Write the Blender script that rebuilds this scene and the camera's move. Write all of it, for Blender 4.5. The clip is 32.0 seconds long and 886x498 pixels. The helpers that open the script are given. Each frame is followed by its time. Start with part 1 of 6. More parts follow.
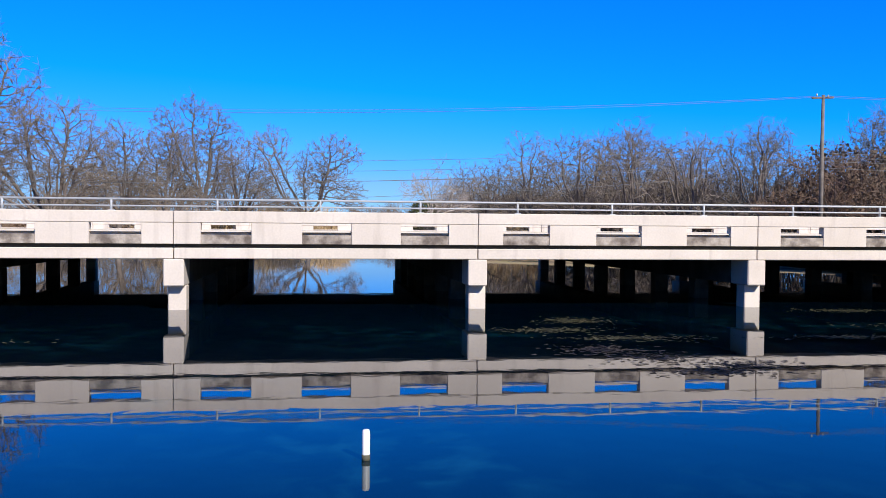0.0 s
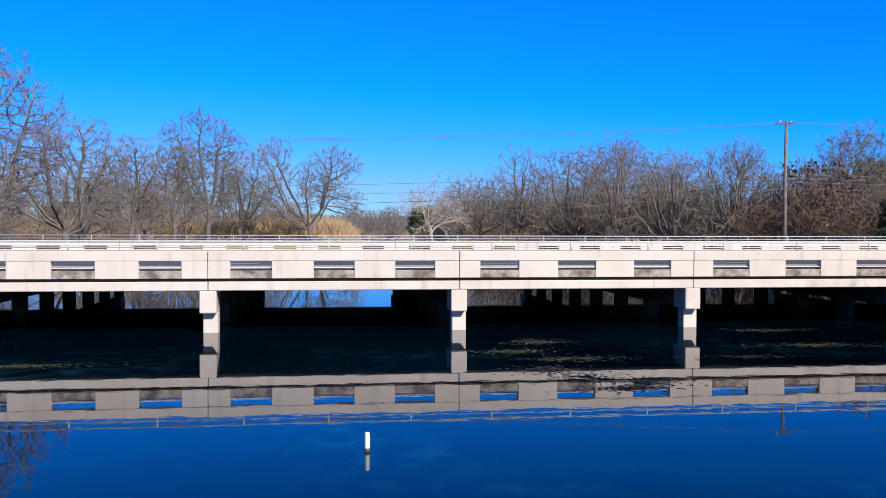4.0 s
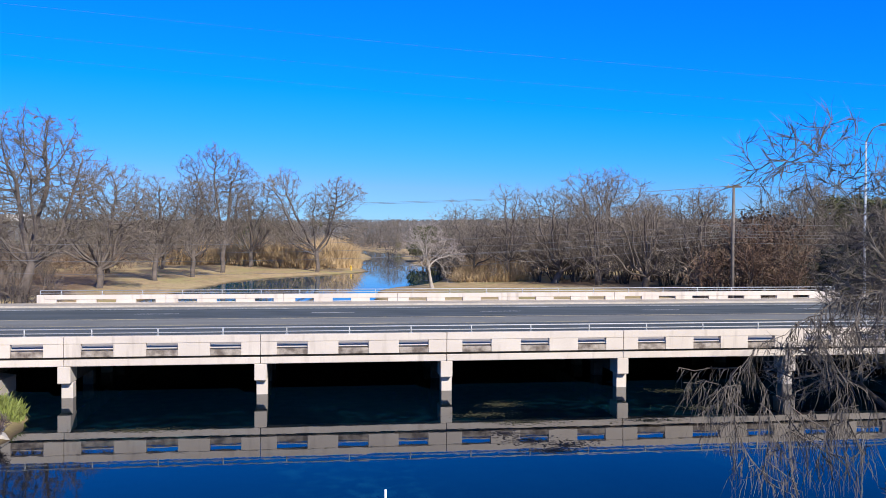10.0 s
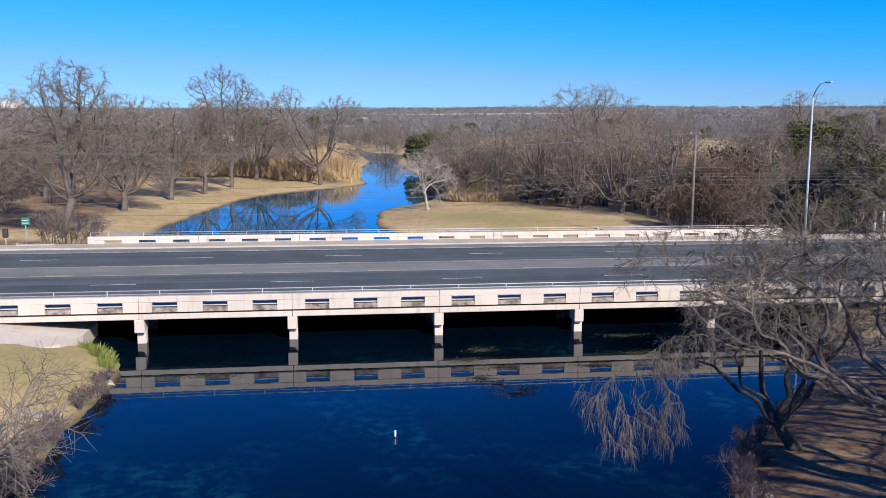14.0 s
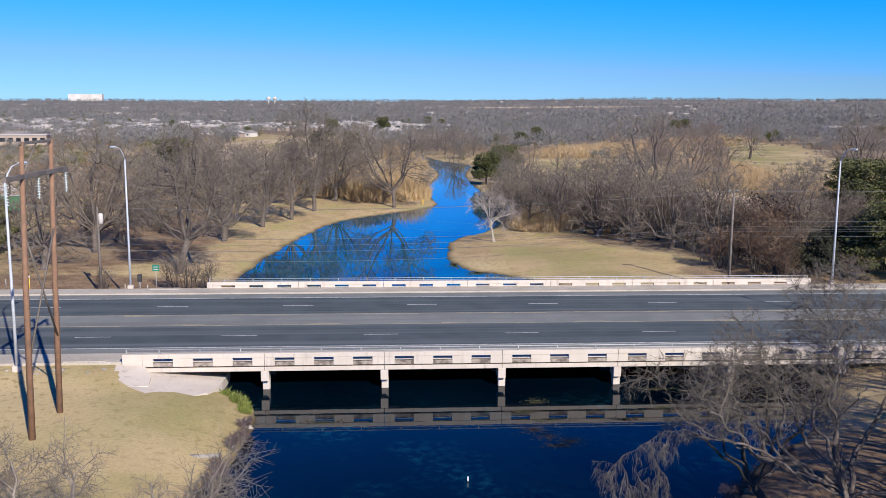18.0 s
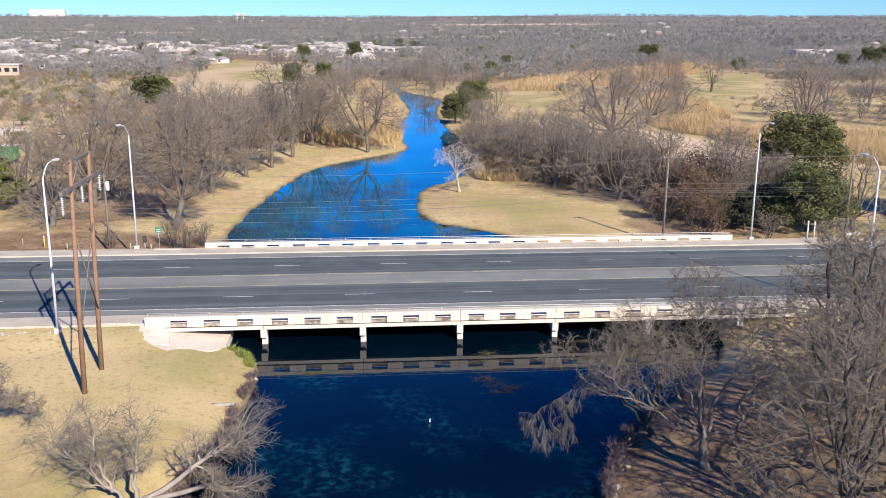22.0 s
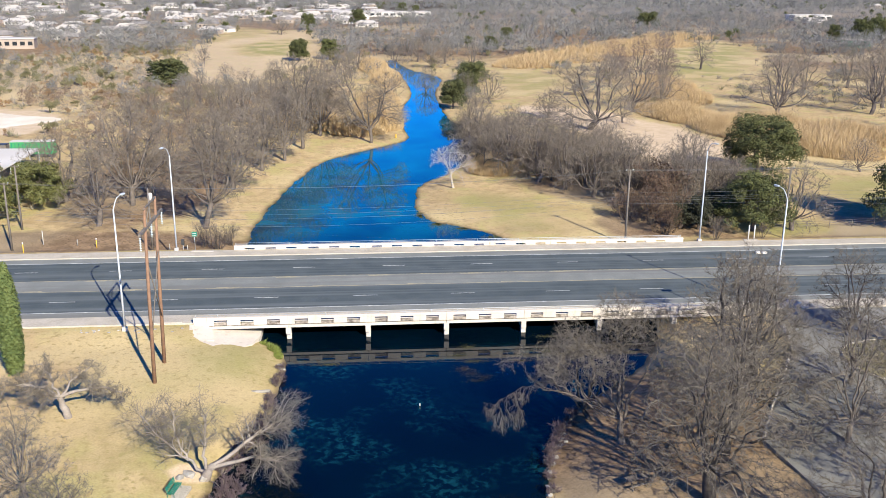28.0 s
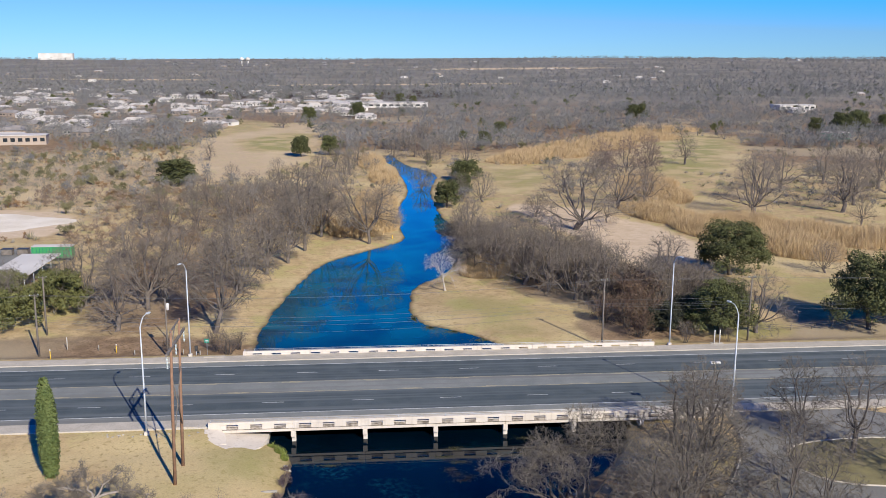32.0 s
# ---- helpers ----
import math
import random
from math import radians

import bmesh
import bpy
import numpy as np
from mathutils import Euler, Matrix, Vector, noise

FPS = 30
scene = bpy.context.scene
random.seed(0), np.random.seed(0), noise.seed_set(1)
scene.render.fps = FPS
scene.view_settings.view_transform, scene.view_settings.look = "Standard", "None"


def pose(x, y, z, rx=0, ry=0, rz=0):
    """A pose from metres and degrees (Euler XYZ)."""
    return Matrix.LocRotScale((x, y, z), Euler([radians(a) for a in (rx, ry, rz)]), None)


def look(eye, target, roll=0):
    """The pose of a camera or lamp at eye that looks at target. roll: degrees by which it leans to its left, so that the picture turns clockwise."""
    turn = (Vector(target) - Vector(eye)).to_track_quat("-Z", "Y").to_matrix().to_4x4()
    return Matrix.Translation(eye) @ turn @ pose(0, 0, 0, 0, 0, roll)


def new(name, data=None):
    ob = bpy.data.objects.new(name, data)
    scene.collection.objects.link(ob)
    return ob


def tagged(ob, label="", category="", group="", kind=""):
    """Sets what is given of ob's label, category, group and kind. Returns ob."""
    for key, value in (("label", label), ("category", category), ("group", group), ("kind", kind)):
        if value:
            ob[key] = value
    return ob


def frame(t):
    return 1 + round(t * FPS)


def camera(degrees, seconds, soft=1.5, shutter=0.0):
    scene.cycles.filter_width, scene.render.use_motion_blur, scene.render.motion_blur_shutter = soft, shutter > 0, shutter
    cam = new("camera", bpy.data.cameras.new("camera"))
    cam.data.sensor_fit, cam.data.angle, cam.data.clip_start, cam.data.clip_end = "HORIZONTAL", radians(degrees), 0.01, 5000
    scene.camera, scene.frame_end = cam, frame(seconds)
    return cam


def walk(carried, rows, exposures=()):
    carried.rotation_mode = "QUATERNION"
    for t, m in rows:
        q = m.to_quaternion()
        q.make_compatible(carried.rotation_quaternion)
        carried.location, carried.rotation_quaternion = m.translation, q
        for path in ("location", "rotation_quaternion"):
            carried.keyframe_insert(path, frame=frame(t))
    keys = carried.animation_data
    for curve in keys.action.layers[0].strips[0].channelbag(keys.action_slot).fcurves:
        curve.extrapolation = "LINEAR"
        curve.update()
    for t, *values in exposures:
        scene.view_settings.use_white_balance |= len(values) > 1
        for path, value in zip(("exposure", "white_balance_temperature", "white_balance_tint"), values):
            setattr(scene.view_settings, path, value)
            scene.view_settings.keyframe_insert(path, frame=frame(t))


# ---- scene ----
cam = camera(51.9, 32.0, soft=0.5)
METRES, EYE, TURN = 95.2, 2.5, -7.7
ROWS = [
    (0.0, 0.0, 0.0, 0.0, 0.01, -1.27, -0.4),
    (0.5, 0.0004, -0.006, 0.0013, 0.01, -1.28, -0.38),
    (1.0, 0.001, -0.0126, 0.0026, 0.02, -1.28, -0.39),
    (1.5, 0.0016, -0.0201, 0.0039, 0.01, -1.28, -0.34),
    (2.0, 0.0023, -0.0279, 0.0054, 0.03, -1.32, -0.32),
    (2.5, 0.0026, -0.0358, 0.007, 0.01, -1.31, -0.28),
    (3.0, 0.0033, -0.0439, 0.0091, 0.01, -1.31, -0.26),
    (3.5, 0.0041, -0.0522, 0.0114, 0.01, -1.28, -0.21),
    (5.5, 0.008, -0.0847, 0.0207, 0.01, -1.28, -0.17),
    (6.0, 0.0092, -0.093, 0.0224, -0.0, -1.26, -0.16),
    (6.5, 0.0101, -0.1016, 0.025, 0.01, -1.23, -0.15),
    (7.0, 0.0106, -0.111, 0.0282, 0.01, -1.2, -0.19),
    (7.5, 0.0106, -0.1205, 0.032, 0.01, -1.18, -0.22),
    (8.0, 0.0104, -0.1307, 0.0366, 0.03, -1.18, -0.24),
    (8.5, 0.0098, -0.1419, 0.0421, 0.03, -1.14, -0.27),
    (9.0, 0.0094, -0.1535, 0.0475, 0.02, -1.08, -0.26),
    (9.5, 0.009, -0.1668, 0.0527, 0.01, -1.09, -0.25),
    (10.0, 0.0091, -0.1809, 0.0581, -0.01, -1.11, -0.21),
    (10.5, 0.0096, -0.1949, 0.0641, -0.04, -1.1, -0.21),
    (11.0, 0.0095, -0.21, 0.0709, -0.1, -3.24, -0.29),
    (11.5, 0.01, -0.2241, 0.0775, -0.1, -5.88, -0.26),
    (12.0, 0.0107, -0.2375, 0.0852, -0.13, -6.28, -0.19),
    (12.5, 0.0106, -0.2526, 0.0933, -0.2, -7.14, -0.23),
    (13.0, 0.0108, -0.2661, 0.1006, -0.22, -8.11, -0.19),
    (13.5, 0.0108, -0.282, 0.1094, -0.25, -8.15, -0.26),
    (14.0, 0.0106, -0.296, 0.1181, -0.26, -8.2, -0.31),
    (14.5, 0.0104, -0.3128, 0.1289, -0.26, -8.25, -0.33),
    (16.5, 0.0095, -0.3763, 0.1703, -0.25, -8.39, -0.27),
    (17.0, 0.0097, -0.3928, 0.18, -0.25, -8.58, -0.27),
    (17.5, 0.0104, -0.4105, 0.1907, 0.6, -8.7, -0.26),
    (18.0, 0.0108, -0.427, 0.2001, 3.89, -8.8, -0.35),
    (18.5, 0.0125, -0.4443, 0.2106, 4.41, -8.82, -0.31),
    (19.0, 0.0136, -0.4607, 0.2201, 4.11, -10.31, -0.34),
    (19.5, 0.0158, -0.4789, 0.2304, 2.08, -13.83, -0.33),
    (20.0, 0.0174, -0.4948, 0.2399, 2.04, -13.87, -0.38),
    (20.5, 0.0196, -0.5123, 0.2507, 2.08, -13.9, -0.35),
    (21.0, 0.0212, -0.528, 0.2603, 2.12, -13.92, -0.41),
    (21.5, 0.0233, -0.5457, 0.2711, 2.15, -13.95, -0.42),
    (22.0, 0.025, -0.5612, 0.2805, 2.19, -13.96, -0.41),
    (22.5, 0.0269, -0.5788, 0.291, 2.2, -13.99, -0.43),
    (23.0, 0.0287, -0.5943, 0.3004, 2.24, -14.86, -0.44),
    (23.5, 0.0307, -0.6117, 0.3113, 2.27, -16.27, -0.46),
    (24.0, 0.0331, -0.6269, 0.3206, 2.31, -17.44, -0.44),
    (24.5, 0.0356, -0.6434, 0.3311, 2.34, -18.02, -0.43),
    (25.0, 0.0378, -0.658, 0.34, 2.36, -18.02, -0.41),
    (25.5, 0.0399, -0.6744, 0.3506, 2.39, -18.02, -0.38),
    (27.5, 0.0459, -0.7322, 0.3898, 2.44, -17.37, -0.47),
    (28.0, 0.0479, -0.7469, 0.3989, 2.43, -16.73, -0.46),
    (28.5, 0.0501, -0.7633, 0.4093, 2.43, -16.0, -0.44),
    (29.0, 0.052, -0.7773, 0.4186, 2.41, -15.18, -0.43),
    (29.5, 0.0544, -0.7929, 0.4291, 2.38, -12.92, -0.41),
    (30.0, 0.0567, -0.807, 0.4383, 2.36, -11.75, -0.38),
    (30.5, 0.0586, -0.8226, 0.4482, 2.33, -11.74, -0.36),
    (31.0, 0.0606, -0.8378, 0.4582, 2.31, -11.72, -0.35),
    (31.5, 0.0627, -0.8529, 0.4681, 2.3, -11.7, -0.34),
    (32.0, 0.0647, -0.8678, 0.478, 2.28, -11.69, -0.32),
]
walk(cam, [(t, pose(0, 0, EYE, 0, 0, TURN) @ pose(METRES * x, METRES * y, METRES * z, 90 + pitch, roll, yaw)) for t, x, y, z, yaw, pitch, roll in ROWS],
     [(0.0, 0.40, 6500, 10), (8.0, 0.37, 6500, 10), (10.0, 0.34, 6500, 10), (13.0, 0.36, 6600, 11), (17.0, 0.3, 6650, 11), (19.0, 0.28, 6700, 9), (20.0, 0.58, 6950, 9), (25.0, 0.79, 7150, 5), (28.0, 0.83, 7050, 3), (29.0, 0.68, 6950, 3), (30.0, 0.4, 6900, 6), (32.0, 0.34, 6800, 6)])

# ---- light ----
SUN_EL, SUN_AZ = radians(32.0), radians(155.8)  # azimuth from +y towards +x
world = bpy.data.worlds.new("sky")
scene.world = world
world.use_nodes = True
wn, wl = world.node_tree.nodes, world.node_tree.links
wn.clear()
sky = wn.new("ShaderNodeTexSky")
sky.sky_type, sky.sun_disc = "NISHITA", False
sky.sun_elevation, sky.sun_rotation = SUN_EL, SUN_AZ
sky.altitude = 2500.0
sky.air_density, sky.dust_density, sky.ozone_density = 1.0, 0.0, 4.0
hue = wn.new("ShaderNodeMix")  # a clear winter sky, deeper blue than the model's
hue.data_type, hue.blend_type = "RGBA", "MULTIPLY"
hue.inputs[0].default_value = 1.0
pale = wn.new("ShaderNodeMix")  # paler where the sky itself is paler, towards the horizon
pale.data_type = "RGBA"
pale.inputs[6].default_value, pale.inputs[7].default_value = (0.012, 0.73, 1.8, 1), (0.35, 0.60, 1.01, 1)
red = wn.new("ShaderNodeSeparateColor")
reach = wn.new("ShaderNodeMapRange")
reach.inputs[1].default_value, reach.inputs[2].default_value = 2.5, 5.5
wl.new(sky.outputs[0], red.inputs[0])
wl.new(red.outputs[0], reach.inputs[0])
wl.new(reach.outputs[0], pale.inputs[0])
high = wn.new("ShaderNodeMix")  # and deeper towards the zenith
high.data_type = "RGBA"
high.inputs[6].default_value = (0.01, 0.28, 0.95, 1)
depth = wn.new("ShaderNodeMapRange")
depth.inputs[1].default_value, depth.inputs[2].default_value = 0.5, 1.25
wl.new(red.outputs[0], depth.inputs[0])
wl.new(depth.outputs[0], high.inputs[0])
wl.new(pale.outputs[2], high.inputs[7])
wl.new(high.outputs[2], hue.inputs[7])
bg = wn.new("ShaderNodeBackground")
bg.inputs["Strength"].default_value = 0.093
wo = wn.new("ShaderNodeOutputWorld")
wl.new(sky.outputs[0], hue.inputs[6])
wl.new(hue.outputs[2], bg.inputs["Color"])
wl.new(bg.outputs[0], wo.inputs["Surface"])

sun_data = bpy.data.lights.new("sun", "SUN")
sun_data.energy, sun_data.angle, sun_data.color = 4.9, radians(0.53), (1.0, 0.94, 0.85)
sun = new("sun", sun_data)
sun_dir = Vector((math.sin(SUN_AZ) * math.cos(SUN_EL), math.cos(SUN_AZ) * math.cos(SUN_EL), math.sin(SUN_EL)))
sun.matrix_world = look(sun_dir * 100, (0, 0, 0))

# ---- materials ----
def surf(name, c1, c2, scale=1.0, rough=0.8, bump=0.0, fine=0.0, metal=0.0, coords="world", vary=0.0, stain=None, stain_scale=0.3, stain_at=(0.55, 0.7), stretch=None, grain=0.78):
    """A weathered surface: two colours over a coarse and a fine noise, optional stains, bump and variation from piece to piece."""
    m = bpy.data.materials.new(name)
    m.use_nodes = True
    n, l = m.node_tree.nodes, m.node_tree.links
    p = n["Principled BSDF"]
    p.inputs["Roughness"].default_value, p.inputs["Metallic"].default_value = rough, metal
    if coords == "world":
        vec = n.new("ShaderNodeNewGeometry").outputs["Position"]
    else:
        vec = n.new("ShaderNodeTexCoord").outputs["Object"]

    def noise_at(s, detail=4.0, along=None):
        t = n.new("ShaderNodeTexNoise")
        t.inputs["Scale"].default_value, t.inputs["Detail"].default_value = s, detail
        v = vec
        if along:
            w = n.new("ShaderNodeMapping")
            w.inputs["Scale"].default_value = along
            l.new(vec, w.inputs["Vector"])
            v = w.outputs[0]
        l.new(v, t.inputs["Vector"])
        return t.outputs["Fac"]

    def mixed(fac, a, b, mode="MIX"):
        x = n.new("ShaderNodeMix")
        x.data_type, x.blend_type = "RGBA", mode
        for sock, v in ((x.inputs[0], fac), (x.inputs[6], a), (x.inputs[7], b)):
            if isinstance(v, (int, float)):
                sock.default_value = v
            elif isinstance(v, tuple):
                sock.default_value = (*v, 1)
            else:
                l.new(v, sock)
        return x.outputs[2]

    def ramp(fac, lo, hi):
        r = n.new("ShaderNodeMapRange")
        r.inputs[1].default_value, r.inputs[2].default_value = lo, hi
        l.new(fac, r.inputs[0])
        return r.outputs[0]

    coarse = noise_at(scale)
    col = mixed(ramp(coarse, 0.35, 0.65), c1, c2)
    if fine:
        f = noise_at(fine, 3.0)
        col = mixed(ramp(f, 0.3, 0.7), mixed(1.0, col, (grain, grain, grain), "MULTIPLY"), col)
    if stain:
        col = mixed(ramp(noise_at(stain_scale, 5.0, stretch), *stain_at), col, stain)
    if vary:
        info = n.new("ShaderNodeObjectInfo").outputs["Random"]
        col = mixed(ramp(info, 0.0, 1.0), mixed(1.0, col, (1 - vary, 1 - vary, 1 - vary), "MULTIPLY"), col)
    l.new(col, p.inputs["Base Color"])
    if bump:
        b = n.new("ShaderNodeBump")
        b.inputs["Strength"].default_value, b.inputs["Distance"].default_value = bump, 0.05
        l.new(noise_at((fine or scale * 6), 4.0), b.inputs["Height"])
        l.new(b.outputs[0], p.inputs["Normal"])
    return m


CONCRETE = surf("concrete", (0.64, 0.57, 0.495), (0.58, 0.51, 0.44), 0.6, 0.9, 0.06, 18.0, stain=(0.34, 0.285, 0.24), stain_scale=2.2, stain_at=(0.57, 0.88), stretch=(1.0, 1.0, 0.12), grain=0.92)
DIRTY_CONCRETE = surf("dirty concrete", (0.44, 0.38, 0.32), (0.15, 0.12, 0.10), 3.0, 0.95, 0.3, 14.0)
# the shade under the deck is put into these two darker concretes
DARK_CONCRETE = surf("deep-shade concrete", (0.06, 0.055, 0.045), (0.035, 0.033, 0.028), 1.0, 0.9, 0.2, 9.0)
SHADED_CONCRETE = surf("shade-darkened concrete", (0.10, 0.092, 0.078), (0.05, 0.047, 0.04), 1.4, 0.95, 0.2, 9.0)
PAVEMENT = surf("pavement concrete", (0.56, 0.50, 0.42), (0.46, 0.41, 0.34), 0.5, 0.9, 0.2, 7.0)
ASPHALT = surf("dark asphalt", (0.080, 0.098, 0.106), (0.104, 0.124, 0.133), 0.35, 0.85, 0.2, 14.0, stain=(0.137, 0.152, 0.158), stain_scale=1.1, stain_at=(0.48, 0.72), stretch=(0.012, 1.0, 1.0))
OLD_ASPHALT = surf("worn asphalt", (0.213, 0.225, 0.215), (0.262, 0.27, 0.255), 0.3, 0.9, 0.2, 12.0, stain=(0.17, 0.165, 0.155), stain_scale=0.9, stain_at=(0.5, 0.75), stretch=(0.015, 1.0, 1.0))
LOT_ASPHALT = surf("grey lot asphalt", (0.19, 0.187, 0.175), (0.245, 0.238, 0.222), 0.15, 0.9, 0.2, 6.0)
WHITE_PAINT = surf("worn white paint", (0.62, 0.62, 0.6), (0.36, 0.36, 0.36), 2.5, 0.8)
YELLOW_PAINT = surf("worn yellow paint", (0.5, 0.42, 0.24), (0.3, 0.27, 0.2), 2.5, 0.8)
GALV = surf("galvanised steel", (0.50, 0.51, 0.52), (0.42, 0.43, 0.43), 3.0, 0.6, metal=0.15)
LAMP_STEEL = surf("painted grey steel", (0.52, 0.55, 0.58), (0.42, 0.45, 0.48), 2.0, 0.5)
POLE_WOOD = surf("reddish treated wood", (0.32, 0.18, 0.11), (0.23, 0.135, 0.085), 1.5, 0.9, 0.3, 12.0)
GREY_WOOD = surf("weathered grey wood", (0.22, 0.185, 0.155), (0.14, 0.12, 0.10), 1.5, 0.9, 0.3, 12.0)
WIRE = surf("cable", (0.20, 0.20, 0.20), (0.14, 0.14, 0.14), 1.0, 0.6)
INSULATOR = surf("pale glass insulator", (0.62, 0.68, 0.66), (0.45, 0.52, 0.5), 3.0, 0.2)
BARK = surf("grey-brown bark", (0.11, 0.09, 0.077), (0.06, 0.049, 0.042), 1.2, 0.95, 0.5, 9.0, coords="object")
# paler copy of the bark, toned the beige that limbs show in sun
LIT_BARK = surf("sunlit grey-beige bark", (0.190, 0.156, 0.132), (0.098, 0.080, 0.069), 1.2, 0.95, 0.5, 9.0, coords="object")
PALE_BARK = surf("pale bark", (0.50, 0.45, 0.39), (0.36, 0.31, 0.26), 1.2, 0.95, 0.4, 9.0, coords="object")
GREY_BARK = surf("grey weathered bark", (0.34, 0.29, 0.25), (0.22, 0.185, 0.16), 1.2, 0.95, 0.4, 9.0, coords="object")
TWIG = surf("bare twigs", (0.246, 0.203, 0.163), (0.158, 0.130, 0.104), 0.3, 0.9, coords="object", vary=0.25)
GREY_TWIG = surf("grey fine twigs", (0.198, 0.168, 0.136), (0.120, 0.102, 0.083), 0.4, 0.9, coords="object", vary=0.2)
DARK_BARK = surf("dark furrowed bark", (0.082, 0.068, 0.058), (0.045, 0.037, 0.032), 1.2, 0.95, 0.6, 9.0, coords="object")
DARK_TWIG = surf("dark fine twigs", (0.165, 0.140, 0.114), (0.094, 0.080, 0.066), 0.6, 0.9, coords="object")
THICKET_TWIG = surf("dark tangled twigs", (0.200, 0.158, 0.124), (0.122, 0.096, 0.076), 0.3, 0.9, coords="object", vary=0.3)
RUSSET = surf("russet twigs", (0.20, 0.125, 0.08), (0.14, 0.088, 0.06), 0.3, 0.9, coords="object", vary=0.2)
OLIVE_LEAF = surf("olive leaves", (0.15, 0.15, 0.045), (0.095, 0.10, 0.03), 0.9, 0.7, coords="object", vary=0.2)
DEAD_LEAF = surf("russet dead leaves", (0.14, 0.09, 0.055), (0.08, 0.054, 0.036), 0.9, 0.8, coords="object", vary=0.25)
LEAF = surf("dark green leaves", (0.112, 0.118, 0.038), (0.062, 0.070, 0.022), 0.9, 0.9, coords="object", vary=0.25)
CYPRESS_LEAF = surf("cypress leaves", (0.125, 0.155, 0.045), (0.07, 0.10, 0.025), 1.2, 0.8, coords="object")
REED = surf("dry reeds", (0.52, 0.375, 0.205), (0.38, 0.265, 0.14), 0.25, 0.9)
SCRUB = surf("bare scrub", (0.32, 0.275, 0.215), (0.205, 0.178, 0.142), 0.03, 0.95, stain=(0.17, 0.16, 0.085), stain_scale=0.05, stain_at=(0.56, 0.66))
WOODS = surf("bare far woods", (0.205, 0.197, 0.184), (0.145, 0.142, 0.136), 0.02, 0.95)
STONE = surf("pale limestone", (0.54, 0.50, 0.44), (0.36, 0.33, 0.29), 1.0, 0.9, 0.3, 8.0, vary=0.3)
BLACK = surf("black plastic", (0.03, 0.03, 0.03), (0.05, 0.05, 0.05), 3.0, 0.5)
GREEN_PAINT = surf("green paint", (0.01, 0.20, 0.13), (0.015, 0.15, 0.10), 3.0, 0.5)
WHITE_WALL = surf("white painted wall", (0.66, 0.62, 0.57), (0.52, 0.48, 0.43), 0.05, 0.8)
TAN_WALL = surf("tan wall", (0.42, 0.34, 0.27), (0.33, 0.26, 0.21), 0.05, 0.85)
PALE_ROOF = surf("pale roof", (0.56, 0.50, 0.44), (0.48, 0.45, 0.42), 0.2, 0.7)
GREY_ROOF = surf("grey shingle roof", (0.30, 0.27, 0.25), (0.22, 0.20, 0.19), 0.3, 0.9)
YELLOW = surf("yellow plastic", (0.7, 0.45, 0.05), (0.6, 0.38, 0.05), 3.0, 0.5)
GLASS_DARK = surf("dark window glass", (0.02, 0.025, 0.03), (0.03, 0.035, 0.04), 1.0, 0.1)

for m in (ASPHALT, OLD_ASPHALT, LOT_ASPHALT, PAVEMENT):
    m.node_tree.nodes["Principled BSDF"].inputs["Specular IOR Level"].default_value = 0.12

# ---- mesh helpers ----
def mesh_of(name, verts, faces, material, smooth=False):
    me = bpy.data.meshes.new(name)
    me.from_pydata([tuple(v) for v in verts], [], [tuple(f) for f in faces])
    me.materials.append(material)
    if smooth:
        me.shade_smooth()
    return me


def thing(name, at=(0, 0, 0), label="", category="", group="", kind="", turn=0.0):
    ob = new(name)
    ob.matrix_basis = pose(*at, 0, 0, turn)
    return tagged(ob, label, category, group, kind)


def child(name, me, parent, label="", m=None, kind=""):
    ob = new(name, me)
    ob.parent = parent
    if m is not None:
        ob.matrix_basis = m
    return tagged(ob, label, kind=kind)


def solo(name, me, label, category, kind="", group="", m=None):
    ob = new(name, me)
    if m is not None:
        ob.matrix_basis = m
    return tagged(ob, label, category, group, kind)


def bm_mesh(name, bm, material, smooth=False):
    me = bpy.data.meshes.new(name)
    bm.to_mesh(me)
    bm.free()
    me.materials.append(material)
    if smooth:
        me.shade_smooth()
    return me


def box(bm, x0, x1, y0, y1, z0, z1, bevel=0.0):
    r = bmesh.ops.create_cube(bm, size=1.0, matrix=Matrix.LocRotScale(((x0 + x1) / 2, (y0 + y1) / 2, (z0 + z1) / 2), None, (x1 - x0, y1 - y0, z1 - z0)))
    if bevel:
        es = list({e for v in r["verts"] for e in v.link_edges})
        bmesh.ops.bevel(bm, geom=es, offset=bevel, segments=1, affect="EDGES")


def box_mesh(name, x0, x1, y0, y1, z0, z1, material, bevel=0.0):
    bm = bmesh.new()
    box(bm, x0, x1, y0, y1, z0, z1, bevel)
    return bm_mesh(name, bm, material)


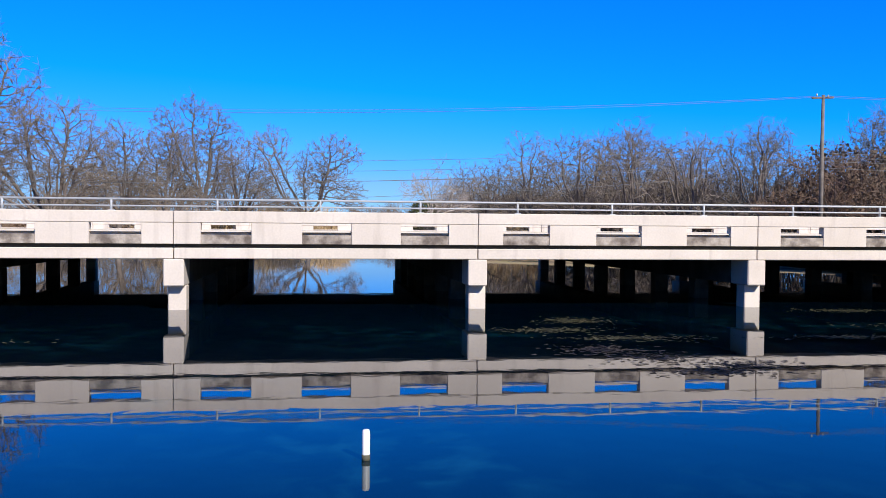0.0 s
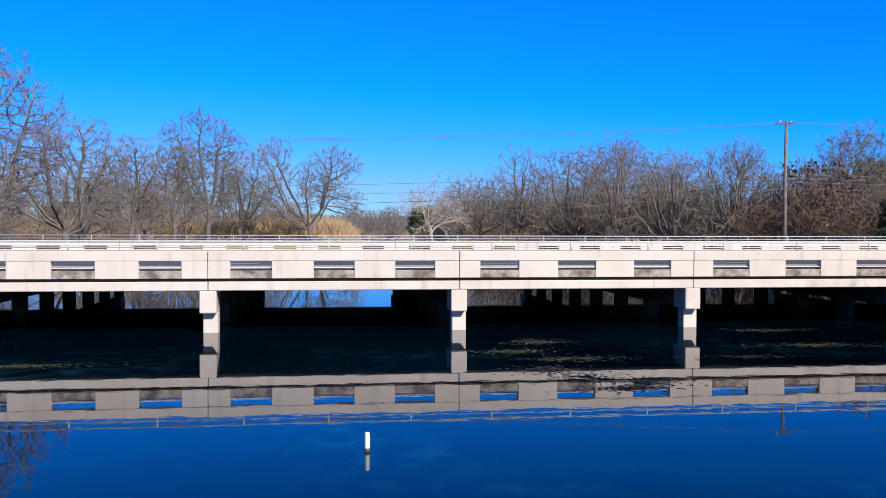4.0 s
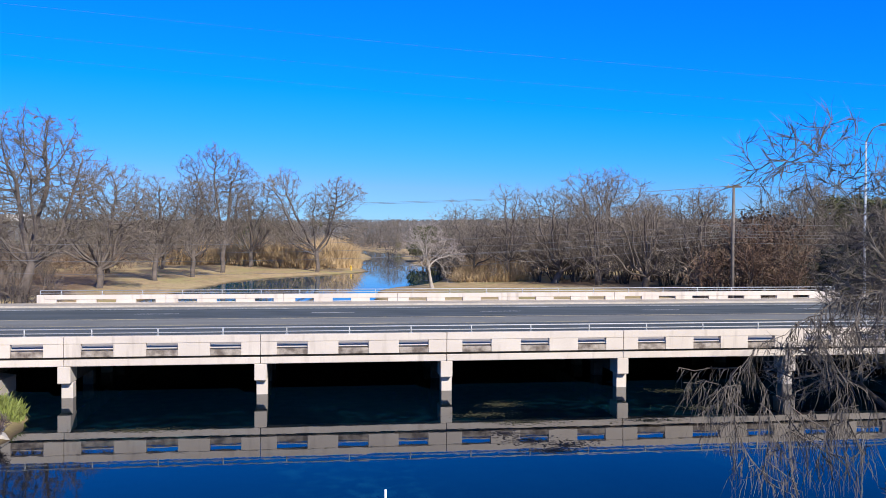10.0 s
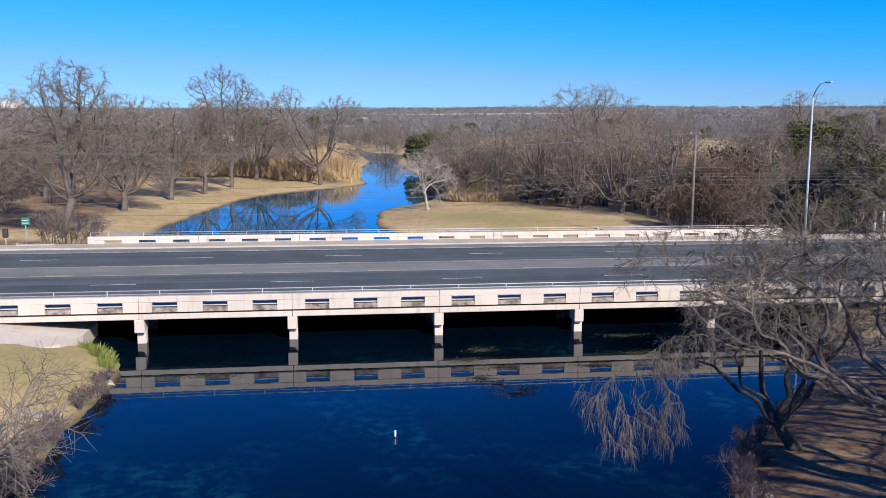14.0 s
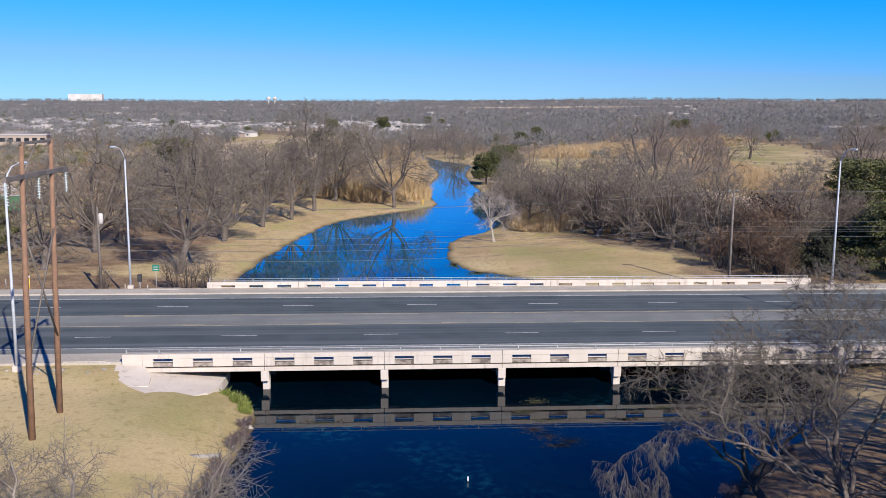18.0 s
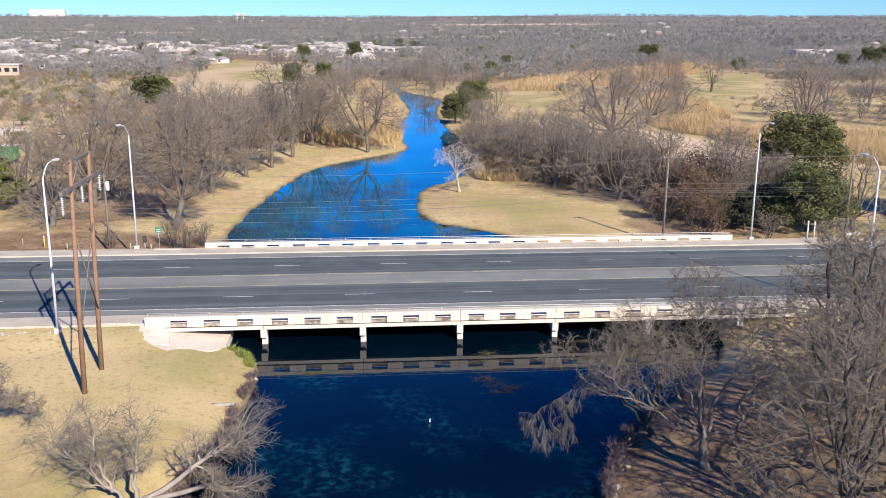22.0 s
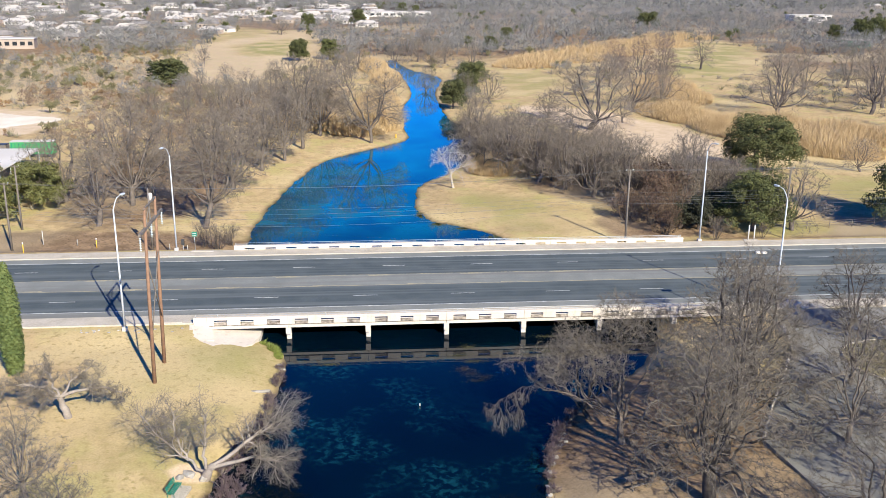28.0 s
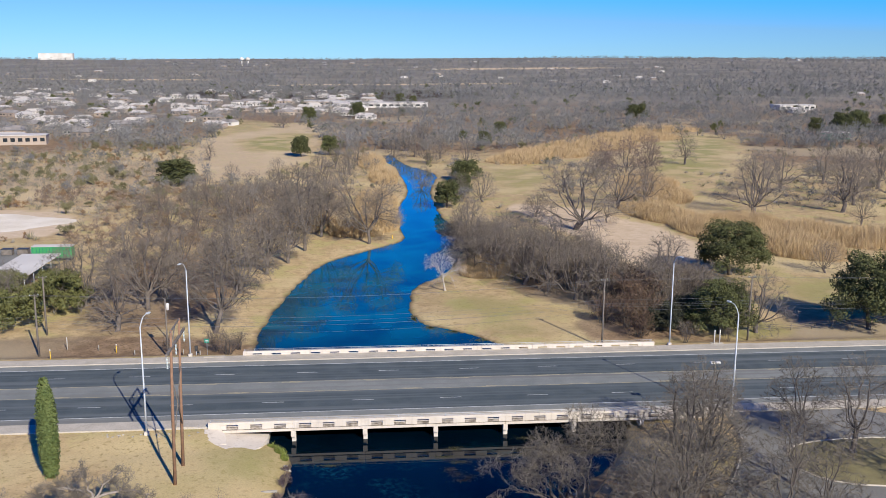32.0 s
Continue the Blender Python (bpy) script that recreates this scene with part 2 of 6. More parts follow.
class Tubes:
    """Collects tapered tubes along polylines into one mesh."""

    def __init__(self):
        self.v, self.f, self.count = [], [], 0

    def add(self, pts, radii, sides=5, cap=False):
        pts = np.asarray(pts, float)
        k = len(pts)
        radii = np.broadcast_to(np.asarray(radii, float), (k,))
        tan = np.gradient(pts, axis=0)
        tan /= np.linalg.norm(tan, axis=1)[:, None] + 1e-9
        ref = np.array([0.0, 0.0, 1.0]) if abs(tan[0, 2]) < 0.8 else np.array([1.0, 0.0, 0.0])
        u = np.cross(tan, ref)
        u /= np.linalg.norm(u, axis=1)[:, None] + 1e-9
        w = np.cross(tan, u)
        a = np.arange(sides) * 2 * math.pi / sides
        ring = pts[:, None] + radii[:, None, None] * (np.cos(a)[None, :, None] * u[:, None] + np.sin(a)[None, :, None] * w[:, None])
        self.v.append(ring.reshape(-1, 3))
        base = self.count
        i = np.arange(k - 1)[:, None] * sides
        j = np.arange(sides)[None]
        j2 = (j + 1) % sides
        quad = np.stack([base + i + j, base + i + j2, base + i + sides + j2, base + i + sides + j], -1).reshape(-1, 4)
        self.f.append(quad[:, ::-1])
        self.count += k * sides
        if cap:
            for end, order in ((0, 1), (k - 1, -1)):
                ids = base + end * sides + np.arange(sides)
                mid = self.count
                self.v.append(pts[end][None])
                self.count += 1
                tri = np.stack([ids, np.roll(ids, -1), np.full(sides, mid), np.full(sides, mid)], -1)
                self.f.append(tri[:, ::order] if order == 1 else np.stack([tri[:, 1], tri[:, 0], tri[:, 2], tri[:, 3]], -1))

    def mesh(self, name, material, smooth=True):
        v = np.concatenate(self.v)
        f = np.concatenate(self.f)
        faces = [tuple(q) if q[2] != q[3] and q[0] != q[1] else tuple(dict.fromkeys(q)) for q in f.tolist()]
        return mesh_of(name, v.tolist(), faces, material, smooth)


def tube_mesh(name, pts, radii, material, sides=8):
    t = Tubes()
    t.add(pts, radii, sides, cap=True)
    return t.mesh(name, material)


def raw_mesh(name, verts, tris, material):
    """A mesh from numpy arrays of vertices and triangles."""
    me = bpy.data.meshes.new(name)
    verts, tris = np.asarray(verts, np.float32), np.asarray(tris, np.int32)
    me.vertices.add(len(verts))
    me.vertices.foreach_set("co", verts.ravel())
    me.loops.add(tris.size)
    me.loops.foreach_set("vertex_index", tris.ravel())
    me.polygons.add(len(tris))
    me.polygons.foreach_set("loop_start", np.arange(len(tris), dtype=np.int32) * tris.shape[1])
    me.update(calc_edges=True)
    me.materials.append(material)
    return me

# ---- ground, water and road ----
ROAD_Y, ROAD_Z = 42.35, 2.2
SPAN, FIRST, SPANS = 9.144, -22.59, 7
JOINTS = [FIRST + SPAN * i for i in range(SPANS + 1)]
RIVER = [(-14, -120), (-16, -40), (-17.5, -14), (-18.3, -8), (-18.0, -3.5), (-16.2, 0.5), (-14.2, 5), (-14.0, 14), (-13.2, 20), (-14.6, 26), (-19, 30), (-20.5, 42), (-21.5, 56),
         (-22.9, 66), (-22.6, 80), (-21, 93), (-18.7, 109), (-16.3, 121), (-12.8, 134), (-6.8, 142), (-1, 149), (8.8, 161), (6.9, 176), (7.8, 214),
         (13.7, 246), (14.6, 278), (13.2, 308), (13.5, 332), (9, 358), (8, 384), (13.5, 388), (15.5, 362), (18.5, 336), (25, 322), (30, 302), (26, 280), (22.1, 253), (21.2, 208), (22, 187),
         (28, 172), (24, 150), (18, 128), (13.7, 116.3), (8.8, 111), (6.2, 103), (5.2, 91.5), (5.8, 83), (8.1, 78.3), (14.8, 73.5), (19, 66.5),
         (28, 61), (33, 56), (34, 42), (31, 28), (27, 19), (21.9, 13.6), (17.3, 9.3), (13.5, 4.4), (11, -2.6), (8.8, -10), (12, -30), (16, -60), (18, -120)]


def smooth_loop(pts, rounds=2):
    for _ in range(rounds):
        out = []
        for (ax, ay), (bx, by) in zip(pts, pts[1:] + pts[:1]):
            out += [(ax * 0.75 + bx * 0.25, ay * 0.75 + by * 0.25), (ax * 0.25 + bx * 0.75, ay * 0.25 + by * 0.75)]
        pts = out
    return np.array(pts)


RIVER_LINE = smooth_loop(RIVER)


def from_line(x, y, loop):
    """Signed distance to a closed line, positive outside."""
    x, y = np.asarray(x, float), np.asarray(y, float)
    best, inside = np.full(x.shape, 1e9), np.zeros(x.shape, bool)
    for (ax, ay), (bx, by) in zip(loop, np.roll(loop, -1, 0)):
        dx, dy = bx - ax, by - ay
        s = np.clip(((x - ax) * dx + (y - ay) * dy) / (dx * dx + dy * dy + 1e-12), 0, 1)
        best = np.minimum(best, np.hypot(x - ax - s * dx, y - ay - s * dy))
        cross = ((ay > y) != (by > y)) & (x < dx * (y - ay) / (dy + (1e-12 if dy == 0 else 0)) + ax)
        inside ^= cross
    return np.where(inside, -best, best)


def wave(x, y, s, k=0.0):
    return np.sin(x / s + 1.7 + k) * np.cos(y / (s * 1.3) + 0.6 * k) + 0.5 * np.sin((x + 0.7 * y) / (s * 0.41) + k) + 0.3 * np.cos((0.8 * x - y) / (s * 0.23) + 2 * k)


def step(v, lo, hi):
    t = np.clip((v - lo) / (hi - lo), 0, 1)
    return t * t * (3 - 2 * t)


def ellipse(x, y, cx, cy, rx, ry, turn=0.0, edge=0.35):
    c, s = math.cos(radians(turn)), math.sin(radians(turn))
    u, v = (x - cx) * c + (y - cy) * s, -(x - cx) * s + (y - cy) * c
    r = np.hypot(u / rx, v / ry) + 0.05 * wave(x, y, 5.0) + min(1.0, max(rx, ry) / 120) * 0.16 * wave(x, y, 21.0)
    return 1 - step(r, 1 - edge, 1 + edge)


def ground_z(x, y):
    x, y = np.asarray(x, float), np.asarray(y, float)
    d = from_line(x, y, RIVER_LINE) + 0.25 * wave(x, y, 1.7)
    north = step(y, 40, 60)
    rise = (1.75 - 0.75 * north) * (1 - np.exp(-np.maximum(d, 0) / (5.0 + 5 * north))) + 0.5 * step(d, 25, 80)
    z = np.where(d > 0, 0.1 + rise, 0.1 + np.maximum(d * 0.4, -2.2))
    z = z + 0.06 * wave(x, y, 6.0) * step(d, 2, 12)
    far = np.hypot(x, y - 40)
    z = z + 2.0 * np.sin(x / 310.0 + 1.7) * np.cos(y / 420.0) * step(far, 350, 1200)
    z = z + (52 + 40 * np.clip(x / (far + 500), -0.35, 0.3)) * step(far, 1300, 4500) + 3.0 * np.sin(x / 190.0 + y / 260.0) * step(far, 1800, 3200)
    lot = ellipse(x, y, 55, -2, 25, 28, 0, 0.10)
    z = z * (1 - lot) + 2.0 * lot
    # the road's embankment, open under the bridge
    off = np.abs(y - ROAD_Y)
    bank = 1 - step(off, 15.0, 20.5)
    ends = np.maximum(step(-x, 21.0, 24.5), step(x, 40.0, 43.5))
    lift = bank * ends
    return z * (1 - lift) + 2.16 * lift


def spaced(lo, hi, fine, far_lo, far_hi, grow=1.11, most=200.0):
    mid = list(np.arange(lo, hi + fine, fine))
    out, s = [], fine
    v = hi
    while v < far_hi:
        s = min(s * grow, most)
        v += s
        out.append(v)
    pre, s, v = [], fine, lo
    while v > far_lo:
        s = min(s * grow, most)
        v -= s
        pre.append(v)
    return np.array(pre[::-1] + mid + out)


xs = spaced(-60, 60, 0.9, -4200, 4200, 1.075, 90.0)
ys = spaced(-15, 120, 0.9, -500, 4700, 1.045, 42.0)
GX, GY = np.meshgrid(xs, ys)
GZ = ground_z(GX, GY)
nx, ny = len(xs), len(ys)
idx = np.arange(nx * ny).reshape(ny, nx)
quads = np.stack([idx[:-1, :-1], idx[:-1, 1:], idx[1:, 1:], idx[1:, :-1]], -1).reshape(-1, 4)

# what covers the ground: dry grass, green turf, bare pale earth, scrub floor
def patch(loop, edge):
    """A soft-edged patch inside a closed outline."""
    d = from_line(GX, GY, smooth_loop(loop)) + 0.5 * edge * wave(GX, GY, 1.3 * edge + 2)
    return 1 - step(d, -edge, edge)


green = np.zeros(GX.shape)
for e in ((64, 70, 9, 7, 0, 0.5), (100, 88, 20, 14, 0, 0.6), (-20, 20, 8, 9, 0, 0.9), (-22, 8, 10, 12, 0, 0.9)):
    green = np.maximum(green, ellipse(GX, GY, *e[:5], edge=e[5]) * (0.85 if e[1] < 30 else 1.0))
for loop, edge, share in (([(-66, 395), (-68, 488), (-34, 520), (-33, 408)], 8, 1.15), ([(118, 275), (148, 390), (190, 490), (236, 490), (180, 360), (148, 276)], 8, 1.05), ([(49, 330), (80, 316), (66, 246), (46, 240)], 6, 0.75),
                          ([(12, 74), (10, 92), (18, 100), (32, 86), (34, 68)], 7, 0.75), ([(54, 73), (61, 95), (73, 96), (64, 73)], 2, 1.1), ([(66, 135), (72, 150), (77, 142), (72, 130)], 2, 0.7), ([(-95, 470), (-110, 640), (-70, 650), (-60, 560)], 12, 0.5)):
    green = np.maximum(green, patch(loop, edge) * share)
bare = np.zeros(GX.shape)
for e in ((-19.6, -2.4, 1.7, 1.2, 0, 0.5), (10, 120, 3, 8, 0, 0.5), (500, 2700, 300, 50, 0, 0.5), (-500, 1900, 200, 40, 0, 0.5), (60, 1700, 260, 25, 10, 0.5)):
    bare = np.maximum(bare, ellipse(GX, GY, *e[:5], edge=e[5]))
for loop, edge, share in (([(40, 216), (66, 212), (80, 172), (87, 146), (76, 122), (60, 114), (57, 137), (50, 180)], 2.5, 0.8), ([(-140, 160), (-90, 158), (-84, 173), (-92, 203), (-140, 214)], 3, 1.0),
                          ([(-150, 196), (-92, 196), (-40, 262), (-46, 266), (-96, 204), (-150, 206)], 1.5, 0.55), ([(-72, 280), (-46, 300), (-30, 360), (-36, 362), (-52, 308), (-76, 290)], 2, 0.45)):
    bare = np.maximum(bare, patch(loop, edge) * share)
scrub = step(np.hypot(GX, GY - 40), 260, 420) * 0.9
# the patch at (44, 72) also darkens ground that lies in the bushes' shade
for e in ((-120, 300, 60, 60, 0, 0.5), (22, -2, 13, 17, 0, 0.4), (46, 106, 15, 24, -30, 0.4), (-45, 108, 15, 36, 0, 0.5), (-48, 66, 28, 8, 0, 0.6), (85, 67, 42, 9, 0, 0.6), (44, 72, 12, 9, 0, 0.4)):
    scrub = np.maximum(scrub, ellipse(GX, GY, *e[:5], edge=e[5]) * 0.95)
open_ground = np.maximum(patch([(-98, 425), (-92, 572), (-28, 640), (-24, 401), (-30, 312), (-58, 268), (-80, 288)], 7), patch([(112, 272), (140, 400), (190, 500), (245, 500), (185, 350), (152, 270)], 8))
bare = np.maximum(bare, 0.42 * ellipse(GX, GY, -118, 300, 85, 120, 0, 0.4))
# pale earth blended into the far fairways stands in for brightening by haze
bare = np.maximum(bare, 0.5 * open_ground - 0.4 * green)
scrub = np.clip(scrub - green - bare - open_ground - patch([(44, 335), (86, 318), (70, 225), (42, 225)], 6), 0, 1)
wet = 1 - step(GZ, -0.05, 0.28)

ground_me = raw_mesh("ground", np.stack([GX, GY, GZ], -1).reshape(-1, 3), quads, surf("placeholder", (1, 1, 1), (1, 1, 1)))
attr = ground_me.color_attributes.new("cover", "FLOAT_COLOR", "POINT")
attr.data.foreach_set("color", np.stack([green, bare, scrub, wet], -1).astype(np.float32).ravel())
ground_me.shade_smooth()


def ground_material():
    m = bpy.data.materials.new("grass and earth")
    m.use_nodes = True
    n, l = m.node_tree.nodes, m.node_tree.links
    p = n["Principled BSDF"]
    p.inputs["Roughness"].default_value, p.inputs["Specular IOR Level"].default_value = 0.95, 0.15
    pos = n.new("ShaderNodeNewGeometry").outputs["Position"]
    cover = n.new("ShaderNodeVertexColor")
    cover.layer_name = "cover"
    sep = n.new("ShaderNodeSeparateColor")
    l.new(cover.outputs["Color"], sep.inputs[0])

    def tex(s, d=5.0):
        t = n.new("ShaderNodeTexNoise")
        t.inputs["Scale"].default_value, t.inputs["Detail"].default_value = s, d
        l.new(pos, t.inputs["Vector"])
        return t.outputs["Fac"]

    def mixed(fac, a, b, mode="MIX"):
        x = n.new("ShaderNodeMix")
        x.data_type, x.blend_type = "RGBA", mode
        for sock, v in ((x.inputs[0], fac), (x.inputs[6], a), (x.inputs[7], b)):
            if isinstance(v, (int, float)):
                sock.default_value = v
            elif isinstance(v, tuple):
                sock.default_value = (*v, 1)
            else:
                l.new(v, sock)
        return x.outputs[2]

    def span(v, lo, hi):
        r = n.new("ShaderNodeMapRange")
        r.inputs[1].default_value, r.inputs[2].default_value = lo, hi
        l.new(v, r.inputs[0])
        return r.outputs[0]

    def math2(op, a, b):
        x = n.new("ShaderNodeMath")
        x.operation = op
        for sock, v in zip(x.inputs, (a, b)):
            if isinstance(v, (int, float)):
                sock.default_value = v
            else:
                l.new(v, sock)
        return x.outputs[0]

    big, mid, small = tex(0.06), tex(0.45), tex(5.0)
    dry = mixed(span(big, 0.35, 0.65), (0.60, 0.445, 0.25), (0.50, 0.365, 0.198))
    dry = mixed(span(mid, 0.42, 0.66), dry, (0.43, 0.31, 0.165))
    dry = mixed(span(tex(0.16, 6.0), 0.5, 0.62), dry, (0.47, 0.39, 0.175))
    dry = mixed(span(tex(0.9, 6.0), 0.6, 0.72), dry, (0.35, 0.25, 0.14))
    dry = mixed(span(tex(0.035, 4.0), 0.52, 0.62), dry, (0.59, 0.46, 0.25))
    dry = mixed(span(tex(1.7, 5.0), 0.56, 0.66), dry, (0.38, 0.295, 0.14))
    turf = mixed(span(mid, 0.35, 0.65), (0.27, 0.265, 0.09), (0.37, 0.33, 0.135))
    turf = mixed(span(tex(0.07, 6.0), 0.45, 0.58), turf, (0.53, 0.405, 0.215))
    earth = mixed(span(mid, 0.3, 0.7), (0.70, 0.55, 0.385), (0.58, 0.435, 0.29))
    floor = mixed(span(mid, 0.35, 0.65), (0.36, 0.245, 0.15), (0.22, 0.148, 0.09))
    floor = mixed(span(tex(2.6, 6.0), 0.5, 0.66), floor, (0.17, 0.115, 0.07))
    floor = mixed(span(tex(0.012, 6.0), 0.50, 0.60), floor, (0.41, 0.325, 0.21))
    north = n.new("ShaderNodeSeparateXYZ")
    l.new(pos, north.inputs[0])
    floor = mixed(span(north.outputs[1], 600.0, 1100.0), floor, mixed(span(tex(0.006, 4.0), 0.4, 0.6), (0.27, 0.24, 0.195), (0.19, 0.175, 0.15)))  # the floor greys with distance on the far plain, haze put into its colour
    rough_edge = math2("SUBTRACT", math2("MULTIPLY", mid, 0.5), 0.25)
    col = mixed(span(math2("ADD", sep.outputs[2], rough_edge), 0.3, 0.7), dry, floor)
    col = mixed(span(math2("ADD", sep.outputs[0], rough_edge), 0.15, 1.25), col, turf)
    col = mixed(span(math2("ADD", sep.outputs[1], rough_edge), 0.3, 0.7), col, earth)
    col = mixed(span(cover.outputs["Alpha"], 0.2, 0.9), col, (0.075, 0.055, 0.035))
    col = mixed(span(small, 0.3, 0.7), mixed(1.0, col, (0.80, 0.80, 0.80), "MULTIPLY"), col)
    l.new(col, p.inputs["Base Color"])
    b = n.new("ShaderNodeBump")
    b.inputs["Strength"].default_value, b.inputs["Distance"].default_value = 0.35, 0.06
    l.new(tex(11.0, 3.0), b.inputs["Height"])
    l.new(b.outputs[0], p.inputs["Normal"])
    return m


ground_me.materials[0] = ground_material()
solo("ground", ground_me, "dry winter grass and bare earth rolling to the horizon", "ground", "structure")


def water_material():
    m = bpy.data.materials.new("clear deep water")
    m.use_nodes = True
    n, l = m.node_tree.nodes, m.node_tree.links
    p = n["Principled BSDF"]
    p.inputs["Roughness"].default_value, p.inputs["IOR"].default_value = 0.02, 1.26
    pos = n.new("ShaderNodeNewGeometry").outputs["Position"]

    def tex(s, d=3.0, w=0.0):
        t = n.new("ShaderNodeTexNoise")
        t.inputs["Scale"].default_value, t.inputs["Detail"].default_value = s, d
        t.inputs["Distortion"].default_value = w
        l.new(pos, t.inputs["Vector"])
        return t.outputs["Fac"]

    def span(v, lo, hi):
        r = n.new("ShaderNodeMapRange")
        r.inputs[1].default_value, r.inputs[2].default_value = lo, hi
        l.new(v, r.inputs[0])
        return r.outputs[0]

    def mixed(fac, a, b):
        x = n.new("ShaderNodeMix")
        x.data_type = "RGBA"
        for sock, v in ((x.inputs[0], fac), (x.inputs[6], a), (x.inputs[7], b)):
            if isinstance(v, tuple):
                sock.default_value = (*v, 1)
            else:
                l.new(v, sock)
        return x.outputs[2]

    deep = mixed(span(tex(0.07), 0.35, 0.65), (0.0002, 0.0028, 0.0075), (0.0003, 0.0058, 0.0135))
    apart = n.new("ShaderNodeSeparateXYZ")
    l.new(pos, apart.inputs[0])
    deep = mixed(span(apart.outputs[1], 58.0, 80.0), deep, mixed(span(tex(0.11, 4.0, 0.4), 0.36, 0.62), (0.0003, 0.042, 0.085), (0.0005, 0.105, 0.175)))  # the upper pool's base blue is painted brighter to stand for sky reflection
    patches = span(tex(0.13, 3.0, 0.3), 0.47, 0.64)
    fronds = span(tex(1.5, 7.0, 0.5), 0.46, 0.68)
    both = n.new("ShaderNodeMath")
    both.operation = "MULTIPLY"
    l.new(patches, both.inputs[0])
    l.new(fronds, both.inputs[1])
    open_pool = n.new("ShaderNodeMath")  # weed tint fades out towards the bridge so the shaded water stays dark
    open_pool.operation = "MULTIPLY"
    l.new(both.outputs[0], open_pool.inputs[0])
    l.new(span(apart.outputs[1], 27.0, 20.0), open_pool.inputs[1])
    weed = mixed(open_pool.outputs[0], deep, (0.004, 0.046, 0.064))
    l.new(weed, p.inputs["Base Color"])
    b = n.new("ShaderNodeBump")
    b.inputs["Strength"].default_value, b.inputs["Distance"].default_value = 0.025, 0.05
    l.new(tex(1.6, 2.0), b.inputs["Height"])
    l.new(b.outputs[0], p.inputs["Normal"])
    return m


lo_x, hi_x, lo_y, hi_y = -45, 60, -130, 440
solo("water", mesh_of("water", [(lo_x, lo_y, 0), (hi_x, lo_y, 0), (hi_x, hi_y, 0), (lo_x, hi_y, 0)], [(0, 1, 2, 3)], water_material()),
     "still deep blue creek water mirroring the bridge and sky", "water", "structure")

# road: strips across the carriageway, each between two offsets from the middle
ROAD_LO, ROAD_HI = -420.0, 520.0
road = thing("road", label="five-lane asphalt road with worn markings crossing the bridge", category="road", kind="structure")


def strip(name, o0, o1, z0, z1, material, x0=ROAD_LO, x1=ROAD_HI, parent=road, bevel=0.0):
    return child(name, box_mesh(name, x0, x1, ROAD_Y + o0, ROAD_Y + o1, z0, z1, material, bevel), parent)


for o0, o1, material, name in ((-11.75, -9.7, OLD_ASPHALT, "shoulder"), (-9.7, -2.1, ASPHALT, "lane_surface"), (-2.1, 2.1, OLD_ASPHALT, "turn_lane"),
                               (2.1, 9.7, ASPHALT, "lane_surface"), (9.7, 11.75, OLD_ASPHALT, "shoulder")):
    strip(name, o0, o1, 1.9, ROAD_Z, material)
for o in (-9.72, 9.72):
    strip("edge_line", o - 0.08, o + 0.08, ROAD_Z, ROAD_Z + 0.005, WHITE_PAINT)
for o in (-2.12, 2.12):
    strip("centre_line", o - 0.06, o + 0.06, ROAD_Z, ROAD_Z + 0.005, YELLOW_PAINT)
for o, first, me_mat in ((-5.95, -6.0, WHITE_PAINT), (5.95, -2.0, WHITE_PAINT), (-1.8, 1.0, YELLOW_PAINT), (1.8, -4.0, YELLOW_PAINT)):
    dash = box_mesh("lane_dash", 0, 3.0, -0.06, 0.06, 0, 0.005, me_mat)
    for k in range(-14, 18):
        child("lane_dash", dash, road, m=pose(first + 12.2 * k, ROAD_Y + o, ROAD_Z, 0, 0, 0))
near_walk = thing("pavement", label="pale concrete pavement with a raised kerb beside the road", category="pavement", kind="structure")
for side in (-1, 1):
    a, b = (11.75, 14.4) if side > 0 else (-14.4, -11.75)
    for x0, x1 in ((ROAD_LO, FIRST - 2), (FIRST - 2, JOINTS[-1] + 2), (JOINTS[-1] + 2, ROAD_HI)):
        strip("walkway", a, b, 1.9, ROAD_Z + 0.15, PAVEMENT, x0, x1, near_walk, 0.02)

# ---- bridge ----
bridge = thing("bridge", (0, ROAD_Y, 0), "pale concrete slab bridge with slotted parapets and pipe rails", "bridge")
HALF = 14.65
TOP, SLOT_HI, SLOT_LO, FOOT = 2.98, 2.63, 2.28, 2.0


def parapet_mesh(length, slots, first):
    """One span's parapet along +x from 0, its outer face at y = 0, with slots right through."""
    bm = bmesh.new()
    g = 0.012
    box(bm, g, length - g, 0.0, 0.34, SLOT_HI, TOP, 0.02)
    edges = [g]
    for k in range(slots):
        edges += [first + 2.98 * k, first + 2.98 * k + 1.48]
    edges.append(length - g)
    blocks = [box_mesh("parapet_block", a, b, 0.02, 0.32, FOOT, SLOT_HI - 0.002, CONCRETE, 0.01) for a, b in zip(edges[::2], edges[1::2])]
    return bm_mesh("parapet", bm, CONCRETE), blocks


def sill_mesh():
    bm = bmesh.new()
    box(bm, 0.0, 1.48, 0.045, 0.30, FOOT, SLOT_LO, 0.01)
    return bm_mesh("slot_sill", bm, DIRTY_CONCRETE)


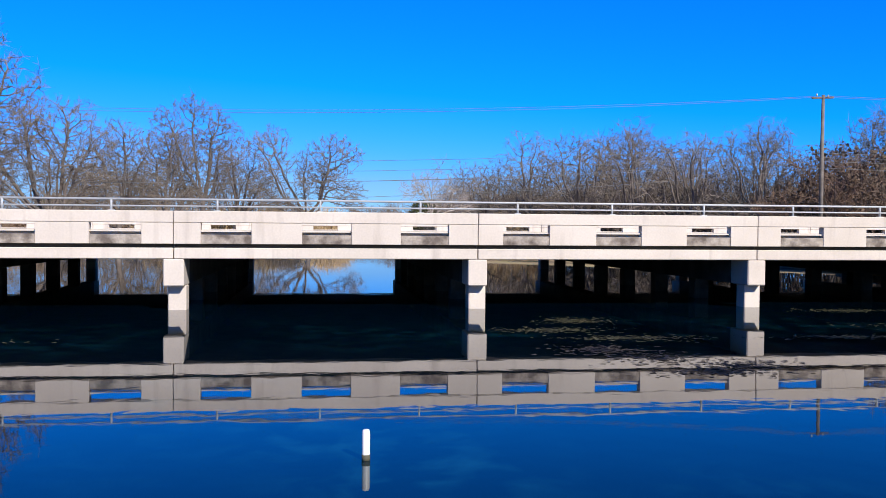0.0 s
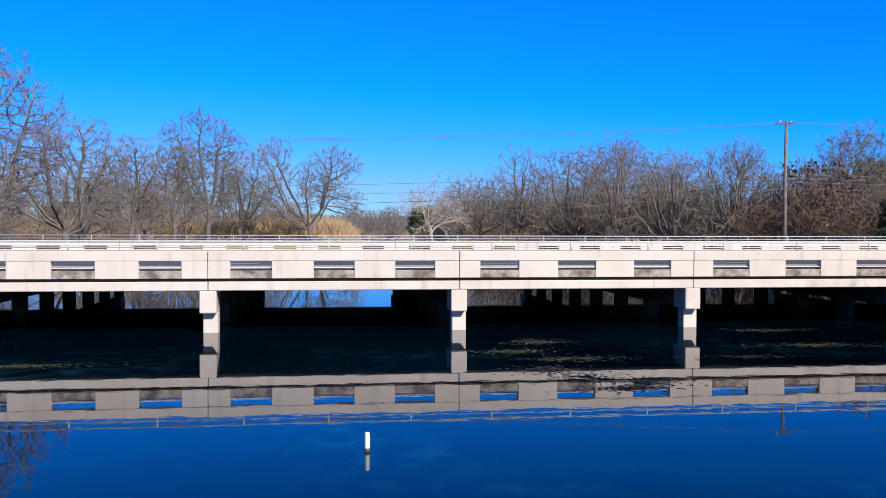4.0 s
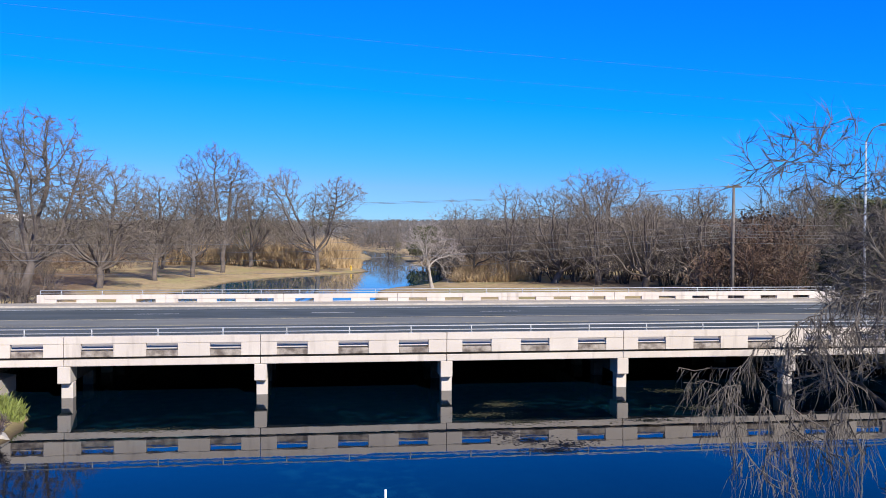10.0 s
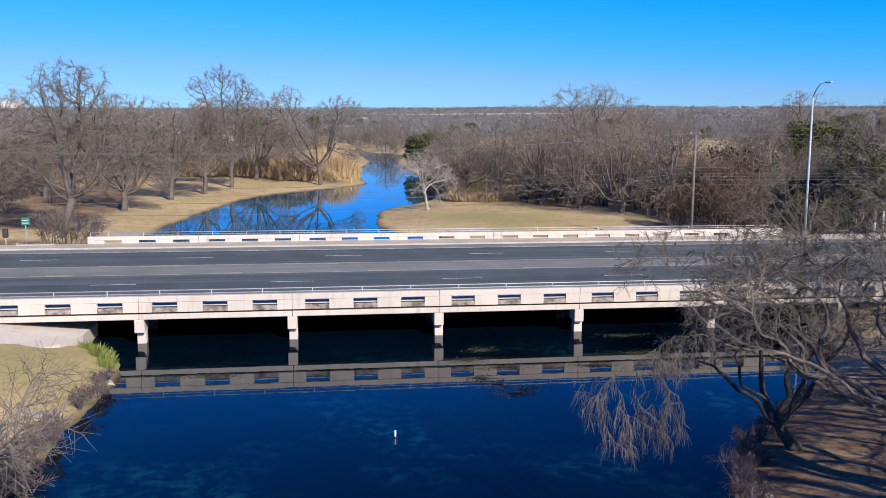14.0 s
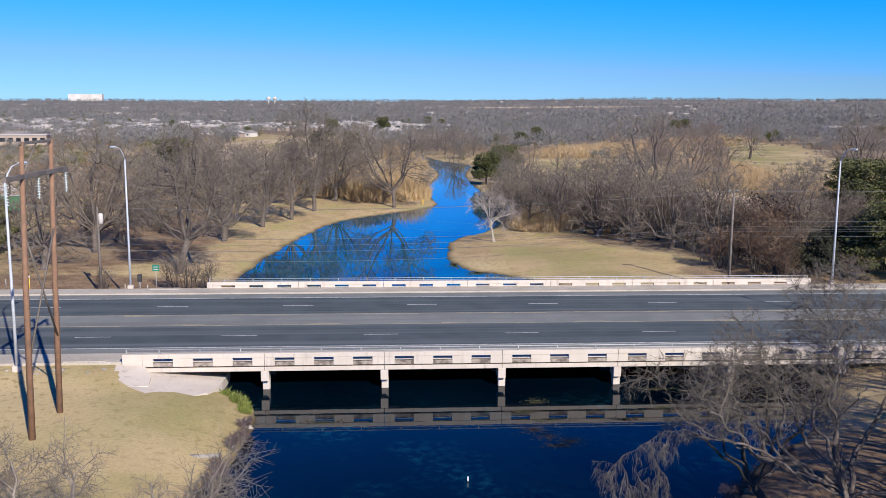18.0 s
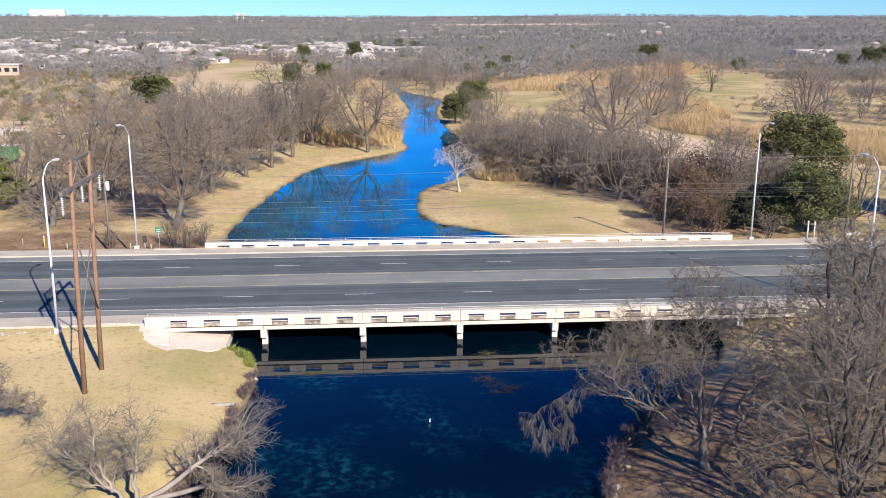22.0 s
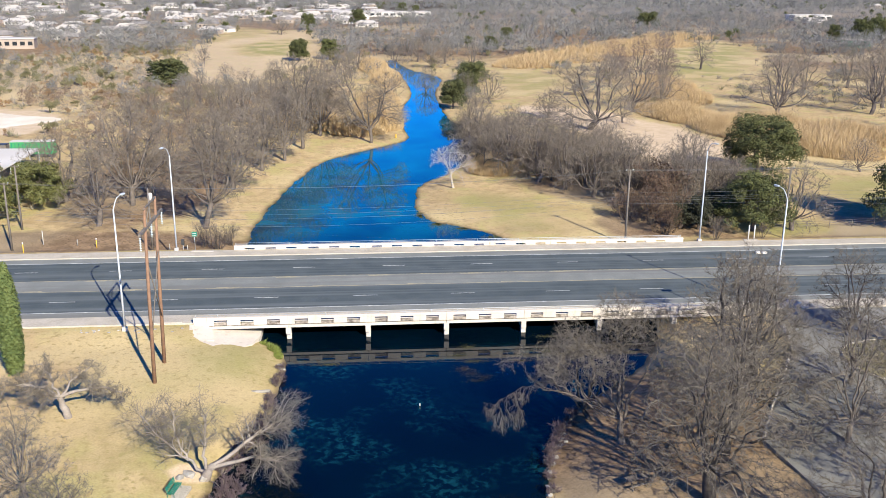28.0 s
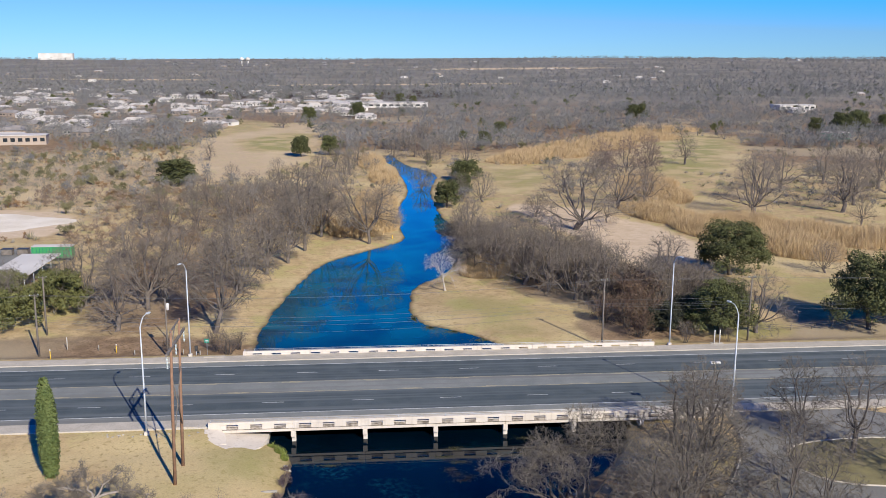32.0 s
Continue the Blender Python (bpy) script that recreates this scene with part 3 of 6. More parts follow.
(parapet_me, block_mes), sill_me = parapet_mesh(SPAN, 3, 0.79), sill_mesh()
slot_bar = box_mesh("slot_bar", 0.0, 1.48, 0.10, 0.24, -0.022, 0.022, CONCRETE, 0.006)
end_me = box_mesh("parapet_end", 0, 2.0, 0.0, 0.34, FOOT - 0.6, TOP, CONCRETE, 0.03)
edge_me = box_mesh("deck_edge", 0.015, SPAN - 0.015, 0.0, 0.6, 1.56, 1.885, CONCRETE, 0.02)
mid_end_me = box_mesh("parapet_end", 0, 1.5, 0.0, 0.34, FOOT - 0.6, TOP, CONCRETE, 0.03)
short_end_me = box_mesh("parapet_end", 0, 0.55, 0.0, 0.34, FOOT - 0.6, TOP, CONCRETE, 0.03)
# soffit, fill and inner piers get colours darkened for shade below the deck
slab_me = box_mesh("deck_slab", 0.015, SPAN - 0.015, -HALF + 0.652, HALF - 0.652, 1.563, 1.885, SHADED_CONCRETE)
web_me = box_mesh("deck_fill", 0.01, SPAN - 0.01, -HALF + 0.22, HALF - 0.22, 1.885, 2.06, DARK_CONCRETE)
cap_me = box_mesh("pier_cap", -0.297, 0.297, -HALF + 1.3, HALF - 1.3, 0.743, 1.555, SHADED_CONCRETE, 0.03)
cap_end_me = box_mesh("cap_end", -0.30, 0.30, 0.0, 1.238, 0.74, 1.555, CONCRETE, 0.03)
inner_column_me = box_mesh("inner_column", -0.27, 0.27, -0.30, 0.30, -2.4, 0.745, SHADED_CONCRETE, 0.03)
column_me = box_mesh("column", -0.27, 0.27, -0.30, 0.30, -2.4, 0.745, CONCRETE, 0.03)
post_t = Tubes()
post_t.add([(0, 0, TOP), (0, 0, TOP + 0.34)], 0.034, 6, True)
post_me = post_t.mesh("rail_post", GALV)
plate_me = box_mesh("post_plate", -0.09, 0.09, -0.07, 0.07, TOP, TOP + 0.02, GALV)
for i, x in enumerate(JOINTS[:-1]):
    child("deck_slab", slab_me, bridge, "soffit slab darkened for shade", m=pose(x, 0, 0))
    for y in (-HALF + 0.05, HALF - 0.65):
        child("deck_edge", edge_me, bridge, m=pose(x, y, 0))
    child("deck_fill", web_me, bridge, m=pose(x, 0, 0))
    for side in (0, 1):
        m = pose(x, -HALF, 0) if side == 0 else pose(x + SPAN, HALF, 0, 0, 0, 180)
        panel = child("parapet", parapet_me, bridge, m=m)
        for me in block_mes:
            child("parapet_block", me, panel)
        for k in range(3):
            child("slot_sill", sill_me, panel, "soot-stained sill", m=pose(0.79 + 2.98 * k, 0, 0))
            child("slot_bar", slot_bar, panel, m=pose(0.79 + 2.98 * k, 0, 2.38))
for x in JOINTS[1:-1]:
    child("pier_cap", cap_me, bridge, "pier cap darkened for shade", m=pose(x, 0, 0))
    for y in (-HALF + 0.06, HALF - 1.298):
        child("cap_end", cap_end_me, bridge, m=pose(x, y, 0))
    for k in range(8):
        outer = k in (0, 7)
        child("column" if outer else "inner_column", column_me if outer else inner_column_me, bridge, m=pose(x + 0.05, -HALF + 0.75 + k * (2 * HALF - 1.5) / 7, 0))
for y in (-HALF, HALF - 0.34):
    child("parapet_end", mid_end_me if y < 0 else short_end_me, bridge, m=pose(JOINTS[0] - (1.5 if y < 0 else 0.55), y, 0))
    child("parapet_end", end_me, bridge, m=pose(JOINTS[-1], y, 0))
    x0, x1, yy = JOINTS[0] - (1.2 if y < 0 else 0.3), JOINTS[-1] + 1.6, y + 0.17
    rail = child("pipe_rail", tube_mesh("pipe_rail", [(x0, yy, TOP + 0.34), (x1, yy, TOP + 0.34)], 0.032, GALV), bridge, "galvanised top rail")
    child("pipe_rail", tube_mesh("pipe_rail", [(x0, yy, TOP + 0.14), (x1, yy, TOP + 0.14)], 0.024, GALV), bridge)
    for x in (x0, x1):
        child("end_post", post_me, bridge, m=pose(x, yy, 0))
    k = 0
    while x0 + 0.9 + 3.05 * k < x1:
        post = child("rail_post", post_me, bridge, m=pose(JOINTS[0] + 1.25 + 3.05 * (k - 0), yy, 0))
        child("post_plate", plate_me, post)
        k += 1
for x, s in ((JOINTS[0], -1), (JOINTS[-1], 1)):
    a, b = sorted((x, x + s * 0.8))
    child("abutment_wall", box_mesh("abutment_wall", a, b, -HALF + 0.1, HALF - 0.1, -1.5, 1.88, CONCRETE, 0.03), bridge)

# ---- trees and scrub ----
def unit(v):
    return v / (np.linalg.norm(v) + 1e-9)


def grow(rng, out, p, d, length, r, level, rules):
    """One branch and, by the rules of each level, those that leave it. out[level] takes the polylines."""
    rule = rules[level]
    k = rule["points"]
    pts, rad = [p], [r]
    seg = length / (k - 1)
    for i in range(1, k):
        d = unit(d + rng.normal(0, rule["wander"], 3) + np.array([0, 0, rule["lift"]]))
        p = p + d * seg
        pts.append(p)
        rad.append(r * (1 - (1 - rule["taper"]) * i / (k - 1)))
    out[level].append((pts, rad))
    sprout(rng, out, pts, rad, length, level, rules)


def sprout(rng, out, pts, rad, length, level, rules):
    """The branches that leave a branch of that level."""
    k = len(pts)
    if level + 1 == len(rules):
        return
    nxt = rules[level + 1]
    count = rng.integers(nxt["count"][0], nxt["count"][1] + 1)
    phase = rng.uniform(0, 6.28)
    for j in range(count):
        f = nxt["from"] + (1 - nxt["from"]) * (j + rng.uniform(0.1, 0.9)) / count
        a = min(int(f * (k - 1)), k - 2)
        w = f * (k - 1) - a
        q = pts[a] * (1 - w) + pts[a + 1] * w
        ax = unit(pts[a + 1] - pts[a])
        side = unit(np.cross(ax, [0.3, 0.2, 1.0] if abs(ax[2]) < 0.9 else [1.0, 0.1, 0.0]))
        other = np.cross(ax, side)
        phi = phase + j * 2.4 + rng.uniform(-0.4, 0.4)
        ang = radians(rng.uniform(*nxt["angle"]))
        nd = ax * math.cos(ang) + (side * math.cos(phi) + other * math.sin(phi)) * math.sin(ang)
        swell = (0.8 + 0.3 * f) if nxt.get("outer") else (1.15 - 0.45 * f)
        rr = (rad[a] * (1 - w) + rad[a + 1] * w) * rng.uniform(*nxt["girth"])
        grow(rng, out, q, unit(nd), length * rng.uniform(*nxt["length"]) * swell, max(rr, nxt["least"]), level + 1, rules)


def level_rule(points, count, start, angle, length, girth, least, wander, lift, taper):
    return {"points": points, "count": count, "from": start, "angle": angle, "length": length, "girth": girth, "least": least, "wander": wander, "lift": lift, "taper": taper}


def pecan_rules(h, spread=1.0, dense=1.0):
    n = lambda a, b: (max(1, round(a * dense)), max(1, round(b * dense)))
    return [level_rule(5, None, 0, None, None, None, 0.05, 0.07, 0.05, 0.55),
            level_rule(7, (4, 6), 0.42, (22 * spread, 48 * spread), (1.25, 1.75), (0.5, 0.68), 0.05, 0.23, 0.06, 0.24),
            level_rule(5, n(5, 7), 0.28, (28, 60), (0.42, 0.66), (0.5, 0.72), 0.04, 0.27, 0.03, 0.3),
            level_rule(4, n(6, 8), 0.2, (35, 72), (0.45, 0.7), (0.5, 0.7), 0.024, 0.26, 0.0, 0.4),
            level_rule(2, n(9, 12), 0.08, (30, 78), (0.45, 0.85), (0.5, 0.7), 0.0145, 0.2, 0.0, 0.5)]


def shrub_rules(dense=1.0):
    n = lambda a, b: (max(1, round(a * dense)), max(1, round(b * dense)))
    return [level_rule(5, None, 0, None, None, None, 0.03, 0.12, 0.08, 0.35),
            level_rule(4, n(5, 7), 0.38, (25, 60), (0.35, 0.6), (0.5, 0.7), 0.02, 0.2, 0.04, 0.35),
            level_rule(2, n(10, 13), 0.1, (22, 65), (0.45, 0.8), (0.5, 0.7), 0.018, 0.22, 0.03, 0.5)]


SIDES = {0: 8, 1: 6, 2: 4, 3: 3, 4: 3}


def tree_meshes(name, levels, bark, twig, cut, thin=1.0):
    """The trunk with its limbs, and the crown of finer branches."""
    trunk, crown = Tubes(), Tubes()
    for lv, chains in enumerate(levels):
        for pts, rad in chains:
            (trunk if lv < cut else crown).add(pts, np.array(rad) * (thin if lv >= cut else 1.0), SIDES[min(lv + (5 - len(levels)), 4)])
    return trunk.mesh("trunk", bark), crown.mesh("crown", twig, False)


def flare(levels, r):
    pts, rad = levels[0][0]
    rad[0] = r * 1.45


def bare_tree(name, seed, h, r, lean=(0, 0), spread=1.0, dense=1.0, bark=None, twig=None, trunk_share=0.36):
    rng = np.random.default_rng(seed)
    levels = [[] for _ in range(5)]
    grow(rng, levels, np.array([0, 0, -0.3]), unit(np.array([lean[0], lean[1], 1.0])), h * trunk_share, r, 0, pecan_rules(h, spread, dense))
    flare(levels, r)
    top = max(p[2] for ch in levels for pts, _ in ch for p in pts)
    s = h / top
    levels = [[([q * s for q in pts], rad) for pts, rad in ch] for ch in levels]
    return tree_meshes(name, levels, bark or BARK, twig or TWIG, 3)


def bare_shrub(name, seed, h, stems, dense=1.0, bark=None, twig=None, tilt=0.55):
    rng = np.random.default_rng(seed)
    levels = [[] for _ in range(3)]
    for i in range(stems):
        a = i * 2.4 + rng.uniform(-0.5, 0.5)
        w = rng.uniform(0.05, tilt)
        off = np.array([math.cos(a), math.sin(a), 0]) * rng.uniform(0.0, 0.12 * h)
        grow(rng, levels, off + np.array([0, 0, -0.2]), unit(np.array([math.cos(a) * w, math.sin(a) * w, 1.0])), h * rng.uniform(0.6, 0.95), 0.03 + 0.007 * h, 0, shrub_rules(dense))
    return tree_meshes(name, levels, bark or BARK, twig or TWIG, 1)


def leaf_cloud(seed, centres, radii, count, size, squash=0.8):
    """Small leaf sprigs over the skins of several clumps."""
    rng = np.random.default_rng(seed)
    centres, radii = np.array(centres, float), np.array(radii, float)
    w = radii ** 2 / (radii ** 2).sum()
    pick = rng.choice(len(centres), count, p=w)
    d = rng.normal(size=(count, 3))
    d /= np.linalg.norm(d, axis=1)[:, None]
    p = centres[pick] + d * (radii[pick] * rng.uniform(0.55, 1.05, count))[:, None] * np.array([1, 1, squash])
    a = rng.normal(size=(count, 3))
    a /= np.linalg.norm(a, axis=1)[:, None]
    b = np.cross(a, d)
    b /= np.linalg.norm(b, axis=1)[:, None] + 1e-9
    s = size * rng.uniform(0.6, 1.4, count)[:, None]
    v = np.stack([p - a * s * 0.5 - b * s * 0.2, p + a * s * 0.1 - b * s * 0.45, p + a * s * 0.6, p + a * s * 0.05 + b * s * 0.45], 1)
    i = np.arange(count)[:, None] * 4
    tris = np.concatenate([i + np.array([[0, 1, 2]]), i + np.array([[0, 2, 3]])])
    return v.reshape(-1, 3), tris


def evergreen(name, seed, h, width, count, material, size=0.35):
    rng = np.random.default_rng(seed)
    t = Tubes()
    levels = [[] for _ in range(3)]
    grow(rng, levels, np.array([0, 0, -0.3]), np.array([0.05, 0, 1.0]), h * 0.6, 0.035 * h, 0, shrub_rules(0.8))
    for lv, ch in enumerate(levels):
        for pts, rad in ch:
            t.add(pts, rad, 6 - lv)
    cs, rs = [], []
    for i in range(130):
        a, e = rng.uniform(0, 6.28), rng.uniform(0, 1)
        rr = width * 0.5 * math.sqrt(rng.uniform(0.1, 1)) * (1 - 0.45 * e)
        cs.append((rr * math.cos(a), rr * math.sin(a), h * (0.22 + 0.66 * e)))
        rs.append(h * rng.uniform(0.05, 0.155))
    v, f = leaf_cloud(seed + 1, cs, rs, count, size)
    return t.mesh("trunk", BARK), raw_mesh("crown", v, f, material)


def plant(name, meshes, at, turn=0.0, scale=1.0, label="", category="tree", group=""):
    ob = thing(name, at, label, category, group, turn=turn)
    ob.scale = (scale, scale, scale) if not isinstance(scale, tuple) else scale
    child("trunk", meshes[0], ob)
    child("crown", meshes[1], ob)
    if len(meshes) > 2:
        child("dead_leaves", meshes[2], ob, "clinging russet leaves")
    return ob


def at_ground(x, y, sink=0.0):
    return (x, y, float(ground_z(np.array([x]), np.array([y]))[0]) - sink)


def limb_tree(seed, trunk, r, limbs, bark, twig, reach=(0.16, 0.30), boughs=(8, 10), fine=1.0, dense=1.0, kinks=False):
    """A tree whose trunk and main limbs follow given bends (offsets from its foot); the finer branches grow by rule."""
    rg = np.random.default_rng(seed)
    levels = [[] for _ in range(5)]

    def curve(points, n):
        p = np.array(points, float)
        s = np.linspace(0, len(p) - 1, n)
        q = np.stack([np.interp(s, range(len(p)), p[:, c]) for c in range(3)], -1)
        q[1:-1] = 0.25 * q[:-2] + 0.5 * q[1:-1] + 0.25 * q[2:]
        q[1:-1] += rg.normal(0, 0.10, q[1:-1].shape)
        return list(q)

    tr = curve(trunk, 6)
    levels[0].append((tr, list(np.linspace(r * 1.35, r * 0.85, 6))))
    for (points, girth, sag) in limbs:
        q = curve(points, 8)
        rad = list(np.linspace(r * girth, 0.05, 8))
        levels[1].append((q, rad))
        length = sum(np.linalg.norm(b - a) for a, b in zip(q, q[1:]))
        rules = pecan_rules(10, 1.0, dense)
        for lv in (2, 3, 4):
            rules[lv]["lift"] = -sag * (0.5, 1.3, 1.6)[lv - 2] if sag else rules[lv]["lift"]
        rules[2]["count"], rules[2]["length"], rules[2]["outer"], rules[2]["from"] = boughs, reach, True, 0.34
        for lv in (3, 4):
            rules[lv]["least"] *= fine
        rules[4]["points"] = 3 if kinks else 2
        sprout(rg, levels, q, rad, length, 1, rules)
    return tree_meshes("tree", levels, bark, twig, 3)


def colony(seed, base, fork, r, clumps, n, bark, twig, step_len=0.45, twigs=3, twig_len=0.7, sag=0.0, tip=0.013, wild=0.22, reach=2.2, blade=False, ways=(), hang=None, twig_r=None, cap=0.0):
    """A tree that grows towards points strewn through the clumps (x, y, z, radius) of its crown: limbs first, then ever finer branches."""
    rg = np.random.default_rng(seed)
    cl = np.array([c[:4] for c in clumps], float)
    w = cl[:, 3] ** 2.3 * np.array([c[4] if len(c) > 4 else 1.0 for c in clumps])
    pick = rg.choice(len(cl), n, p=w / w.sum())
    d = rg.normal(size=(n, 3))
    d /= np.linalg.norm(d, axis=1)[:, None]
    goal = cl[pick, :3] + d * (cl[pick, 3] * rg.uniform(0, 1, n) ** 0.42)[:, None] * np.array([1, 1, 0.85])
    pos, parent = [np.array(base, float)], [-1]

    def chain(start, way):
        i = start
        for q in way:
            while np.linalg.norm(q - pos[i]) > step_len * 0.75:
                e = unit(unit(q - pos[i]) + rg.normal(0, wild, 3))
                pos.append(pos[i] + e * step_len)
                parent.append(i)
                i = len(pos) - 1
                if np.linalg.norm(q - pos[i]) < step_len * 1.3:
                    break
        return i

    base, fork = np.array(base, float), np.array(fork, float)
    top = chain(0, [base * 0.5 + fork * 0.5 + rg.normal(0, 0.05, 3), fork])
    trunk_ids = list(range(1, len(pos)))
    for way in ways:
        chain(trunk_ids[-1 - int(rg.integers(0, 2))], [np.array(q, float) for q in way])
    for c in (cl[: min(len(cl), 15)] if not ways else cl[len(ways) + 4:]):
        e = c[:3]
        s = trunk_ids[-1 - int(rg.integers(0, max(1, len(trunk_ids) // 3)))]
        s0 = pos[s]
        over = np.array([0.5, 0.5, 0.32]) if e[2] > s0[2] + 1 else np.array([0.5, 0.5, 0.8])
        chain(s, [s0 + (e - s0) * over + rg.normal(0, 0.3, 3), s0 + (e - s0) * 0.82 + rg.normal(0, 0.3, 3)])
    pos, parent = np.array(pos), list(parent)
    best = np.full(n, 1e9)
    near = np.zeros(n, int)
    alive = np.ones(n, bool)
    fresh = np.arange(len(pos))
    for _ in range(70):
        dd = np.linalg.norm(goal[:, None] - pos[fresh][None], axis=2)
        j = dd.argmin(1)
        m = dd[np.arange(n), j]
        better = m < best
        best[better], near[better] = m[better], fresh[j[better]]
        alive &= best > step_len * 0.9
        act = alive & (best < reach * 3)
        if not act.any():
            break
        ids = np.unique(near[act])
        new_p = []
        for i in ids:
            g = goal[act & (near == i)] - pos[i]
            v = (g / (np.linalg.norm(g, axis=1)[:, None] + 1e-9)).mean(0)
            back = unit(pos[i] - pos[parent[i]]) if parent[i] >= 0 else np.array([0, 0, 1.0])
            v = unit(v + 0.3 * back + rg.normal(0, wild, 3) + np.array([0, 0, -0.35 * sag]))
            new_p.append(pos[i] + v * step_len)
            parent.append(int(i))
        fresh = np.arange(len(pos), len(pos) + len(new_p))
        pos = np.concatenate([pos, np.array(new_p)])
        if len(pos) > 9000:
            break
    k = len(pos)
    kids = [[] for _ in range(k)]
    load = np.zeros(k)
    for i in range(k - 1, -1, -1):
        if not kids[i]:
            load[i] = 1
        else:
            load[i] = sum(load[c] for c in kids[i])
        if parent[i] >= 0:
            kids[parent[i]].append(i)
    p = math.log(load[0]) / math.log(r / tip)
    rad = tip * load ** (1 / p)
    if cap:
        off = np.linalg.norm(pos - np.array(base), axis=1)
        rad = np.minimum(rad, np.maximum(tip, r * np.clip(1 - off / cap, 0.0, 1) ** 2.0 + tip))
    rad[0] = r * 1.35
    trunk, crown = Tubes(), Tubes()
    todo = [(0, None)]
    while todo:
        i, start = todo.pop()
        line = [] if start is None else [start]
        while True:
            line.append(i)
            if not kids[i]:
                break
            order = sorted(kids[i], key=lambda c: -load[c])
            todo += [(c, i) for c in order[1:]]
            i = order[0]
        if len(line) < 2:
            continue
        q, rr = pos[line].copy(), rad[line].copy()
        if start is not None:
            rr[0] = min(rr[0], rr[1] * 1.25)
        q[1:-1] = 0.2 * q[:-2] + 0.6 * q[1:-1] + 0.2 * q[2:]
        cut = int((rr > 0.05).sum())
        if cut >= 2:
            trunk.add(q[:cut], rr[:cut], 8 if rr[0] > 0.15 else 5)
        lo = max(cut - 1, 0) if cut >= 2 else 0
        if len(q) - lo >= 2:
            keep = list(range(lo, len(q)))
            if blade and not hang and len(keep) > 3:
                keep = keep[:-1:2] + keep[-1:]
            crown.add(q[keep], rr[keep], 3)
    thin = np.repeat(np.nonzero((rad < 0.036) & (np.arange(k) > 0))[0], twigs)
    m = len(thin)
    fwd = pos[thin] - pos[np.array(parent)[thin]]
    fwd /= np.linalg.norm(fwd, axis=1)[:, None] + 1e-9
    way = fwd * 0.55 + rg.normal(0, 0.55, (m, 3)) + np.array([0, 0, 0.12 - sag])
    if hang:
        low = (pos[thin, 0] < hang) & (pos[thin, 2] < 6.0)
        way[~low] = fwd[~low] * 0.9 + rg.normal(0, 0.38, (int((~low).sum()), 3)) + np.array([-0.15, 0, -0.05])
        way[low] = fwd[low] * 0.45 + rg.normal(0, 0.3, (int(low.sum()), 3)) + np.array([0, 0, -1.15])
    way /= np.linalg.norm(way, axis=1)[:, None] + 1e-9
    side = np.cross(way, rg.normal(size=(m, 3)))
    side /= np.linalg.norm(side, axis=1)[:, None] + 1e-9
    third = np.cross(way, side)
    a = pos[thin] - fwd * (step_len * rg.uniform(0, 0.9, m))[:, None]
    ends = a + way * (twig_len * rg.uniform(0.35, 1.2, m))[:, None]
    q = twig_r or 0.85 * tip
    if hang:  # hanging sprays: bent strips
        mid = 0.5 * (a + ends) + rg.normal(0, 1.0, (m, 3)) * np.where(low, 0.09 * twig_len, 0.06 * twig_len)[:, None]
        v = np.stack([a + side * q * 1.5, a - side * q * 1.5, mid + third * q, mid - third * q, ends + np.where(low, -0.25 * twig_len, 0.0)[:, None] * np.array([0, 0, 1.0])], 1)
        i0 = crown.count + np.arange(m)[:, None] * 5
        crown.v.append(v.reshape(-1, 3))
        crown.f.append(np.concatenate([i0 + np.array([[0, 1, 2, 2]]), i0 + np.array([[1, 3, 2, 2]]), i0 + np.array([[2, 3, 4, 4]])]))
        crown.count += 5 * m
        return trunk.mesh("trunk", bark), crown.mesh("crown", twig, False)
    if blade:
        v = np.stack([a + side * q * 1.5, a - side * q * 1.5, ends], 1)
        crown.v.append(v.reshape(-1, 3))
        i0 = crown.count + np.arange(m)[:, None] * 3
        crown.f.append(i0 + np.array([[0, 1, 2, 2]]))
        crown.count += 3 * m
        return trunk.mesh("trunk", bark), crown.mesh("crown", twig, False)
    v = np.stack([a + side * q, a - side * q * 0.5 + third * q * 0.87, a - side * q * 0.5 - third * q * 0.87, ends], 1)
    i0 = crown.count + np.arange(m)[:, None] * 4
    crown.v.append(v.reshape(-1, 3))
    crown.f.append(np.concatenate([i0 + np.array([[0, 1, 3, 3]]), i0 + np.array([[1, 2, 3, 3]]), i0 + np.array([[2, 0, 3, 3]])]))
    crown.count += 4 * m
    return trunk.mesh("trunk", bark), crown.mesh("crown", twig, False)


def dome_clumps(seed, h, wide, count, low=0.42):
    """Clumps over a lobed dome."""
    rg = np.random.default_rng(seed)
    out = []
    for k in range(count):
        a, e = 2.4 * k + rg.uniform(-0.4, 0.4), math.sqrt((k + 0.5) / count)
        rr = h * rg.uniform(0.14, 0.2)
        q = (wide - rr * 0.8) * e * rg.uniform(0.85, 1.08)
        z = h * (1 - (1 - low) * e ** 2.2) * rg.uniform(0.92, 1.03) - rr * 0.85
        out.append((q * math.cos(a), q * math.sin(a), z, rr))
    return out


def dome_tree(seed, h, wide, fork, r, count=13, n=1100, twigs=5, twig_len=1.0, low=0.3, tip=0.015, bark=None, twig=None, step_len=0.5, blade=True):
    rg = np.random.default_rng(seed)
    f = (rg.normal(0, 0.35), rg.normal(0, 0.35), fork)
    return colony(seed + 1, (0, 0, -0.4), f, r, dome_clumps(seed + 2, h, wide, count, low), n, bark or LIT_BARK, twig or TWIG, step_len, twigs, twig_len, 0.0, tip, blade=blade)


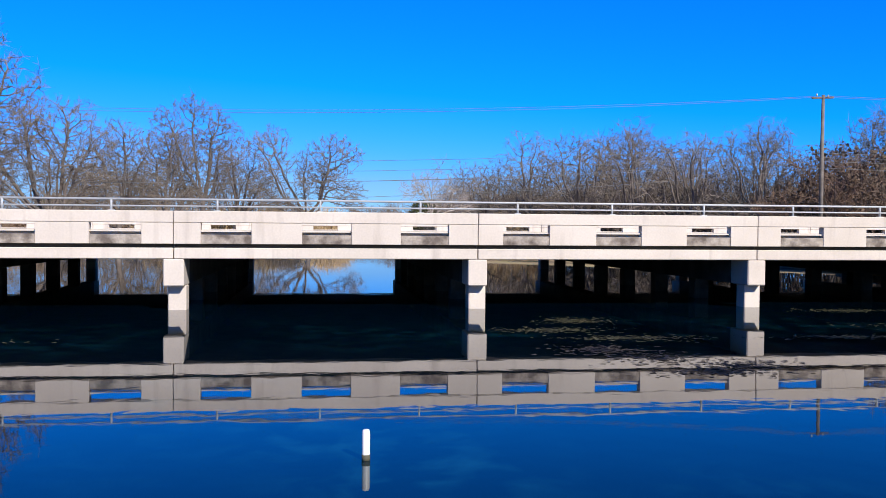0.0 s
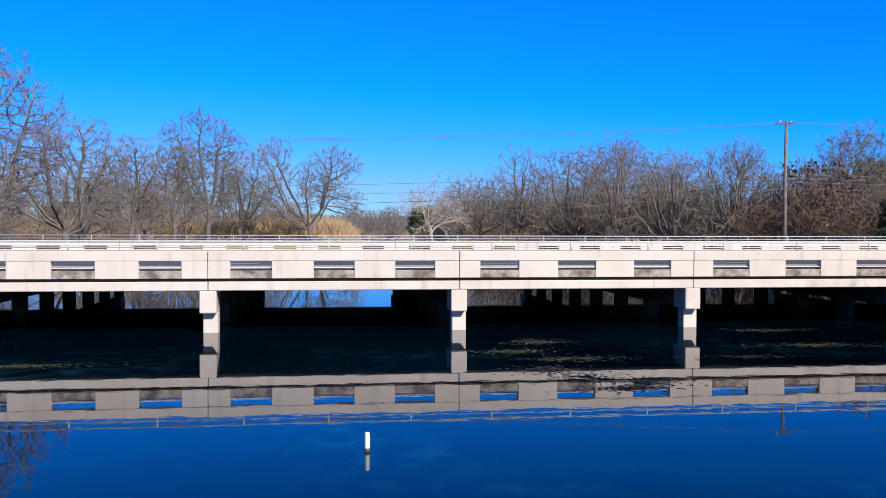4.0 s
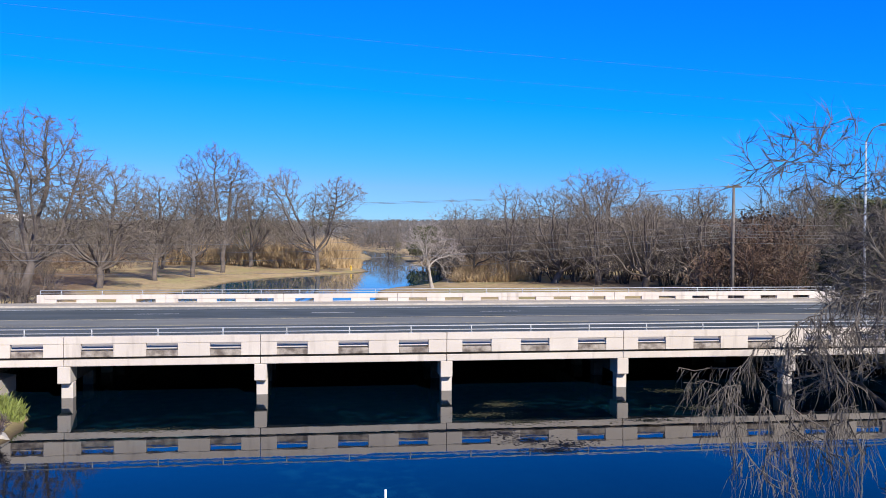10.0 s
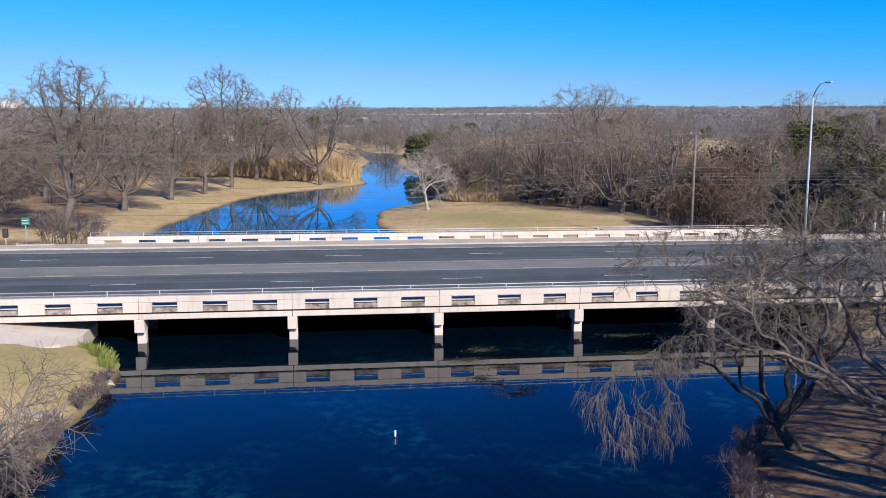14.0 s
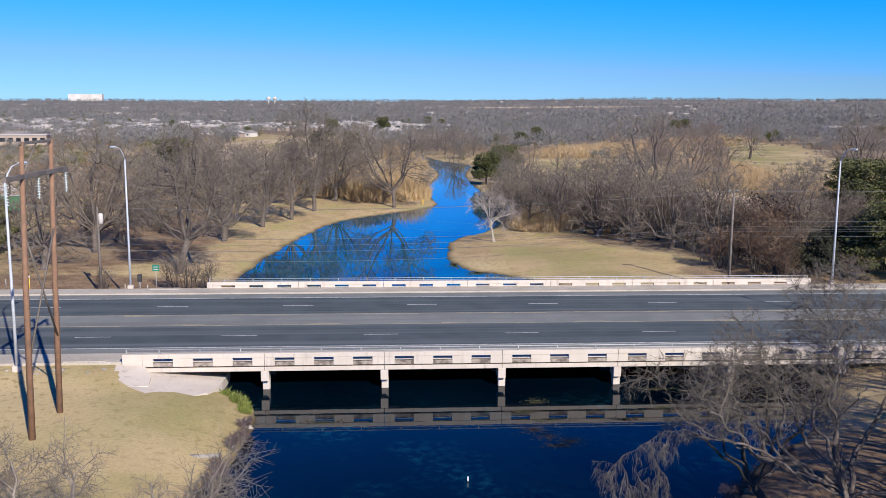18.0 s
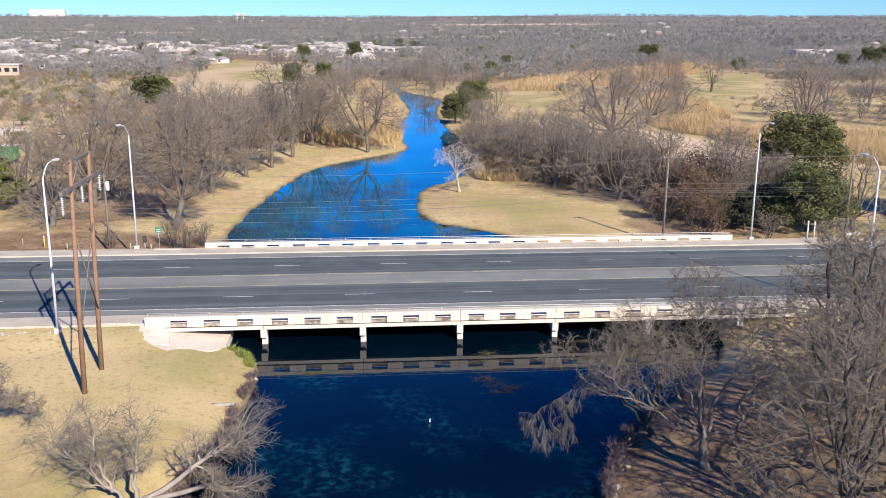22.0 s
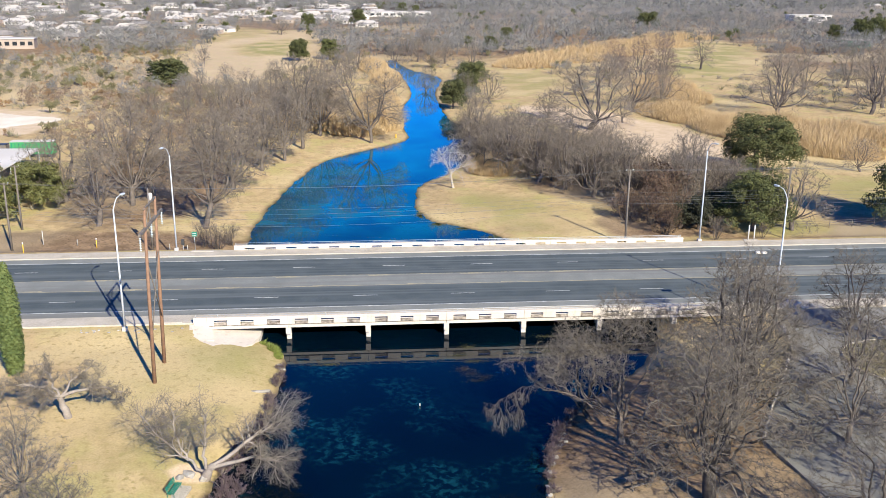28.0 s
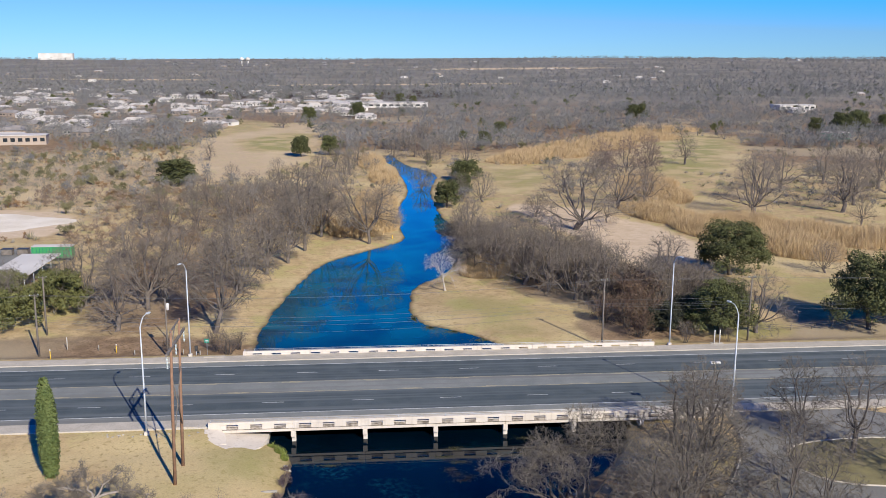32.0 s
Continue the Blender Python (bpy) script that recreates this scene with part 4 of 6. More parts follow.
def crown_tree(seed, fork, tips, r, lean=0.0, deep=4):
    """A tree whose limbs arch from the fork to clumps at the tips (across, up) of its crown, with more fore and aft."""
    rg = np.random.default_rng(seed)
    tips = [(1.04 * x, 1.03 * z) for x, z in tips]
    top = max(z for _, z in tips)
    wide = max(abs(x) for x, _ in tips)
    clumps = []
    for x, z in tips:
        s = rg.uniform(2.5, 3.5)
        clumps.append((x * (1 - 0.45 * s / (abs(x) + 2.5)), rg.uniform(-0.35, 0.35) * wide, z - 0.5 * s, s))
        clumps.append((x * 0.66, rg.uniform(-0.5, 0.5) * wide, fork + (z - fork) * 0.62, 0.85 * s))
        clumps.append((x * 0.9, rg.uniform(-0.3, 0.3) * wide, fork + (z - fork) * 0.4, 0.75 * s, 1.5))
    for k in range(deep):
        clumps.append((rg.uniform(-0.4, 0.4) * wide, (0.7 if k % 2 else -0.7) * wide * rg.uniform(0.7, 1.1), top * rg.uniform(0.5, 0.85), rg.uniform(1.5, 2.2)))
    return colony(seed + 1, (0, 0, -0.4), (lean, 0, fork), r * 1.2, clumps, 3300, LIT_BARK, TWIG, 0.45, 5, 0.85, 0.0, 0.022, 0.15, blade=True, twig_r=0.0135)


BARE = "leafless grey-brown tree on dry winter grass"


pecans = [dome_tree(11 + 2 * i, h, w, f, 0.46, 16, 1150, 3) for i, (h, w, f) in enumerate(((14.5, 8.2, 2.4), (15, 9.0, 2.0), (16, 7.6, 3.4), (14, 8.2, 2.8), (15.5, 7.4, 3.2), (13.5, 8.8, 1.8)))]
bank_trees = [dome_tree(211 + 2 * i, 16, w, f, 0.56, 18, 2400, 7, 0.7, 0.2, 0.012, DARK_BARK, GREY_TWIG) for i, (w, f) in enumerate(((8.6, 2.6), (9.0, 2.2), (7.8, 3.6)))]
thin_trees = [dome_tree(231 + 2 * i, 12, w, f, 0.26, 13, 1200, 6, 0.7, 0.3, 0.012, LIT_BARK, GREY_TWIG) for i, (w, f) in enumerate(((6.0, 2.2), (5.4, 2.8)))]
smalls = [bare_tree("tree", 41 + i, 9.0, 0.2, spread=1.1, dense=0.75) for i in range(3)]
thickets = [bare_shrub("shrub", 61 + i, 5.0, 9, 0.85, twig=THICKET_TWIG) for i in range(3)]
def leafy(meshes, seed, h, count, material):
    """Adds clinging dead leaves to a shrub in place of its finest twigs."""
    rg = np.random.default_rng(seed)
    cs, rs = [], []
    for k in range(16):
        a, e = rg.uniform(0, 6.28), rg.uniform(0.1, 0.95)
        q = 0.42 * h * math.sqrt(rg.uniform(0.05, 1)) * (1.05 - 0.5 * e)
        cs.append((q * math.cos(a), q * math.sin(a), h * e))
        rs.append(h * rg.uniform(0.10, 0.17))
    v, f = leaf_cloud(seed, cs, rs, count, 0.17)
    return meshes[0], meshes[1], raw_mesh("dead_leaves", v, f, material)


russets = [leafy(bare_shrub("shrub", 71 + i, 5.0, 10, 0.75, twig=RUSSET), 75 + i, 5.2, 900, DEAD_LEAF) for i in range(2)]

# trees on the north-west bank
NW = "trees on the grassy bank beyond the bridge"
for x, y, fork, r, lean, lab, tips in (
        (-2.0, 154, 4.2, 0.34, 0.2, "wide leafless tree with arching limbs beside the creek", ((-9.2, 16.6), (-6.9, 17.8), (-6.2, 8.4), (-1.0, 13.5), (4.9, 16.4), (7.6, 15.4), (8.0, 8.0), (2.0, 15.0))),
        (-18.3, 145, 6.5, 0.34, 0.3, "tall leafless tree with an upright narrow crown", ((-5.7, 19.0), (-2.2, 21.0), (1.9, 19.4), (4.4, 17.4), (-4.6, 14.6), (3.4, 11.5))),
        (-25.2, 120, 3.4, 0.31, 0.0, BARE, ((-3.6, 12.4), (0.0, 14.0), (3.0, 13.0), (-4.6, 8.4), (4.4, 9.0), (1.0, 11.0))),
        (-21.5, 131, 3.6, 0.30, 0.2, BARE, ((-1.6, 13.6), (3.6, 13.2), (4.6, 9.2), (-3.4, 10.0), (1.2, 15.0))),
        (-29.2, 103, 2.8, 0.37, 0.2, "broad fan-shaped leafless tree on the dry bank", ((-6.6, 11.0), (-3.8, 14.2), (0.0, 12.8), (3.0, 14.8), (5.6, 12.2), (6.0, 7.8), (-7.0, 7.8), (-1.8, 15.2))),
        (-30.2, 75, 5.0, 0.36, 1.4, "tall leaning forked leafless tree by the bridge end", ((3.5, 17.0), (6.4, 14.4), (6.0, 10.6), (-0.4, 15.6), (-3.6, 9.0), (1.6, 17.6), (-3.0, 12.8), (4.6, 7.6))),
        (-14.8, 162, 3.6, 0.33, 0.0, BARE, ((-3.4, 11.8), (-0.7, 15.2), (3.4, 14.4), (5.8, 11.2), (-4.4, 7.4), (1.6, 12.8))),
        (-45.0, 90, 3.8, 0.37, 0.0, "broad fan-shaped leafless tree on the dry bank", ((-7.5, 12.0), (-4.0, 16.0), (1.0, 17.5), (5.0, 15.0), (8.0, 11.0), (-8.5, 8.0), (7.0, 7.0)))):
    plant("tree", crown_tree(int(500 + 3 * y), fork, tips, r, lean), at_ground(x, y), 0, 1.0, lab, group=NW)
rng = np.random.default_rng(5)
placed = [(-2, 154), (-18, 145), (-25, 120), (-29, 103), (-31.3, 75), (-45, 90), (-21.5, 131), (-15, 162)]


def scatter(n, area, gap, tries=4000):
    got = []
    for _ in range(tries):
        if len(got) >= n:
            break
        x, y = area(rng)
        if all((x - a) ** 2 + (y - b) ** 2 > gap * gap for a, b in placed):
            placed.append((x, y))
            got.append((x, y))
    return got


def west_wood(r):
    y = r.uniform(76, 195)
    edge = float(np.interp(y, [70, 110, 140, 165, 200], [-33, -34, -27, -20, -6]))
    return edge - r.uniform(0, 1) * (28 + (6 if y < 110 else 0)), y


for i, (x, y) in enumerate(scatter(15, west_wood, 9.5)):
    plant("tree", pecans[i % 6], at_ground(x, y), rng.uniform(0, 360), rng.uniform(0.7, 1.05), BARE, group=NW)


for i, (x, y) in enumerate(scatter(10, lambda r: (r.uniform(-66, -28), r.uniform(165, 225)), 9.0)):
    plant("tree", pecans[(i * 2) % 6], at_ground(x, y), rng.uniform(0, 360), rng.uniform(0.6, 0.9), BARE, group=NW)


def east_wood(r):
    while True:
        x, y = r.uniform(20, 66), r.uniform(66, 165)
        if y > 116 - 1.15 * (x - 16) + 4 and y < 168 - 2.0 * (x - 22):
            return x, y


for i, (x, y, k) in enumerate(((26, 113, 0.95), (30.5, 105, 0.98), (34.5, 97.5, 0.92), (38.5, 91, 0.96), (43, 85, 0.9), (31, 119, 0.92), (38, 107, 1.0), (46, 92, 0.9), (24, 124, 0.85))):
    placed.append((x, y))
    plant("tree", pecans[(i * 5 + 2) % 6], at_ground(x, y), 83 * i, k, "leafless grey-brown tree in a dense thicket", group="thicket east of the creek")
for i, (x, y) in enumerate(scatter(20, east_wood, 6.0)):
    plant("tree", smalls[i % 3] if i % 2 else pecans[i % 6], at_ground(x, y), rng.uniform(0, 360), (rng.uniform(0.72, 0.98) if not i % 2 else rng.uniform(1.0, 1.35)), "leafless grey-brown tree in a dense thicket", group="thicket east of the creek")
for i, (x, y) in enumerate(scatter(72, east_wood, 2.4)):
    plant("shrub", thickets[i % 3], at_ground(x, y), rng.uniform(0, 360), rng.uniform(1.0, 1.75), "tangled leafless shrub in a dense thicket", "shrub", "thicket east of the creek")

for i, (x, y) in enumerate(scatter(13, lambda r: (r.uniform(-66, -34), r.uniform(98, 160)), 3.5)):
    plant("shrub", thickets[i % 3], at_ground(x, y), 77 * i, rng.uniform(0.6, 1.05), "brown leafless shrub between bank trees", "shrub", "shrubs among the western trees")

# the pale tree on the grassy point
plant("tree", bare_tree("tree", 91, 10.5, 0.26, (0.25, 0), 1.35, 0.8, PALE_BARK, surf("pale twigs", (0.42, 0.36, 0.31), (0.33, 0.28, 0.25), 0.4, 0.9, coords="object"), 0.3), at_ground(13.4, 102.5), 200, 1.0, "pale-barked leafless tree on the grassy point")

# evergreens
oaks = [evergreen("oak", 101 + i, 9.0, 9.5, 22000, LEAF, 0.19) for i in range(2)]
olives = [evergreen("oak", 108 + i, 7.0, 11.0, 14000, OLIVE_LEAF, 0.22) for i in range(2)]
far_oaks = [evergreen("oak", 105 + i, 9.0, 9.0, 7500, LEAF, 0.34) for i in range(2)]
for i, (x, y, s) in enumerate(((58.5, 66.5, (1.35, 1.35, 1.15)), (86, 66, 1.6), (97, 67, 1.3), (78, 108.5, (1.85, 1.85, 1.4)), (-66, 80, 1.1), (-60.6, 90, 1.15), (-72, 92, 1.1), (-64, 98, 0.95), (-70, 84, 1.0), (-73, 267, (1.9, 1.9, 1.15)), (24.8, 214, 1.05), (39, 282, (1.5, 1.5, 0.95)),
                               (33, 240, 0.9), (-32, 372, 1.2), (-18, 380, 1.15), (66, 420, 1.0), (85, 484, 1.1), (-40, 618, 1.4), (-4, 679, 1.5), (44, 933, 1.4), (58, 930, 1.1), (225, 653, (2.3, 2.3, 1.5)), (312, 490, 1.7), (326, 495, 1.9), (342, 488, 1.6), (300, 500, 1.3), (105, 68, 1.2), (196, 172, 1.3))):
    plant("evergreen_oak", olives[i % 2] if -75 < x < -50 and y < 100 else (oaks if y < 130 else far_oaks)[i % 2], at_ground(x, y), 37 * i, s, "dense dark green live oak", "tree", "live oaks")


# wide bare trees out on the fairways and by the reeds
for i, (x, y, s) in enumerate(((57, 168, (2.0, 2.0, 1.5)), (80, 203, (1.6, 1.6, 1.2)), (118, 187, 1.6), (148, 189, 1.4), (131, 212, 1.3), (160, 203, 1.35), (168, 222, 1.3), (150, 236, 1.25), (180, 214, 1.3), (190, 240, 1.3), (176, 255, 1.2),
                               (146, 325, 1.1), (28, 340, 0.9), (-52, 268, 0.62), (-37, 295, 0.62), (-73, 351, 0.55), (-55, 560, 1.0), (141, 166, 0.7), (100, 108, 0.55), (61, 103, (1.0, 1.0, 0.85)), (50, 190, 0.7), (69, 178, 0.6),
                               (20, 262, 0.8), (30, 225, 0.7), (38, 222, 0.8), (45, 330, 0.9), (92, 214, 1.05), (88, 262, 0.9), (70, 240, 0.7), (-16, 246, 0.85), (-24, 232, 0.8), (-10, 268, 0.8), (-20, 284, 0.85), (-8, 298, 0.8), (-14, 318, 0.85), (-4, 334, 0.8),
                               (-30, 214, 0.85), (-40, 226, 0.8), (-34, 246, 0.7), (12, 352, 0.8), (24, 372, 0.9), (36, 360, 0.85), (20, 400, 0.9), (32, 420, 1.0))):
    plant("tree", pecans[(i * 5 + 1) % 6], at_ground(x, y), 71 * i, s, "wide leafless tree on open dry grass", group="trees on the open grass")
rosy = [dome_tree(251 + 2 * i, 15, w, 1.6, 0.34, 16, 1000, 5, 1.0, 0.15, 0.016, twig=surf("rosy twigs", (0.24, 0.175, 0.145), (0.17, 0.125, 0.105), 0.3, 0.9, coords="object", vary=0.2)) for i, w in enumerate((8.4, 7.6))]
for i, (x, y, s) in enumerate(((110, 296, 1.15), (121, 304, 1.2), (103, 310, 1.0), (128, 318, 1.0), (97, 286, 0.8), (96, 226, 0.7))):
    plant("tree", rosy[i % 2], at_ground(x, y), 49 * i, s, "leafless tree with fine rosy-brown twigs by the reeds", group="trees on the open grass")

# south bank trees
SE = "leafless spreading tree over bare shaded earth"
for x, y, h, v, turn in ((29.6, 3.4, 16.2, 0, 210), (21.2, -11.4, 14.5, 2, 80), (25.5, -4.5, 14.0, 1, 300), (36.5, 16.8, 12.5, 0, 130), (33.0, 8.0, 13.0, 2, 20), (30, -21, 13, 1, 220)):
    plant("tree", bank_trees[v], at_ground(x, y), turn, h / 16.0, SE, group="trees on the south-east bank")
for x, y, h, v, turn in ((36.5, -4, 11.5, 0, 300), (43, 7, 11.0, 1, 10), (38, -14, 11, 1, 33), (49, -9, 10, 0, 120), (54, 14, 14, 1, 15), (60, 5, 13, 0, 80), (50, 21, 11, 0, 200), (42, -2, 10, 0, 340)):
    plant("tree", thin_trees[v], at_ground(x, y), turn, h / 12.0, "thin leafless tree on a kerbed island by the car park", group="trees on the south-east bank")


over_water = colony(401, (0, 0, -0.4), (-0.5, 0.4, 2.7), 0.38, [
    (-11.7, 0.0, 3.9, 0.8, 2.5), (-10.8, -0.3, 2.7, 0.9, 2), (-9.6, 0.0, 3.0, 1.0, 2), (-9.2, 0.2, 4.8, 0.9, 2.5), (-10.0, 0.4, 8.2, 0.9, 1.0), (-10.6, 0.4, 7.8, 0.7, 1.0), (-9.0, 0.7, 8.6, 0.9, 0.9), (-6.2, 2.4, 7.6, 1.7, 0.7), (-4.0, 3.2, 9.0, 2.0, 0.8), (0.2, 3.8, 11.0, 2.5), (3.4, 3.2, 9.4, 2.6),
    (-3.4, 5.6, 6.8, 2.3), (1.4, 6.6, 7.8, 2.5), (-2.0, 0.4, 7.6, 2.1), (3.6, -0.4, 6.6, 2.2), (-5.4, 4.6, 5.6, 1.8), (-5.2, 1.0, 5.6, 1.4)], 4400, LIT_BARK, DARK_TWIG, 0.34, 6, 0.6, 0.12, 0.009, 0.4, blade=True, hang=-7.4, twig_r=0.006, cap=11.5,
    ways=([(-2.0, 0.3, 3.2), (-3.8, 0.3, 4.2), (-6.9, 0.4, 5.2), (-8.2, 0.4, 5.8), (-8.9, 0.4, 7.2), (-9.8, 0.4, 8.3), (-11.0, 0.4, 8.3)], [(-2.4, 0.8, 3.8), (-5.6, 0.8, 5.0), (-8.4, 0.4, 5.6), (-10.2, 0.2, 5.1), (-11.5, 0.0, 4.2)]))
plant("tree", colony(405, (0, 0, -0.4), (-1.2, 0.4, 1.4), 0.30, [
    (-3.4, 0.6, 4.6, 1.6), (-2.4, 2.4, 6.2, 1.8), (0.4, 2.0, 6.8, 2.0), (1.8, 0.4, 5.0, 1.8), (-1.0, -1.0, 5.0, 1.6), (-5.0, 1.4, 3.6, 1.3)], 1500, DARK_BARK, GREY_TWIG, 0.38, 9, 0.55, 0.15, 0.008, 0.35, blade=True, twig_r=0.007, cap=9.0),
    at_ground(16.5, 4.4), 0, 1.0, "gnarled leafless tree leaning out from the bank", group="trees on the south-east bank")
plant("tree", over_water, at_ground(17.5, -1.4), 0, 1.0, "big leafless tree with limbs drooping over the water", group="trees on the south-east bank")

small_nw = "gnarled leafless tree on the dry lawn"
leaning = limb_tree(402, [(0, 0, -0.4), (0.4, 0.1, 0.5), (0.9, 0.3, 0.9)], 0.36, [
    ([(0.9, 0.3, 0.9), (2.8, 1.2, 1.7), (4.8, 2.4, 2.8), (6.4, 3.0, 3.5)], 0.62, 0.0),
    ([(0.9, 0.2, 0.8), (3.4, 0.4, 1.4), (5.2, 0.2, 1.9), (6.6, -0.8, 1.3)], 0.55, 0.05),
    ([(0.3, 0.1, 0.4), (-1.2, 0.5, 1.2), (-2.8, 1.0, 2.6), (-4.6, 1.6, 4.6)], 0.42, 0.0),
    ([(0.3, 0.1, 0.7), (0.3, 0.8, 2.8), (0.2, 1.6, 5.0)], 0.45, 0.0),
    ([(-1.2, 0.5, 1.3), (-2.0, 1.2, 3.0), (-2.6, 2.0, 5.4)], 0.3, 0.0)], GREY_BARK, GREY_TWIG, (0.24, 0.42), (13, 15), 0.62, 1.05)
plant("tree", leaning, at_ground(-18.4, -2.6), 0, 1.0, "leafless tree leaning low out over the water")
gnarled = limb_tree(403, [(0, 0, -0.3), (-0.2, 0, 1.0), (-0.5, 0, 2.2)], 0.32, [
    ([(-0.5, 0, 2.2), (1.2, 0.4, 2.9), (3.2, 0.6, 2.8), (5.2, 0.4, 2.3)], 0.6, 0.0),
    ([(-0.5, 0, 2.0), (-2.2, 0.2, 3.2), (-4.2, 0.4, 3.4), (-6.2, 0.2, 3.0)], 0.6, 0.0),
    ([(-0.4, 0, 2.2), (0.6, 0.8, 3.6), (2.2, 1.6, 4.6)], 0.5, 0.0),
    ([(-0.5, 0, 2.2), (-1.4, 0.8, 3.9), (-2.4, 1.6, 5.0)], 0.5, 0.0),
    ([(-0.5, 0, 2.0), (-1.0, -1.6, 3.2), (-1.2, -3.0, 4.0)], 0.4, 0.0)], GREY_BARK, GREY_TWIG, (0.16, 0.3), (12, 14), 0.6, 1.3)
plant("tree", gnarled, at_ground(-31.7, 6.3), 0, 0.95, small_nw)
plant("tree", thin_trees[0], at_ground(-30.8, -7.5), 10, 0.72, small_nw)
plant("tree", thin_trees[1], at_ground(-38.5, -2), 60, 0.68, small_nw)
plant("tree", thin_trees[0], at_ground(-26, -14), 90, 0.62, small_nw)

# tall tree and russet bushes beside the far bridge end, and bushes at the kerb
plant("tree", dome_tree(271, 13.6, 5.8, 3.6, 0.3, 16, 2000, 6, 0.9, 0.3, 0.015), at_ground(51, 77), 0, 1.0, "upright leafless tree rising from russet bushes", group="thicket east of the creek")
for i, (x, y, s) in enumerate(((40, 75, 1.1), (43.5, 72, 1.3), (47.5, 74, 1.7), (46, 78, 1.8), (44, 66.5, 1.1))):
    plant("shrub", russets[i % 2], at_ground(x, y), 50 * i, s, "dense russet bush with dead leaves clinging on", "shrub", "russet bushes by the bridge end")
# cedars added where deep shade lies; their leaf colour is darkened for it
cedar = evergreen("cedar", 121, 8.0, 7.0, 9000, surf("shade-dark cedar leaves", (0.055, 0.058, 0.032), (0.028, 0.030, 0.018), 0.9, 0.95, coords="object", vary=0.2), 0.26)
for i, (x, y, s) in enumerate(((50.0, 68.0, 0.72), (53.5, 71.0, 0.78), (47.2, 69.0, 0.55))):
    plant("cedar", cedar, at_ground(x, y), 95 * i, s, "dense cedar among russet bushes, its leaves darkened for shade", "tree", "cedars by the bridge end")
for i, (x, y, s) in enumerate(((-26.5, 62.5, 0.95), (-28.5, 64.5, 0.8), (-36, 64, 0.5), (-24.8, 66, 0.7), (50.5, 61.5, 0.7), (58, 61.5, 0.5))):
    plant("shrub", thickets[i % 3], at_ground(x, y), 64 * i, s, "leafless twiggy shrub beside the pavement", "shrub", "shrubs by the kerb")
bank_brush = [bare_shrub("shrub", 81 + i, 1.6, 10, 0.8, bark=SCRUB, twig=surf("plum twigs", (0.13, 0.09, 0.095), (0.085, 0.06, 0.065), 0.6, 0.9, coords="object"), tilt=0.9) for i in range(2)]
for i, (x, y, s) in enumerate(((-13.6, 19.0, 0.8), (-13.5, 17.0, 0.9), (-13.8, 15.2, 1.0), (-14.0, 11.6, 1.1), (-14.0, 9.4, 1.1), (-14.2, 7.2, 1.2), (-14.4, 5.2, 1.2), (-15.2, 3.4, 1.3), (-15.6, 1.8, 1.3), (-14.4, 3.0, 1.2), (-13.6, 5.6, 1.1), (-14.6, 0.6, 1.2), (-17.2, -6.6, 1.0), (-17.8, -8.4, 1.0), (-18.2, -10.2, 1.0), (-16.6, -5.0, 1.2), (-15.8, -5.8, 1.4), (-15.0, -4.6, 1.5), (-14.2, -5.4, 1.3), (-15.6, -3.6, 1.4), (-13.8, -4.0, 1.2), (-16.6, -3.4, 1.3), (-14.8, -6.6, 1.1), (-17.0, -1.6, 1.2), (-16.0, -0.4, 1.3), (-15.2, -1.6, 1.2), (10.4, -4.6, 0.8), (10.2, -7.0, 0.9), (9.8, -9.4, 0.9), (9.9, -12, 1.0), (16.5, 7.2, 0.9), (20.5, 11.6, 0.8), (10.9, -2.8, 1.1), (11.4, -1.2, 1.2), (12.0, 0.2, 1.1), (12.5, 1.6, 1.2), (13.0, 3.0, 1.2), (13.9, 4.4, 1.2), (14.9, 5.8, 1.1), (17.6, 8.6, 0.9))):
    plant("shrub", bank_brush[i % 2], at_ground(x, y), 47 * i, s * 0.72, "low dark leafless brush at the waterline", "shrub", "brush along the waterline")


